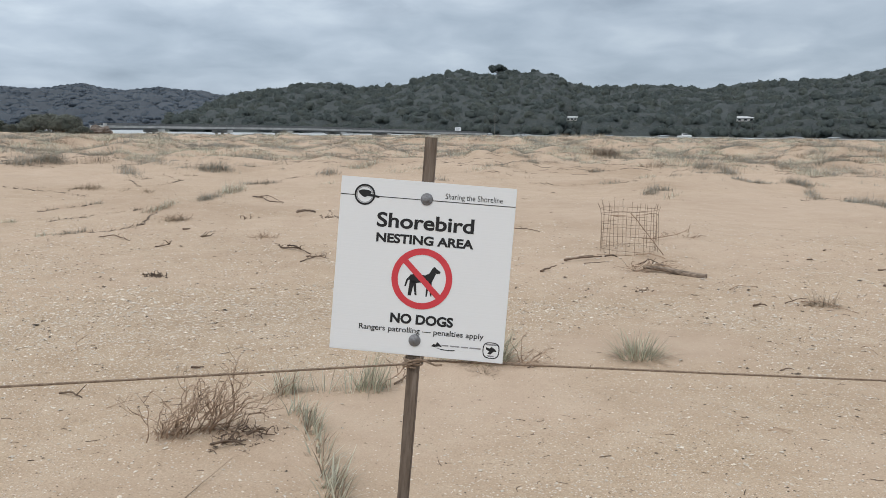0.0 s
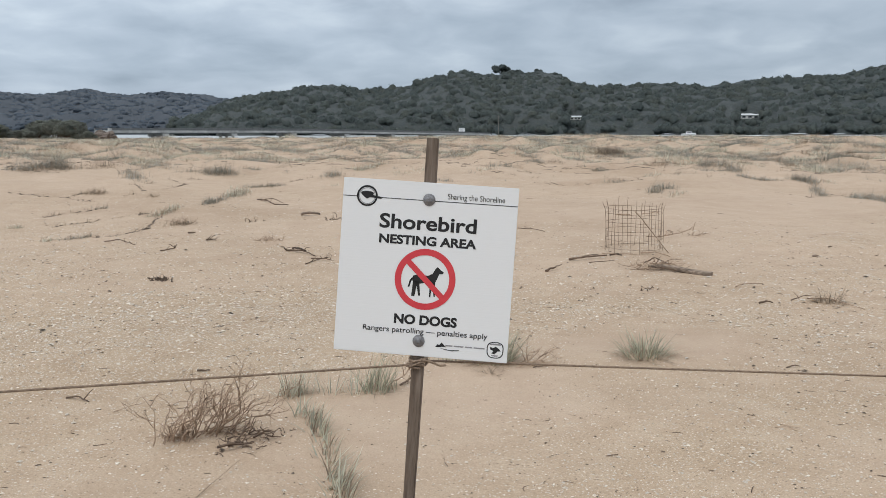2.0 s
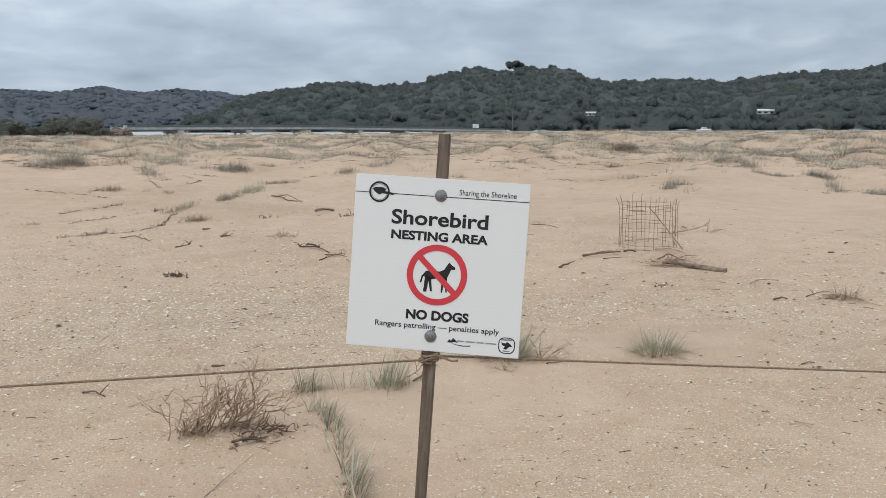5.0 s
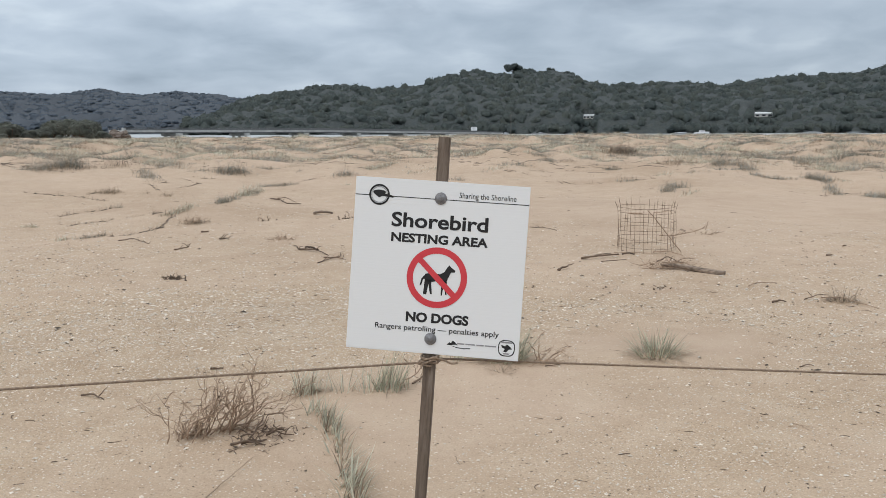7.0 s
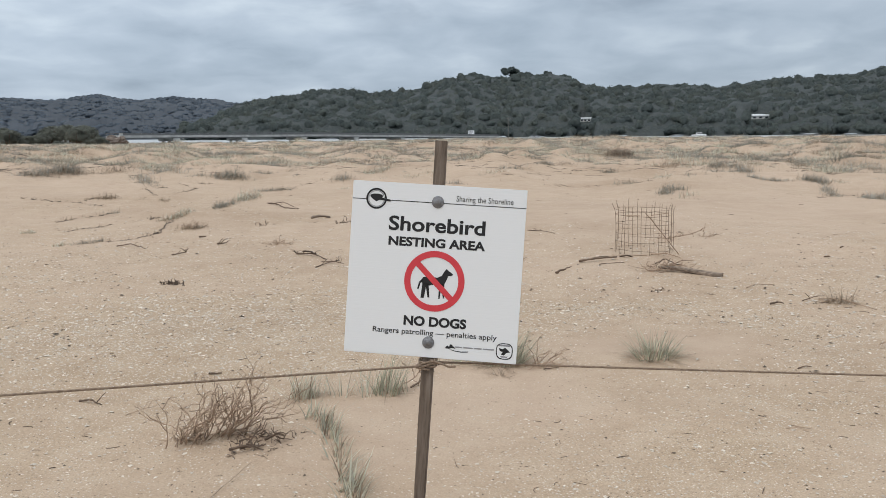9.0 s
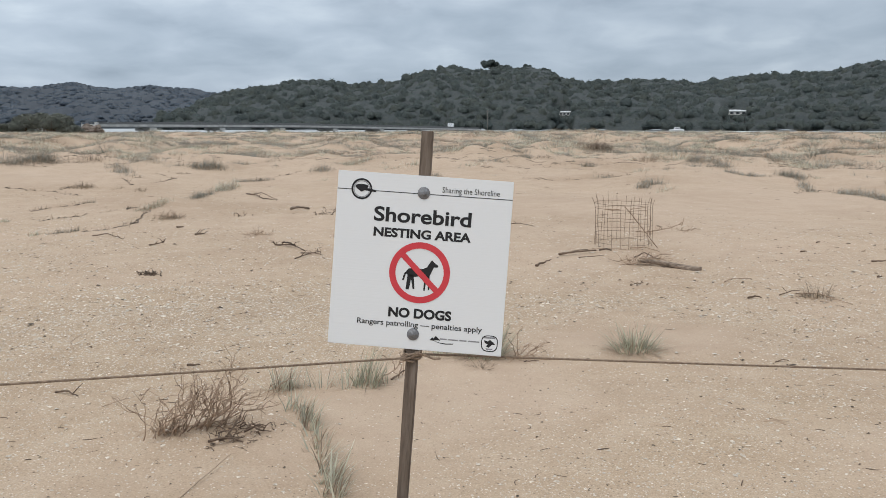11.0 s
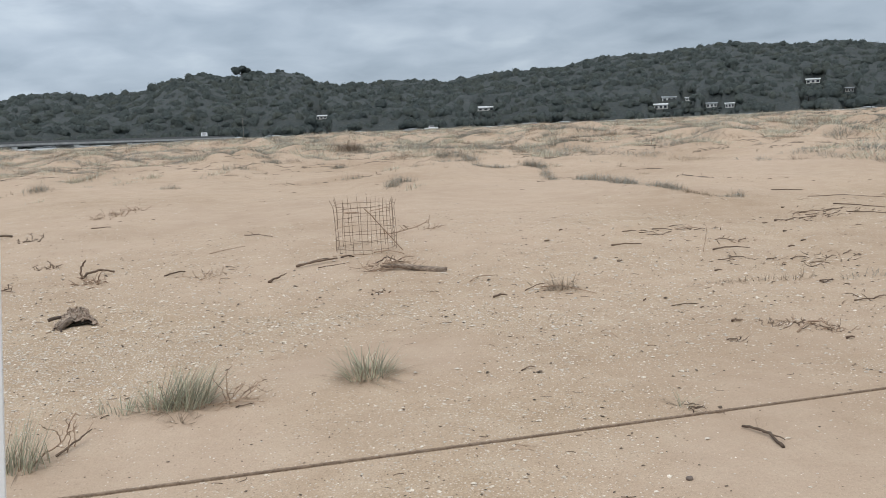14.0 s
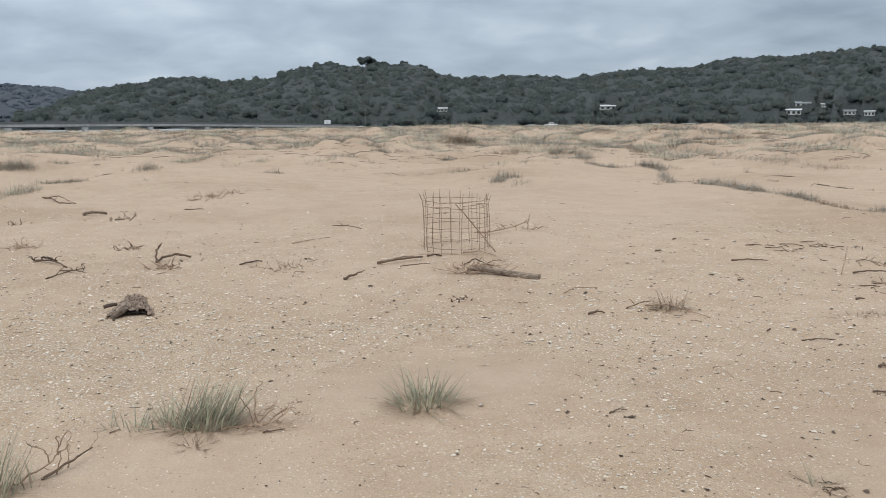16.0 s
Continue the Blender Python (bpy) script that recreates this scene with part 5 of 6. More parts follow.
stick([(-0.91, 2.98, 0.0), (-0.86, 3.15, 0.012), (-0.80, 3.34, 0.02)], 0.003, "long thin straw-coloured stem", STRAW)
stick([(-2.11, 5.13, 0), (-2.15, 5.20, 0.03), (-2.13, 5.33, 0.05)], 0.0035, "curled thin twig on sand", TWIG)
for k, (x, y, n, l) in enumerate([(-2.46, 7.81, 70, 0.07), (-0.84, 9.96, 22, 0.1), (-1.29, 12.21, 26, 0.12), (1.83, 7.06, 26, 0.045), (-2.42, 12.03, 14, 0.1)]):
    twig_clump(x, y, n, l, 0.0062, "matted dark dead roots on the sand", TWIG_DARK, seed=20 + k, spread=0.65 * l, rise=0.35, curl=1.0)
for k, (x, y, n, l) in enumerate([(-0.39, 14.17, 40, 0.19), (-1.90, 10.33, 40, 0.15), (0.63, 8.54, 34, 0.12), (-3.36, 11.85, 40, 0.18), (-0.58, 13.90, 22, 0.16), (-0.18, 14.66, 24, 0.17)]):
    twig_clump(x, y, n, l, 0.0034, "low greyish dead creeping plant", TWIG, seed=40 + k, spread=0.09, rise=0.4, curl=0.8, name="dead_creeper", group="dead creepers")
stick([(-0.64, 12.84, 0), (-0.40, 12.82, 0)], 0.013, "straight dark stick on drift sand")
stick([(0.26, 8.83, 0), (0.34, 8.88, 0.01), (0.44, 8.97, 0)], 0.014, "short dark stick on shelly sand")
stick([(0.70, 8.17, 0.0), (0.72, 8.27, 0.02), (0.80, 8.32, 0.0)], 0.008, "curved brown stick on sand", TWIG)
stick([(0.70, 9.83, 0), (0.88, 9.90, 0.01), (1.08, 10.04, 0)], 0.007, "thin brown stick on sand", TWIG)
stick([(1.15, 10.91, 0), (1.31, 10.69, 0.01), (1.43, 10.46, 0)], 0.009, "thin dark stick on sand", twigs=1)
stick([(2.58, 7.10, 0.0), (2.68, 7.20, 0.015), (2.88, 7.28, 0.0)], 0.007, "thin bent brown stick", TWIG)
stick([(2.54, 6.47, 0.0), (2.60, 6.48, 0.015), (2.66, 6.50, 0.0)], 0.014, "short dark bit of driftwood", taper=0.6)
stick([(1.56, 3.73, 0.0), (1.60, 3.71, 0.01), (1.64, 3.68, 0.0)], 0.0034, "short brown twig on shelly sand", TWIG)
stick([(2.01, 4.69, 0), (2.06, 4.71, 0.008), (2.09, 4.69, 0.01)], 0.0065, "small dark scrap of bark")
stick([(3.53, 5.70, 0), (3.63, 5.69, 0.006), (3.72, 5.68, 0)], 0.007, "short dark stick lying flat")
stick([(3.66, 5.56, 0), (3.69, 5.56, 0.004)], 0.009, "small dark scrap of wood")
stick([(3.44, 5.90, 0.0), (3.45, 5.89, 0.02)], 0.012, "small dark knob of wood")
stick([(2.78, 5.28, 0.0), (2.77, 5.20, 0.03), (2.79, 5.09, 0.0)], 0.004, "thin arched twig on sand", TWIG)
stick([(4.35, 8.04, 0), (4.49, 8.02, 0.01), (4.65, 8.00, 0)], 0.012, "straight dark stick lying flat")
stick([(4.93, 7.40, 0.0), (4.97, 7.42, 0.1), (4.99, 7.43, 0.22)], 0.006, "upright thin twig stuck in the sand", TWIG, taper=0.3)
stick([(5.05, 7.43, 0), (5.17, 7.40, 0.02), (5.40, 7.36, 0)], 0.014, "dark stick with a knob", taper=0.7)
for k, (x, y, w) in enumerate([(4.9, 8.66, 0.3), (5.05, 8.52, 0.34), (5.25, 8.62, 0.3), (5.5, 8.7, 0.35), (5.6, 8.45, 0.3), (5.42, 7.86, 0.3), (5.62, 7.74, 0.28), (4.85, 6.93, 0.22), (4.99, 6.97, 0.2),
                               (5.2, 6.76, 0.24), (5.4, 6.73, 0.28), (5.65, 6.62, 0.26), (5.88, 6.68, 0.22), (5.38, 6.45, 0.2), (4.97, 5.84, 0.2), (4.7, 5.2, 0.26), (4.85, 5.24, 0.24), (6.75, 8.66, 0.3), (7.0, 8.74, 0.26), (7.2, 8.72, 0.34), (7.42, 8.85, 0.4), (7.55, 9.05, 0.36), (7.8, 9.05, 0.4), (8.0, 9.1, 0.36), (7.35, 9.1, 0.3), (7.5, 8.7, 0.3)]):
    stick([(x - w * 0.3, y + 0.05 * math.sin(k), 0), (x, y - 0.02, 0.012), (x + w * 0.25, y + 0.08 * math.sin(k * 2.3), 0)], 0.008, "short dark drift stick in a strand line", seed=k)
    twig_clump(x, y, 11, 0.11, 0.0045, "thin drift twigs in a strand line", TWIG_DARK if k % 3 else TWIG, seed=120 + k, rise=0.05, spread=0.13, curl=0.4, name="drift_twigs", group="strand line twigs")
for k, (x, y) in enumerate([(6.72, 8.7), (6.8, 8.6), (7.05, 8.7), (7.37, 9.07), (7.46, 9.5), (7.44, 8.78), (7.7, 9.0), (6.4, 8.5), (6.2, 7.9), (6.0, 7.4), (5.7, 7.2), (3.59, 5.12), (3.91, 4.51), (4.0, 7.3), (4.5, 6.6), (3.9, 8.6), (4.3, 9.1)]):
    stick([(x, y, 0), (x + 0.03 + 0.01 * (k % 4), y - 0.02, 0.006)], 0.014, "small dark scrap of driftwood", taper=0.5, seed=k)
stick([(8.21, 9.47, 0), (8.27, 9.21, 0.01), (8.46, 8.90, 0)], 0.013, "long dark drift stick in a strand line")
stick([(7.82, 8.81, 0), (7.99, 8.64, 0.01), (8.14, 8.57, 0)], 0.01, "thin dark drift stick in a strand line")
stick([(8.70, 11.27, 0), (8.88, 11.15, 0.01), (9.05, 11.03, 0)], 0.012, "thin dark stick on drift sand")
stick([(8.64, 10.44, 0), (9.04, 10.26, 0.01), (9.20, 9.66, 0)], 0.009, "long thin dark stem on drift sand")
# the matted heap of roots with an arched stick
for k, (x, y) in enumerate([(3.74, 4.96), (3.85, 4.97), (3.9, 4.88), (4.0, 4.86), (3.97, 4.76), (4.0, 4.68)]):
    twig_clump(x, y, 30, 0.065, 0.0034, "matted dark dead roots in a low heap", TWIG if k % 2 else TWIG_DARK, seed=170 + k, rise=0.18, spread=0.04)
stick([(3.76, 4.74, 0.0), (3.88, 4.80, 0.03), (3.98, 4.79, 0.03), (3.98, 4.69, 0)], 0.01, "arched dark stick in a heap of roots", TWIG)
stick([(3.30, 4.77, 0), (3.35, 4.74, 0.008)], 0.009, "small dark scrap of bark")
twig_clump(3.35, 4.74, 14, 0.05, 0.003, "small dark dead root mat", seed=133, rise=0.2, spread=0.025)
stick([(1.60, 3.77, 0), (1.66, 3.70, 0.006)], 0.003, "tiny brown twig on sand", TWIG)
stick([(2.50, 3.53, 0.004), (2.515, 3.46, 0.012), (2.53, 3.41, 0.008), (2.50, 3.29, 0)], 0.0085, "crooked dark twig by the rope", taper=-0.25)
stick([(2.53, 3.41, 0.006), (2.54, 3.36, 0.012), (2.53, 3.32, 0.016)], 0.006, "short dark splinter lying on a twig")


def pebble(x, y, size, label):
    """A rounded beach stone, half sunk in the sand."""
    bm = bmesh.new()
    bmesh.ops.create_icosphere(bm, subdivisions=3, radius=1)
    for v in bm.verts:
        v.co = Vector((v.co.x * size, v.co.y * size * 0.8, v.co.z * size * 0.6)) * (1 + 0.1 * noise.noise(v.co * 1.6))
    return single("pebble", Builder().take(bm), STONE, ground_at(x, y, size * 0.35), label, "stone")


pebble(2.03, 3.2, 0.0145, "smooth brown rounded pebble lying on sand")
twig_clump(0.05, 3.33, 4, 0.05, 0.002, "tiny dead twig on sand", seed=150, spread=0.01)
twig_clump(0.33, 4.62, 9, 0.08, 0.0022, "reddish dead root crown at the tuft", STRAW, seed=151, rise=0.2, spread=0.015)
def branching(at, limbs, label, seed, material=TWIG):
    """A dead branching twig: limbs are lines of (sideways, depth, height) from its foot, with thickness, each with small spurs."""
    rng = random.Random(seed)
    b = Builder()
    for r, spurs, pts in limbs:
        line = []
        for p, q in zip(pts, pts[1:]):
            line += [Vector(p).lerp(Vector(q), f) + Vector((rng.gauss(0, 0.0025), rng.gauss(0, 0.004), rng.gauss(0, 0.0025))) for f in (0, 0.33, 0.67)]
        line.append(Vector(pts[-1]))
        b.tube(line, [r * (1 - 0.55 * i / (len(line) - 1)) for i in range(len(line))], 5)
        for k in range(spurs):
            i = rng.randrange(1, len(line))
            sp = bent(rng, line[i], (rng.gauss(0.4, 0.8), rng.gauss(0, 0.6), rng.gauss(0.5, 0.5)), rng.uniform(0.02, 0.055), 4, 0.35)
            b.tube(sp, [r * 0.55, r * 0.5, r * 0.42, r * 0.35, r * 0.25], 4)
    return single("dead_branch", b, material, ground_at(*at, -0.004), label, "dead branch", "dead branches")


branching((0.549, 4.79), [(0.0036, 3, ((0, 0, 0), (-0.004, 0.0, 0.086), (-0.007, 0.01, 0.135), (0.005, 0.01, 0.162), (0.028, 0.015, 0.186))),
                          (0.003, 4, ((-0.01, 0, 0.02), (-0.032, 0.01, 0.078), (-0.063, 0.015, 0.124))),
                          (0.0036, 8, ((0, -0.01, 0.01), (0.056, -0.03, 0.026), (0.114, -0.02, 0.058), (0.144, 0.0, 0.092), (0.183, 0.01, 0.096))),
                          (0.003, 7, ((0.04, 0.0, 0.015), (0.09, 0.03, 0.05), (0.13, 0.04, 0.06), (0.17, 0.02, 0.034))),
                          (0.003, 6, ((-0.06, -0.02, 0.01), (0.0, -0.04, 0.03), (0.07, -0.05, 0.02), (0.15, -0.06, 0.012))),
                          (0.0026, 5, ((-0.02, 0.03, 0.01), (0.02, 0.05, 0.06), (0.07, 0.05, 0.07)))], "dark branching dead twigs beside the grass", 160)
branching((0.47, 4.72), [(0.0026, 5, ((0, 0, 0), (0.05, 0.0, 0.02), (0.1, 0.02, 0.01))), (0.0024, 4, ((-0.06, 0.02, 0.02), (0.0, 0.03, 0.035), (0.06, 0.04, 0.02)))], "low dead twigs lying at a grass tuft", 161)
stick([(0.57, 4.72, 0), (0.66, 4.73, 0.008)], 0.006, "short dark stick under dead twigs")
branching((0.6, 4.8), [(0.0026, 5, ((-0.03, 0, 0), (0.04, 0.01, 0.05), (0.1, 0.02, 0.07))), (0.0024, 5, ((-0.05, 0.02, 0.01), (0.0, 0.0, 0.07), (0.03, 0.0, 0.11))), (0.0022, 4, ((0.02, 0.02, 0), (0.09, 0.0, 0.02), (0.15, 0.02, 0.035)))], "low tangle of dead twigs beside a grass tuft", 163)
branching((-0.26, 4.36), [(0.0042, 3, ((-0.0, 0.0, -0.006), (0.046, 0.04, 0.028), (0.107, 0.08, 0.045), (0.132, 0.1, 0.077), (0.141, 0.1, 0.118), (0.17, 0.1, 0.158))), (0.003, 2, ((0.107, 0.08, 0.045), (0.103, 0.08, 0.076), (0.089, 0.07, 0.106), (0.056, 0.06, 0.125), (0.034, 0.06, 0.145))), (0.0028, 1, ((0.132, 0.1, 0.077), (0.156, 0.1, 0.09), (0.175, 0.11, 0.101))), (0.0026, 1, ((0.132, 0.1, 0.077), (0.137, 0.09, 0.118), (0.128, 0.09, 0.143))), (0.003, 2, ((0.124, 0.09, -0.002), (0.136, 0.1, 0.045), (0.139, 0.1, 0.087))), (0.0028, 2, ((0.141, 0.16, -0.007), (0.153, 0.16, 0.053), (0.152, 0.16, 0.095), (0.164, 0.16, 0.116)))], "long pale forked dead branch in the sand", 162)
stick([(-0.17, 4.41, 0.0), (-0.11, 4.50, 0.02), (-0.05, 4.62, 0.03)], 0.009, "straight dark stick half buried", TWIG_DARK)
stick([(-0.08, 4.68, 0), (-0.05, 4.72, 0.03), (-0.06, 4.75, 0.05)], 0.003, "small dead twig in sand", TWIG)


# ---- grass ----
def tuft(x, y, n, h, spread, label, material=GRASS, seed=1, lean=0.55, lean_az=None, skirt=0, name="grass_tuft", group="grass tufts", width=0.0052, oval=1.0):
    """A tuft of stiff narrow blades, with dry ones round its foot."""
    rng = random.Random(seed)
    t = thing(name, ground_at(x, y, -0.01), label, "grass", group)
    b, d = Builder(), Builder()
    for k in range(n):
        a, r = rng.uniform(0, 6.283), spread * math.sqrt(rng.random())
        p = (math.cos(a) * r * oval, math.sin(a) * r / oval, float(sand_height(x + math.cos(a) * r * oval, y + math.sin(a) * r / oval)) - float(sand_height(x, y)))
        e = lean * (0.25 + 0.75 * r / spread) * rng.uniform(0.3, 1.4)
        az = a + rng.gauss(0, 0.5)
        if lean_az is not None and rng.random() < 0.7:
            az = lean_az + rng.gauss(0, 0.4)
        (b if rng.random() > 0.2 else d).blade(p, az, h * rng.uniform(0.45, 1.12), e, width * rng.uniform(0.7, 1.3), rng.uniform(0.1, 0.7), 3)
    for k in range(skirt):
        a = rng.uniform(0, 6.283)
        r = spread * rng.uniform(0.6, 1.1)
        d.blade((math.cos(a) * r * oval, math.sin(a) * r / oval, 0.01), a + rng.gauss(0, 0.3), h * rng.uniform(0.4, 1.0), rng.uniform(1.2, 1.5), width, 0.2, 3)
    tagged(part("foliage", b, material, t), kind="stuff")
    if d.f:
        tagged(part("dry_foliage", d, STRAW, t, "dry straw-coloured blades"), kind="stuff")
    return t


# by the cage side: the round tuft; beside it the long one with dead twigs
tuft(1.25, 4.89, 230, 0.215, 0.1, "spiky blue-green grass tuft in drifted sand", seed=201, lean=1.15, skirt=34, oval=1.3)
tuft(0.335, 4.84, 320, 0.25, 0.105, "dense blue-green grass tuft leaning with the wind", seed=202, lean=0.85, lean_az=0.2, skirt=50, oval=1.2)
tuft(0.20, 4.86, 60, 0.15, 0.07, "thin blue-green grass at the edge of a tuft", seed=203, lean=0.95, skirt=10)
tuft(0.06, 4.88, 34, 0.11, 0.08, "sparse short grass blades in the sand", seed=204, lean=1.0, skirt=6, oval=1.5)
tuft(0.32, 4.63, 30, 0.12, 0.02, "uprooted straw-coloured grass crown", STRAW, seed=205, lean=1.9, width=0.004)
# behind the stake
tuft(-0.30, 4.30, 100, 0.245, 0.07, "pale blue-green grass tuft behind the stake", GRASS, seed=206, lean=0.5, lean_az=0.5, skirt=8)
tuft(-0.40, 4.27, 26, 0.16, 0.06, "thin pale grass blades in the sand", GRASS_PALE, seed=207, lean=0.5)
tuft(-0.53, 4.26, 22, 0.15, 0.06, "thin pale grass blades in the sand", GRASS_PALE, seed=208, lean=0.6)
tuft(-0.19, 4.35, 14, 0.14, 0.06, "thin grass blades in the sand", GRASS, seed=209, lean=0.6)
# beside the dead bush
tuft(-0.73, 4.24, 110, 0.19, 0.06, "pale silvery grass tuft by the dead bush", GRASS_PALE, seed=210, lean=0.7, lean_az=0.3, skirt=8)
tuft(-0.66, 4.27, 22, 0.14, 0.05, "pale silvery grass tuft by the dead bush", GRASS_PALE, seed=211, lean=0.6)
for k, (x, y, n, h) in enumerate([(-0.62, 3.92, 30, 0.15), (-0.56, 3.80, 40, 0.15), (-0.52, 3.70, 40, 0.14), (-0.48, 3.58, 24, 0.12), (-0.455, 3.46, 20, 0.12), (-0.43, 3.35, 20, 0.12), (-0.395, 3.2, 46, 0.14), (-0.375, 3.08, 60, 0.16), (-0.36, 2.98, 40, 0.15)]):
    tuft(x, y, int(n * 0.9), h * 1.1, 0.05, "pale silvery grass in a line along a buried runner", GRASS_PALE, seed=220 + k, width=0.0078, lean=0.7, lean_az=-0.5 if k < 5 else -0.1)
tuft(1.73, 2.76, 60, 0.15, 0.05, "pale silvery grass tuft outside the rope", GRASS_PALE, seed=240, lean=0.7)
tuft(2.57, 3.52, 5, 0.075, 0.03, "few thin upright grass blades in sand", STRAW, seed=246, lean=0.25, width=0.003)
tuft(2.44, 3.86, 16, 0.12, 0.05, "small half-buried dark grass tuft", GRASS, seed=241, lean=0.9, lean_az=-0.6, skirt=8)
twig_clump(2.46, 3.82, 12, 0.1, 0.003, "dead stems at a half-buried tuft", TWIG_DARK, seed=242, rise=0.3, spread=0.03)
tuft(3.12, 6.54, 120, 0.16, 0.09, "low dry brown grass tuft", STRAW, seed=243, lean=1.0, skirt=40, lean_az=2.6, oval=1.3)
stick([(2.98, 6.62, 0.01), (3.12, 6.53, 0.03), (3.28, 6.30, 0)], 0.008, "dark runner under a dry tuft", TWIG)
stick([(2.84, 6.60, 0), (2.95, 6.62, 0.03), (3.04, 6.66, 0.03)], 0.007, "dark dead twig beside a dry tuft", twigs=1)
tuft(4.20, 6.14, 30, 0.07, 0.12, "low dry grey grass in a line", STRAW, seed=244, lean=1.4, skirt=26, oval=2.0)
tuft(4.42, 6.12, 24, 0.08, 0.1, "low dry grey grass in a line", STRAW, seed=245, lean=1.4, skirt=26, oval=2.0)

tuft(4.6, 6.1, 40, 0.08, 0.14, "low grey grass in a line of drift", STRAW, seed=181, lean=1.2, skirt=20, oval=1.7)
tuft(4.83, 6.05, 40, 0.1, 0.1, "low grey grass in a line of drift", STRAW, seed=182, lean=0.9, skirt=16, oval=1.6)
tuft(5.3, 5.85, 40, 0.1, 0.12, "thin grey grass in a line of drift", DUNE_GRASS, seed=183, lean=1.2, skirt=12, oval=1.8)


# ---- middle distance: runners with tufts, and the grassy dunes ----
def growth(pts, h, n, wide, material, label, seed):
    """Fine grass and dry stems that stand along a line on the sand, lower towards its ends."""
    rng = random.Random(seed)
    at = ground_at(*pts[0])
    t = thing("dune_tuft", at, label, "grass", "grass on the drift sand")
    b, d = Builder(), Builder()
    legs = [math.dist(p, q) for p, q in zip(pts, pts[1:])]
    knots = [(rng.random(), rng.uniform(0.7, 1.15)) for k in range(3 + int(sum(legs) * 3))]
    for k in range(int(n * 1.7)):
        f, big = rng.choice(knots) if rng.random() < 0.8 else (rng.random(), 0.8)
        f = min(1, max(0, f + rng.gauss(0, 0.09 / max(0.4, sum(legs)))))
        left, e = f * sum(legs), 0
        while e < len(legs) - 1 and left > legs[e]:
            left, e = left - legs[e], e + 1
        u = min(1, left / max(1e-6, legs[e]))
        ox, oy = rng.gauss(0, wide * 0.65), rng.gauss(0, wide * 0.8)
        p = ground_at(pts[e][0] + (pts[e + 1][0] - pts[e][0]) * u + ox, pts[e][1] + (pts[e + 1][1] - pts[e][1]) * u + oy, -0.01) - at
        long = h * 1.45 * big * rng.uniform(0.15, 1.0) * (1 - 0.35 * min(1, (ox * ox + oy * oy) / (wide * wide)))
        dry = rng.random() < 0.45
        (d if dry else b).blade(p, rng.gauss(0.2, 1.1) if rng.random() < 0.6 else rng.uniform(0, 6.283), long, rng.uniform(0.1, 1.5 if dry else 1.25), rng.uniform(0.0032, 0.0058) + 0.00008 * at.y, rng.uniform(0.1, 1.2), 2)
    tagged(part("foliage", b, material, t), kind="stuff")
    if d.f:
        tagged(part("dry_foliage", d, STRAW, t, "dry straw-coloured blades"), kind="stuff")
    return t


def runner(pts, label, seed, tufts=8, h=0.25, n=16, material=DUNE_GRASS, r=0.007, jitter=0.08):
    """A creeping stem along the sand with sprouts standing up from it."""
    rng = random.Random(seed)
    at = ground_at(*pts[0])
    t = thing("grass_runner", at, label, "grass", "creeping grass runners")
    line = []
    for (xa, ya), (xb, yb) in zip(pts, pts[1:]):
        for i in range(10):
            f = i / 10
            line.append(ground_at(xa + (xb - xa) * f + rng.gauss(0, 0.02), ya + (yb - ya) * f + rng.gauss(0, 0.05), rng.uniform(-0.013, 0.012)) - at)
    line.append(ground_at(*pts[-1]) - at)
    part("stem", Builder().tube(line, [r * rng.uniform(0.5, 1.3) for p in line], 4), LITTER, t, "thin brown creeping stem")
    tufts += 2
    for k in range(tufts):
        b = Builder()
        p = line[int((k + rng.random()) / tufts * (len(line) - 1))]
        for j in range(n):
            q = p + Vector((rng.gauss(0, jitter), rng.gauss(0, jitter), -0.01))
            b.blade(q, rng.uniform(0, 6.283), h * rng.uniform(0.35, 1.15), rng.uniform(0.1, 1.1), rng.uniform(0.004, 0.008), rng.uniform(0, 0.8), 2)
        tagged(part("sprout", b, LITTER if rng.random() < 0.5 else material, t), kind="stuff")
    return t


growth([(-9.16, 19.73), (-8.91, 20.3), (-8.73, 21.29)], 0.39, 1044, 0.3, DUNE_GRASS, "grey dead-looking bush on the dune shoulder", 1)
growth([(-9.03, 19.3), (-8.86, 20.17), (-8.65, 21.24)], 0.18, 400, 0.3, LITTER, "brown tangle under a dune bush", 2)
growth([(-11.44, 25.42), (-12.47, 29.18)], 0.23, 219, 0.3, DUNE_GRASS, "grey-green grass on low drift sand", 3)
runner([(-9.82, 20.59), (-8.96, 19.82), (-8.5, 19.91), (-8.26, 19.94)], "thin dark runner lying on the sand", 403, 0, 0.09, 6, STRAW, 0.0062, 0.04)
runner([(-8.89, 21.51), (-8.65, 21.95), (-8.35, 21.89)], "thin dark runner lying on the sand", 404, 0, 0.09, 6, STRAW, 0.0062, 0.04)
growth([(-8.96, 21.69), (-10.39, 27.3), (-9.09, 26.03), (-7.09, 21.86)], 0.19, 877, 0.25, DUNE_GRASS, "grey-green grass along the edge of a dune", 6)
growth([(-8.14, 21.39), (-7.81, 21.53), (-7.55, 21.56)], 0.21, 271, 0.25, LITTER, "dry brown growth on drift sand", 7)
growth([(-6.85, 21.75), (-6.2, 20.5), (-5.94, 20.37)], 0.27, 403, 0.2, DUNE_GRASS, "grey-green grass on low drift sand", 8)
growth([(-6.83, 19.99), (-6.52, 19.37), (-5.84, 17.65), (-5.54, 17.1)], 0.25, 413, 0.15, DUNE_GRASS, "grey-green grass along the edge of a dune", 9)
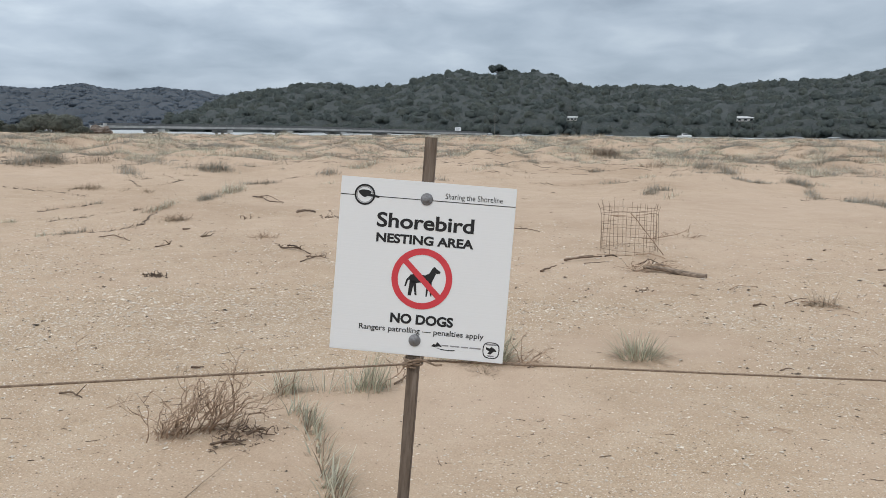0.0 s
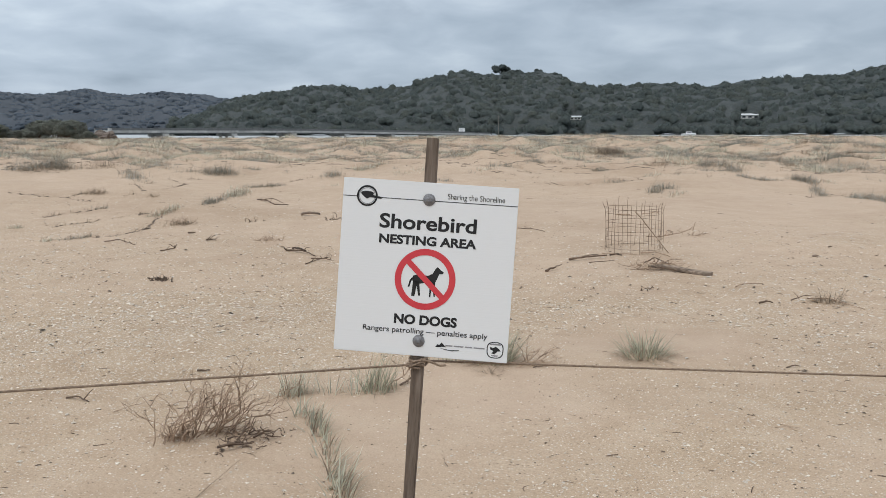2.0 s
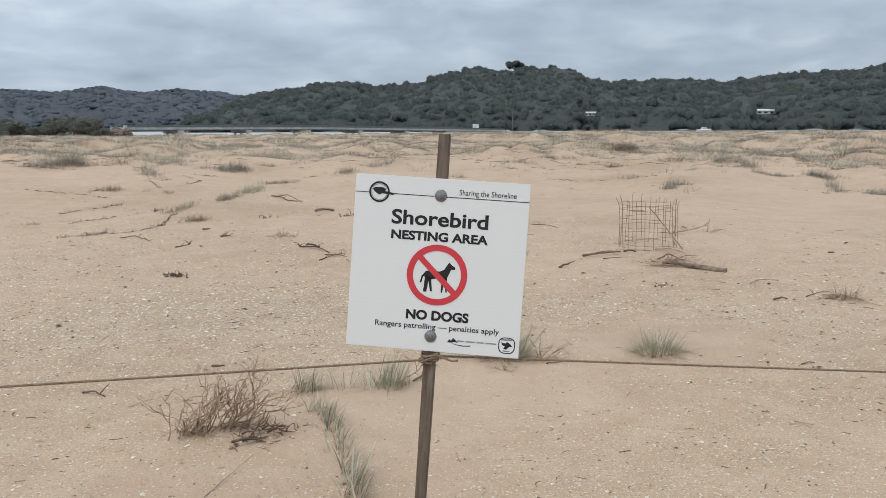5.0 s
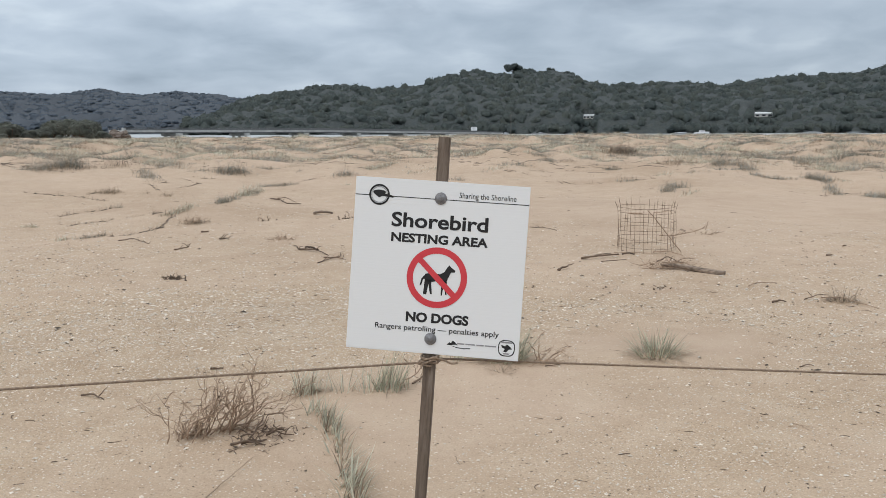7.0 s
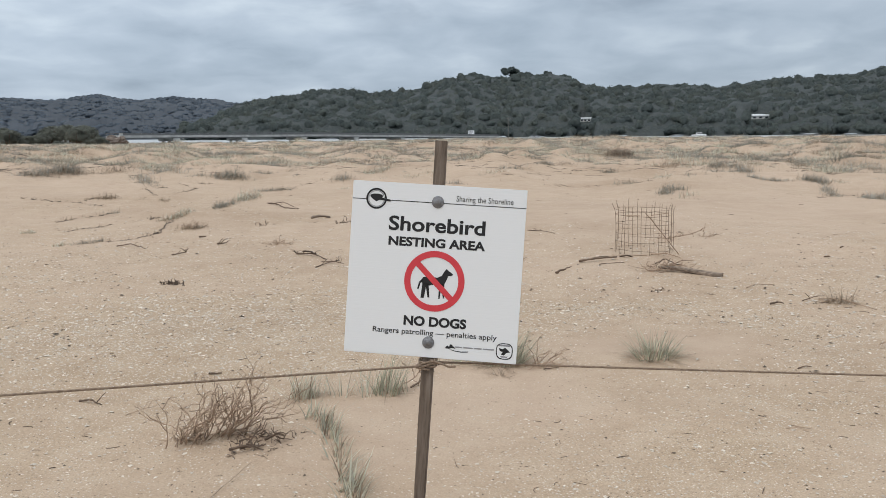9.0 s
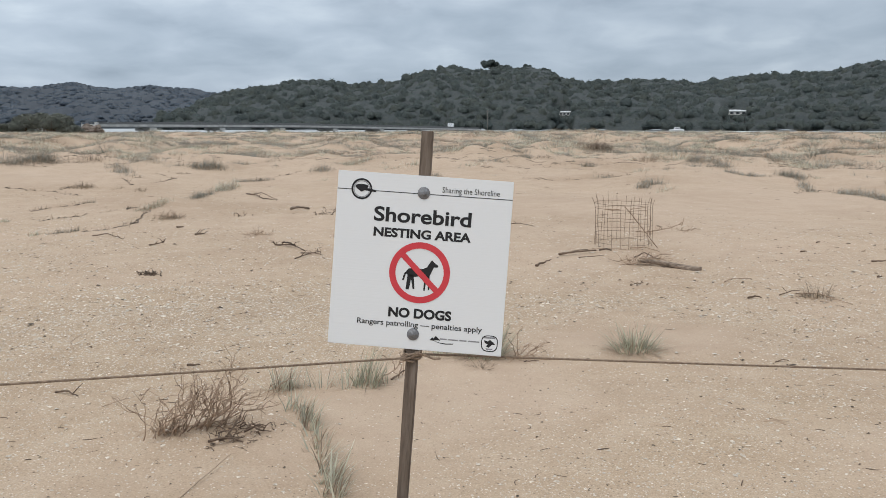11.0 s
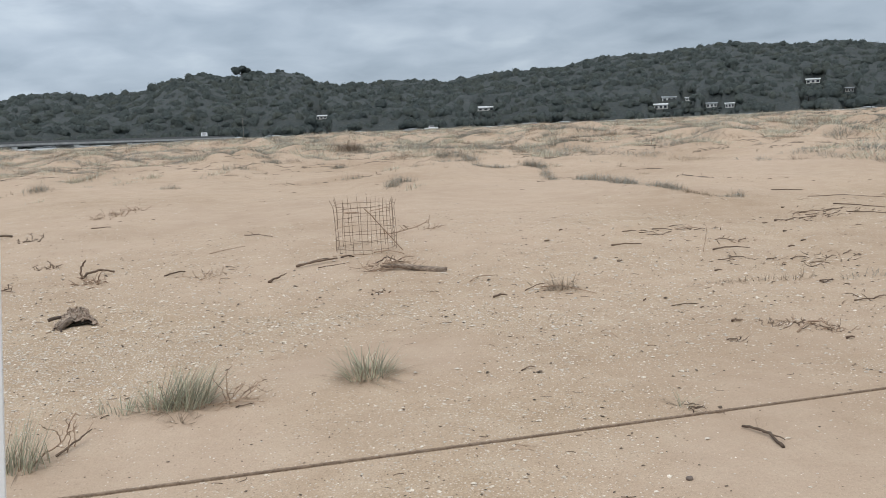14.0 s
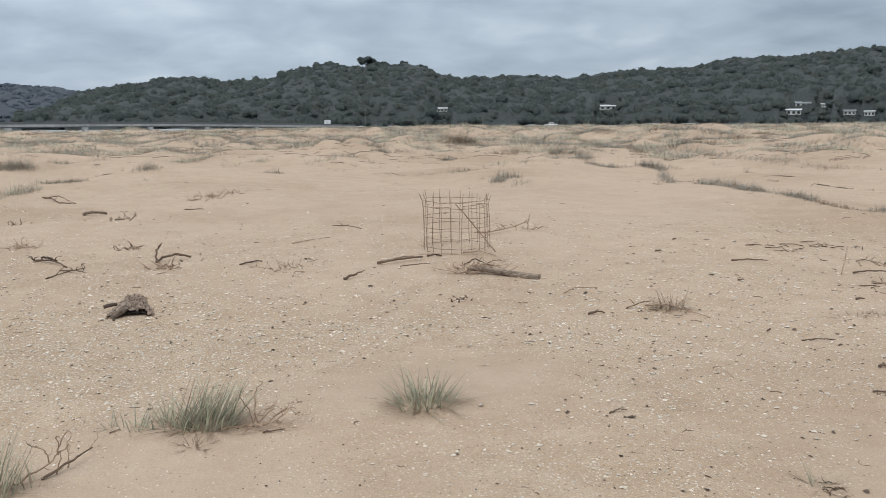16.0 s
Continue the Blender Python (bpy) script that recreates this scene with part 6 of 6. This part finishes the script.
runner([(-5.84, 17.4), (-5.33, 16.15), (-5.02, 15.66)], "thin dark runner lying on the sand", 409, 2, 0.09, 6, STRAW, 0.0062, 0.04)
growth([(-4.72, 14.85), (-4.58, 14.74)], 0.14, 61, 0.1, STRAW, "sparse grass sprouts in drift sand", 11)
growth([(-5.12, 14.97), (-5.04, 14.98)], 0.09, 33, 0.1, STRAW, "sparse grass sprouts in drift sand", 12)
growth([(-5.43, 19.45), (-5.25, 19.61), (-5.0, 19.4)], 0.14, 132, 0.15, DUNE_GRASS, "sparse grass sprouts in drift sand", 13)
growth([(-4.77, 19.29), (-4.58, 19.34), (-4.39, 19.57)], 0.27, 601, 0.2, DUNE_GRASS, "grey-green grass on low drift sand", 14)
runner([(-5.35, 18.2), (-4.69, 17.24), (-4.69, 16.28), (-4.82, 16.01)], "thin dark runner lying on the sand", 414, 3, 0.09, 6, STRAW, 0.0062, 0.04)
runner([(-5.38, 16.81), (-5.25, 17.04)], "thin dark runner lying on the sand", 415, 0, 0.09, 6, STRAW, 0.0062, 0.04)
runner([(-5.21, 18.55), (-4.69, 18.36)], "thin dark runner lying on the sand", 416, 3, 0.09, 6, STRAW, 0.0062, 0.04)
runner([(-6.16, 14.97), (-6.14, 15.32), (-6.05, 15.47)], "thin dark runner lying on the sand", 417, 2, 0.09, 6, STRAW, 0.0062, 0.04)
growth([(-6.09, 15.45), (-5.91, 15.5), (-5.64, 15.3)], 0.15, 263, 0.12, STRAW, "small wiry dry bush on bare sand", 19)
growth([(-6.06, 15.46), (-5.78, 15.42)], 0.1, 81, 0.1, LITTER, "sparse grass sprouts in drift sand", 20)
runner([(-7.35, 15.3), (-6.99, 15.16), (-6.64, 15.01), (-6.39, 14.98)], "thin dark runner lying on the sand", 420, 4, 0.09, 6, STRAW, 0.0062, 0.04)
runner([(-6.26, 15.02), (-5.84, 14.66), (-5.47, 14.18)], "thin dark runner lying on the sand", 421, 2, 0.09, 6, STRAW, 0.0062, 0.04)
runner([(-5.22, 12.86), (-5.03, 13.02), (-5.0, 13.28)], "thin dark runner lying on the sand", 422, 2, 0.09, 6, STRAW, 0.0062, 0.04)
growth([(-5.02, 13.28), (-4.93, 13.38)], 0.11, 76, 0.06, DUNE_GRASS, "sparse grass sprouts in drift sand", 24)
runner([(-5.44, 12.5), (-5.31, 12.77)], "thin dark runner lying on the sand", 424, 2, 0.09, 6, STRAW, 0.0062, 0.04)
runner([(-4.96, 11.54), (-4.87, 11.78), (-4.72, 11.88), (-4.55, 12.16)], "thin dark runner lying on the sand", 425, 5, 0.09, 6, STRAW, 0.0062, 0.04)
growth([(-4.37, 12.21), (-4.24, 12.38)], 0.05, 51, 0.04, STRAW, "sparse grass sprouts in drift sand", 27)
runner([(-4.16, 12.43), (-4.02, 12.58)], "thin dark runner lying on the sand", 427, 2, 0.09, 6, STRAW, 0.0062, 0.04)
growth([(-3.88, 12.26), (-3.81, 12.41), (-3.78, 12.68), (-3.78, 13.18)], 0.15, 280, 0.08, GRASS_PALE, "pale grass tuft at the end of a runner", 29)
growth([(-3.88, 12.31), (-3.75, 12.92)], 0.11, 151, 0.08, STRAW, "sparse grass sprouts in drift sand", 30)
runner([(-3.66, 11.06), (-3.65, 11.38), (-3.77, 12.0), (-3.75, 12.26)], "thin dark runner lying on the sand", 430, 3, 0.09, 6, STRAW, 0.012, 0.03)
growth([(-3.39, 11.59), (-3.28, 11.58), (-3.23, 11.82)], 0.11, 181, 0.08, STRAW, "wiry dry plant on bare sand", 32)
growth([(-3.38, 11.59), (-3.23, 11.74)], 0.1, 81, 0.08, LITTER, "dry brown growth on drift sand", 33)
growth([(-5.55, 11.46), (-5.37, 11.47)], 0.09, 85, 0.06, GRASS_PALE, "sparse grass sprouts in drift sand", 34)
growth([(-4.55, 10.2), (-4.47, 10.35)], 0.08, 88, 0.06, GRASS_PALE, "sparse grass sprouts in drift sand", 35)
growth([(-4.37, 10.28), (-4.19, 10.38)], 0.08, 129, 0.06, DUNE_GRASS, "sparse grass sprouts in drift sand", 36)
growth([(-4.16, 10.41), (-4.09, 10.51)], 0.1, 75, 0.05, DUNE_GRASS, "sparse grass sprouts in drift sand", 37)
runner([(-4.1, 10.46), (-3.81, 10.59), (-3.67, 10.87), (-3.59, 11.19)], "thin dark runner lying on the sand", 437, 4, 0.09, 6, STRAW, 0.0062, 0.04)
growth([(-3.5, 13.65), (-3.45, 14.53), (-3.42, 15.21)], 0.15, 508, 0.08, DUNE_GRASS, "grey-green grass climbing a low ridge of sand", 39)
growth([(-3.42, 15.21), (-3.46, 15.98), (-3.45, 16.56)], 0.24, 268, 0.12, GRASS_PALE, "thick pale grass tuft on a low ridge of sand", 40)
growth([(-3.42, 15.21), (-3.41, 16.32)], 0.16, 255, 0.12, DUNE_GRASS, "grey-green grass on low drift sand", 41)
growth([(-3.62, 17.14), (-3.33, 17.36), (-2.91, 17.56)], 0.13, 414, 0.1, DUNE_GRASS, "grey-green grass along a ridge of sand", 42)
growth([(-4.27, 21.11), (-4.12, 22.54)], 0.18, 190, 0.2, DUNE_GRASS, "grey-green grass on low drift sand", 43)
growth([(-3.91, 22.7), (-3.6, 22.77)], 0.13, 73, 0.15, DUNE_GRASS, "sparse grass sprouts in drift sand", 44)
runner([(-3.26, 20.17), (-2.43, 20.28)], "thin dark runner lying on the sand", 444, 0, 0.09, 6, STRAW, 0.0062, 0.04)
runner([(-2.87, 18.05), (-2.48, 18.58)], "thin dark runner lying on the sand", 445, 3, 0.09, 6, STRAW, 0.0062, 0.04)
growth([(-2.16, 18.74), (-1.97, 18.56), (-1.88, 19.41)], 0.21, 274, 0.15, DUNE_GRASS, "grey-green grass on low drift sand", 47)
growth([(-1.96, 17.32), (-1.79, 17.48)], 0.11, 43, 0.1, GRASS_PALE, "sparse grass sprouts in drift sand", 48)
growth([(-1.7, 21.23), (-1.42, 21.82), (-1.19, 23.9)], 0.26, 294, 0.2, GRASS_PALE, "pale blue-grey grass on a ridge of sand", 49)
growth([(-1.7, 21.23), (-1.18, 23.74)], 0.19, 266, 0.2, DUNE_GRASS, "grey-green grass on low drift sand", 50)
growth([(-0.75, 20.04), (-0.32, 21.31)], 0.12, 79, 0.15, GRASS_PALE, "sparse grass sprouts in drift sand", 51)
growth([(-0.24, 21.68), (0.07, 21.9)], 0.22, 139, 0.15, GRASS_PALE, "pale blue-grey grass on a ridge of sand", 52)
growth([(0.24, 18.15), (0.5, 18.18)], 0.14, 118, 0.12, DUNE_GRASS, "sparse grass sprouts in drift sand", 53)
growth([(1.27, 21.1), (1.57, 21.12)], 0.19, 120, 0.2, GRASS_PALE, "grey-green grass on low drift sand", 54)
growth([(1.6, 21.86), (2.36, 22.76)], 0.18, 245, 0.25, DUNE_GRASS, "grey-green grass on low drift sand", 55)
growth([(2.72, 22.94), (3.16, 24.05)], 0.22, 308, 0.12, DUNE_GRASS, "small dark grass tuft on pale sand", 56)
growth([(3.36, 23.82), (3.72, 23.87)], 0.15, 129, 0.2, LITTER, "dry brown growth on drift sand", 57)
growth([(4.26, 21.88), (4.55, 22.0)], 0.18, 237, 0.1, DUNE_GRASS, "small dark grass tuft on pale sand", 58)
runner([(2.19, 21.12), (2.86, 21.44)], "thin dark runner lying on the sand", 458, 2, 0.09, 6, STRAW, 0.0062, 0.04)
runner([(3.62, 21.79), (4.24, 20.66)], "thin dark runner lying on the sand", 459, 0, 0.09, 6, STRAW, 0.0062, 0.04)
runner([(2.34, 18.49), (2.79, 18.25), (2.91, 18.12)], "thin dark runner lying on the sand", 460, 3, 0.09, 6, STRAW, 0.0062, 0.04)
runner([(3.14, 18.21), (3.49, 18.15)], "thin dark runner lying on the sand", 461, 4, 0.09, 6, STRAW, 0.0062, 0.04)
runner([(1.54, 20.7), (1.92, 20.46), (2.1, 20.26)], "thin dark runner lying on the sand", 462, 3, 0.09, 6, STRAW, 0.0062, 0.04)
growth([(3.76, 18.18), (4.16, 17.94)], 0.12, 152, 0.12, DUNE_GRASS, "sparse grass sprouts in drift sand", 64)
runner([(4.08, 18.13), (4.53, 18.02)], "thin dark runner lying on the sand", 464, 0, 0.09, 6, STRAW, 0.0062, 0.04)
growth([(5.12, 20.27), (4.9, 18.09)], 0.19, 121, 0.15, GRASS_PALE, "grey-green grass on low drift sand", 66)
growth([(4.06, 15.39), (4.43, 16.41), (4.57, 16.12)], 0.22, 442, 0.12, DUNE_GRASS, "grey-green grass tuft on bare drift sand", 67)
growth([(4.08, 14.5), (4.29, 14.88), (4.5, 15.24)], 0.13, 95, 0.1, GRASS_PALE, "sparse grass sprouts in drift sand", 68)
growth([(4.31, 14.46), (4.49, 14.28)], 0.04, 34, 0.08, STRAW, "sparse grass sprouts in drift sand", 69)
growth([(5.31, 18.33), (6.44, 20.52)], 0.13, 214, 0.1, DUNE_GRASS, "sparse grass sprouts in drift sand", 70)
growth([(6.96, 21.74), (7.32, 21.67), (7.6, 21.5), (7.21, 19.9)], 0.27, 808, 0.15, DUNE_GRASS, "grey-green grass along the edge of a dune", 71)
growth([(6.79, 22.84), (7.49, 23.15)], 0.2, 152, 0.2, GRASS_PALE, "grey-green grass on low drift sand", 72)
growth([(6.67, 18.41), (6.76, 17.93), (6.99, 17.75), (7.48, 17.79)], 0.14, 516, 0.08, DUNE_GRASS, "grey-green grass along the edge of a dune", 73)
growth([(7.67, 17.99), (7.88, 17.97), (7.97, 17.75)], 0.23, 531, 0.12, DUNE_GRASS, "grey-green grass along the edge of a dune", 74)
growth([(7.91, 17.6), (7.63, 16.82), (7.18, 15.59), (7.4, 15.64)], 0.17, 442, 0.1, DUNE_GRASS, "grey-green grass along the edge of a dune", 75)
growth([(8.29, 18.0), (8.3, 17.39)], 0.12, 81, 0.15, GRASS_PALE, "sparse grass sprouts in drift sand", 76)
runner([(6.79, 15.26), (7.33, 15.9), (7.85, 15.76)], "thin dark runner lying on the sand", 476, 3, 0.09, 6, STRAW, 0.0062, 0.04)
growth([(7.59, 15.28), (7.68, 14.81), (7.49, 13.76)], 0.18, 758, 0.08, DUNE_GRASS, "grey-green grass along the edge of a dune", 78)
growth([(7.4, 13.69), (7.34, 12.78), (7.38, 12.13), (7.36, 11.57)], 0.15, 1341, 0.08, DUNE_GRASS, "grey-green grass along the edge of a dune", 79)
growth([(7.33, 11.52), (7.27, 11.07), (7.28, 10.7)], 0.08, 323, 0.07, STRAW, "grey-green grass along the edge of a dune", 80)
growth([(7.33, 10.61), (7.65, 10.55)], 0.07, 187, 0.08, DUNE_GRASS, "sparse grass sprouts in drift sand", 81)
growth([(7.72, 10.78), (7.73, 10.66)], 0.11, 103, 0.08, DUNE_GRASS, "sparse grass sprouts in drift sand", 82)
growth([(9.1, 16.49), (9.24, 16.45)], 0.11, 49, 0.06, STRAW, "sparse grass sprouts in drift sand", 83)
growth([(8.7, 15.0), (8.77, 14.8)], 0.09, 53, 0.06, STRAW, "sparse grass sprouts in drift sand", 84)
runner([(8.87, 15.63), (9.43, 15.13)], "thin dark runner lying on the sand", 484, 0, 0.09, 6, STRAW, 0.0062, 0.04)
runner([(9.0, 13.97), (9.11, 13.27)], "thin dark runner lying on the sand", 485, 0, 0.09, 6, STRAW, 0.012, 0.03)
runner([(9.08, 13.16), (9.4, 12.91)], "thin dark runner lying on the sand", 486, 0, 0.09, 6, STRAW, 0.0062, 0.04)
growth([(11.34, 23.87), (11.33, 22.83), (11.17, 20.74), (11.19, 18.37)], 0.19, 840, 0.4, DUNE_GRASS, "grey-green grass on low drift sand", 88)
growth([(14.66, 29.22), (15.4, 28.68), (15.76, 27.15)], 0.21, 449, 0.6, DUNE_GRASS, "grey-green grass on low drift sand", 89)
growth([(11.35, 18.2), (11.47, 16.85)], 0.14, 285, 0.3, STRAW, "dry brown growth on drift sand", 90)
runner([(12.51, 21.55), (12.84, 21.2)], "thin dark runner lying on the sand", 490, 0, 0.09, 6, STRAW, 0.02, 0.03)
growth([(5.31, 27.23), (5.66, 27.2), (6.09, 27.31)], 0.38, 701, 0.3, LITTER, "brown low bush on the dune", 92)
growth([(5.31, 27.23), (6.14, 27.5)], 0.31, 345, 0.3, STRAW, "brown low bush on the dune", 93)
growth([(6.51, 39.25), (7.79, 41.28)], 0.49, 365, 0.5, DUNE_GRASS, "grey-green grass on low drift sand", 94)
growth([(9.44, 35.78), (10.78, 38.93)], 0.23, 116, 0.3, LITTER, "dry brown growth on drift sand", 95)
growth([(9.37, 22.71), (9.8, 23.01)], 0.22, 167, 0.2, DUNE_GRASS, "grey-green grass on low drift sand", 96)
growth([(7.42, 21.61), (8.92, 22.72)], 0.19, 267, 0.3, GRASS_PALE, "grey-green grass on low drift sand", 97)
growth([(11.29, 23.74), (11.18, 22.84), (11.13, 21.15)], 0.2, 401, 0.25, DUNE_GRASS, "grey-green grass on low drift sand", 98)
growth([(13.43, 27.69), (13.64, 27.57)], 0.25, 124, 0.2, LITTER, "dry brown growth on drift sand", 99)
growth([(-7.57, 31.53), (-6.19, 27.95)], 0.27, 167, 0.4, LITTER, "dry brown growth on drift sand", 100)
growth([(-3.51, 28.7), (-2.43, 26.0)], 0.24, 202, 0.4, LITTER, "dry brown growth on drift sand", 101)
growth([(-4.95, 19.39), (-4.79, 19.35)], 0.12, 44, 0.1, STRAW, "sparse grass sprouts in drift sand", 102)


def dune_growth():
    """The tussocks, dry stems and sprouts that cover the dunes from nineteen metres out."""
    rng = np.random.default_rng(9)
    green, pale, dry, brown = [], [], [], []

    def tussock(x, y, n, h, spread, w, reach=1.0):
        a = rng.random(n) * 6.283
        r = spread * np.sqrt(rng.random(n))
        bx, by = x + np.cos(a) * r * 1.3, y + np.sin(a) * r
        bz = sand_height(bx, by) - 0.015
        az = a + rng.normal(0, 0.6, n)
        lean = reach * (0.15 + 0.65 * r / spread) * (0.4 + rng.random(n))
        ln = h * (0.35 + 0.8 * rng.random(n))
        turn = rng.random(n) * 6.283
        side = np.stack([-np.sin(turn), np.cos(turn), np.zeros(n)], 1) * (w * (0.6 + 0.8 * rng.random(n)))[:, None] / 2
        base = np.stack([bx, by, bz], 1)
        tip = base + np.stack([np.cos(az) * np.sin(lean), np.sin(az) * np.sin(lean), np.cos(lean)], 1) * ln[:, None]
        return np.stack([base - side, base + side, tip], 1).reshape(-1, 3)
    d = 19.0
    while d < 104:
        step = 0.45 + 0.0085 * d
        az = -44.0
        while az < 56:
            a, r = math.radians(az), d + rng.normal(0, step * 0.35)
            az += math.degrees(step / d) * (0.5 + rng.random())
            x, y = r * math.sin(a), r * math.cos(a)
            high = float(vnoise(np.array(x / 2.4 + 9.1), np.array(y / 3.0), 51))
            cover = 0.4 * high + 0.25 * float(vnoise(np.array(x / 6.0), np.array(y / 4.0), 41)) + 0.35 * float(vnoise(np.array(x / 0.9), np.array(y / 1.3), 42))
            want = -0.42 + 0.8 * min(1, max(0, (d - 21) / 9)) + 0.44 * min(1, max(0, (d - 30) / 20)) + 0.12 * (x > 6) + 0.1 + 0.18 * min(1, max(0, (d - 23) / 6))
            if cover + want > 0.02 + 0.2 * rng.random():
                big = 0.5 + 0.9 * rng.random() ** 2 + 0.25 * max(0, high)
                w = 0.0045 + 0.0002 * d + (0.004 if d > 60 else 0.0)
                kind = rng.random()
                n = int((50 if d > 60 else 90 if d > 38 else 130) * big)
                main = green if kind < 0.44 else pale if kind < 0.88 else dry
                main.append(tussock(x, y, n, 0.2 * big, 0.27 * big, w, 1.7))
                dry.append(tussock(x, y, n // 4, 0.17 * big, 0.32 * big, w, 1.9))
                if rng.random() < 0.7:
                    brown.append(tussock(x, y - 0.12 * big, n // 4, 0.22 * big, 0.36 * big, w, 2.8))
            elif cover + want > -0.32 and rng.random() < 0.3:
                (dry if rng.random() < 0.6 else green).append(tussock(x, y, 10, 0.12, 0.08, 0.004 + 0.0002 * d, 1.2))
        d += step * 0.8
    for name, vs, mat_, label in (("dune_grass", green, DUNE_GRASS, "grey-green tussocky grass over the dunes"), ("pale_dune_grass", pale, GRASS_PALE, "pale silvery grass tussocks over the dunes"), ("dry_dune_grass", dry, STRAW, "dry brown grass and stems over the dunes"), ("dune_litter", brown, LITTER, "flattened dark brown stems between the tussocks")):
        v = np.concatenate(vs)
        tagged(new(name, bulk_mesh(name, v, np.arange(len(v)).reshape(-1, 3), mat_)), label, "grass", kind="stuff")
    b = Builder()
    rr = random.Random(19)
    for k in range(1900):
        d = math.exp(rr.uniform(math.log(22), math.log(62)))
        az = math.radians(rr.uniform(-42, 54))
        x, y = d * math.sin(az), d * math.cos(az)
        a = rr.gauss(0, 0.5)
        l = rr.uniform(0.15, 0.7)
        pts = []
        for i in range(7):
            f = (i / 6 - 0.5) * l
            pts.append(ground_at(x + math.cos(a) * f + rr.gauss(0, 0.02), y + math.sin(a) * f + rr.gauss(0, 0.05), rr.uniform(-0.012, 0.02)))
        b.tube(pts, 0.0032 + 0.00012 * d, 3)
    tagged(new("dead_runners", b.mesh("dead_runners", LITTER)), "dead brown creeping stems lying over the dunes", "dead stems", kind="stuff")


dune_growth()


# ---- shell and crumbs on the sand ----
def scatter(name, count, seed, sizes, long, material, label, category, power, reach, lift, sides=5, near=0.25):
    """Small cupped flakes strewn over the sand, thickest where the wind has uncovered them."""
    rng = np.random.default_rng(seed)
    x, y = np.empty(0), np.empty(0)
    while len(x) < count:
        d = 2.0 + (reach - 2.0) * rng.random(count * 2) ** 0.75
        az = np.radians(-40 + 95 * rng.random(count * 2))
        px, py = d * np.sin(az), d * np.cos(az)
        keep = rng.random(count * 2) < (0.04 + 0.96 * shelliness(px, py) ** power) * np.minimum(1, near + d / 8) * np.clip((18 - d) / 7, 0.05, 1) * np.clip((8 - px) / 4, 0.25, 1)
        x, y = np.concatenate([x, px[keep]]), np.concatenate([y, py[keep]])
    x, y = x[:count], y[:count]
    s = np.clip(sizes[0] * np.exp(rng.normal(0, 0.5, count)), 0.5 * sizes[0], sizes[1]) * np.clip(np.hypot(x, y) / 6, 0.75, 1.1)
    a = rng.random(count) * 6.283
    z = sand_height(x, y)
    ring = []
    for k in range(sides):
        t = a + k * 6.283 / sides
        r = s * (0.7 + 0.5 * rng.random(count)) / 2
        dx, dy = np.cos(t - a) * r * long, np.sin(t - a) * r
        tilt = (rng.random(count) - 0.5) * 0.9
        ring.append(np.stack([x + dx * np.cos(a) - dy * np.sin(a), y + dx * np.sin(a) + dy * np.cos(a), z + lift * s + dx * tilt * 0.5 + rng.random(count) * s * 0.1], 1))
    top = np.stack([x, y, z + (lift + 0.32) * s], 1)
    v = np.stack(ring + [top], 1).reshape(-1, 3)
    i = np.arange(count) * (sides + 1)
    f = np.concatenate([np.stack([i + k, i + (k + 1) % sides, i + sides], 1) for k in range(sides)])
    tagged(new(name, bulk_mesh(name, v, f, material)), label, category, kind="stuff")


scatter("shell_fragments", 52000, 71, (0.0078, 0.03), 1.35, SHELL, "small broken white and cream shells strewn over sand", "shells", 1.5, 16, 0.06)
scatter("shell_grit", 70000, 74, (0.0042, 0.012), 1.5, SHELL, "fine crushed shell grit lying thick on sand", "shells", 1.6, 6.8, 0.06, 3, 0.8)
scatter("plant_crumbs", 12000, 72, (0.0062, 0.032), 1.6, CRUMB, "dark bits of bark, seeds and twig on sand", "debris", 0.6, 17, 0.15)


def twig_bits():
    """Short broken bits of stem and bark strewn over the sand."""
    rng = random.Random(73)
    b = Builder()
    for k in range(1300):
        d = 2.6 + 15 * rng.random() ** 1.3
        az = radians(rng.uniform(-40, 52))
        x, y = d * math.sin(az), d * math.cos(az)
        if rng.random() > (0.08 + 0.92 * float(shelliness(x, y))) * min(1, 0.2 + d / 9):
            continue
        a, l = rng.uniform(0, 6.283), rng.uniform(0.012, 0.05) * (1 + 0.06 * d)
        bow = rng.gauss(0, 0.2) * l
        u, w = (math.cos(a), math.sin(a)), (-math.sin(a), math.cos(a))
        r = rng.uniform(0.0006, 0.0017) * (1 + 0.09 * d)
        pts = [ground_at(x + u[0] * l * f + w[0] * bow * g, y + u[1] * l * f + w[1] * bow * g, r * 0.5 + 0.06 * l * g * (k % 4 == 0)) for f, g in ((-0.5, 0), (-0.15, 1), (0.2, 1.1), (0.5, 0.1))]
        b.tube(pts, [r, r * 1.1, r * 0.9, r * 0.6], 4)
    tagged(new("twig_bits", b.mesh("twig_bits", TWIG_DARK)), "short broken bits of dark twig and bark on sand", "debris", kind="stuff")


twig_bits()
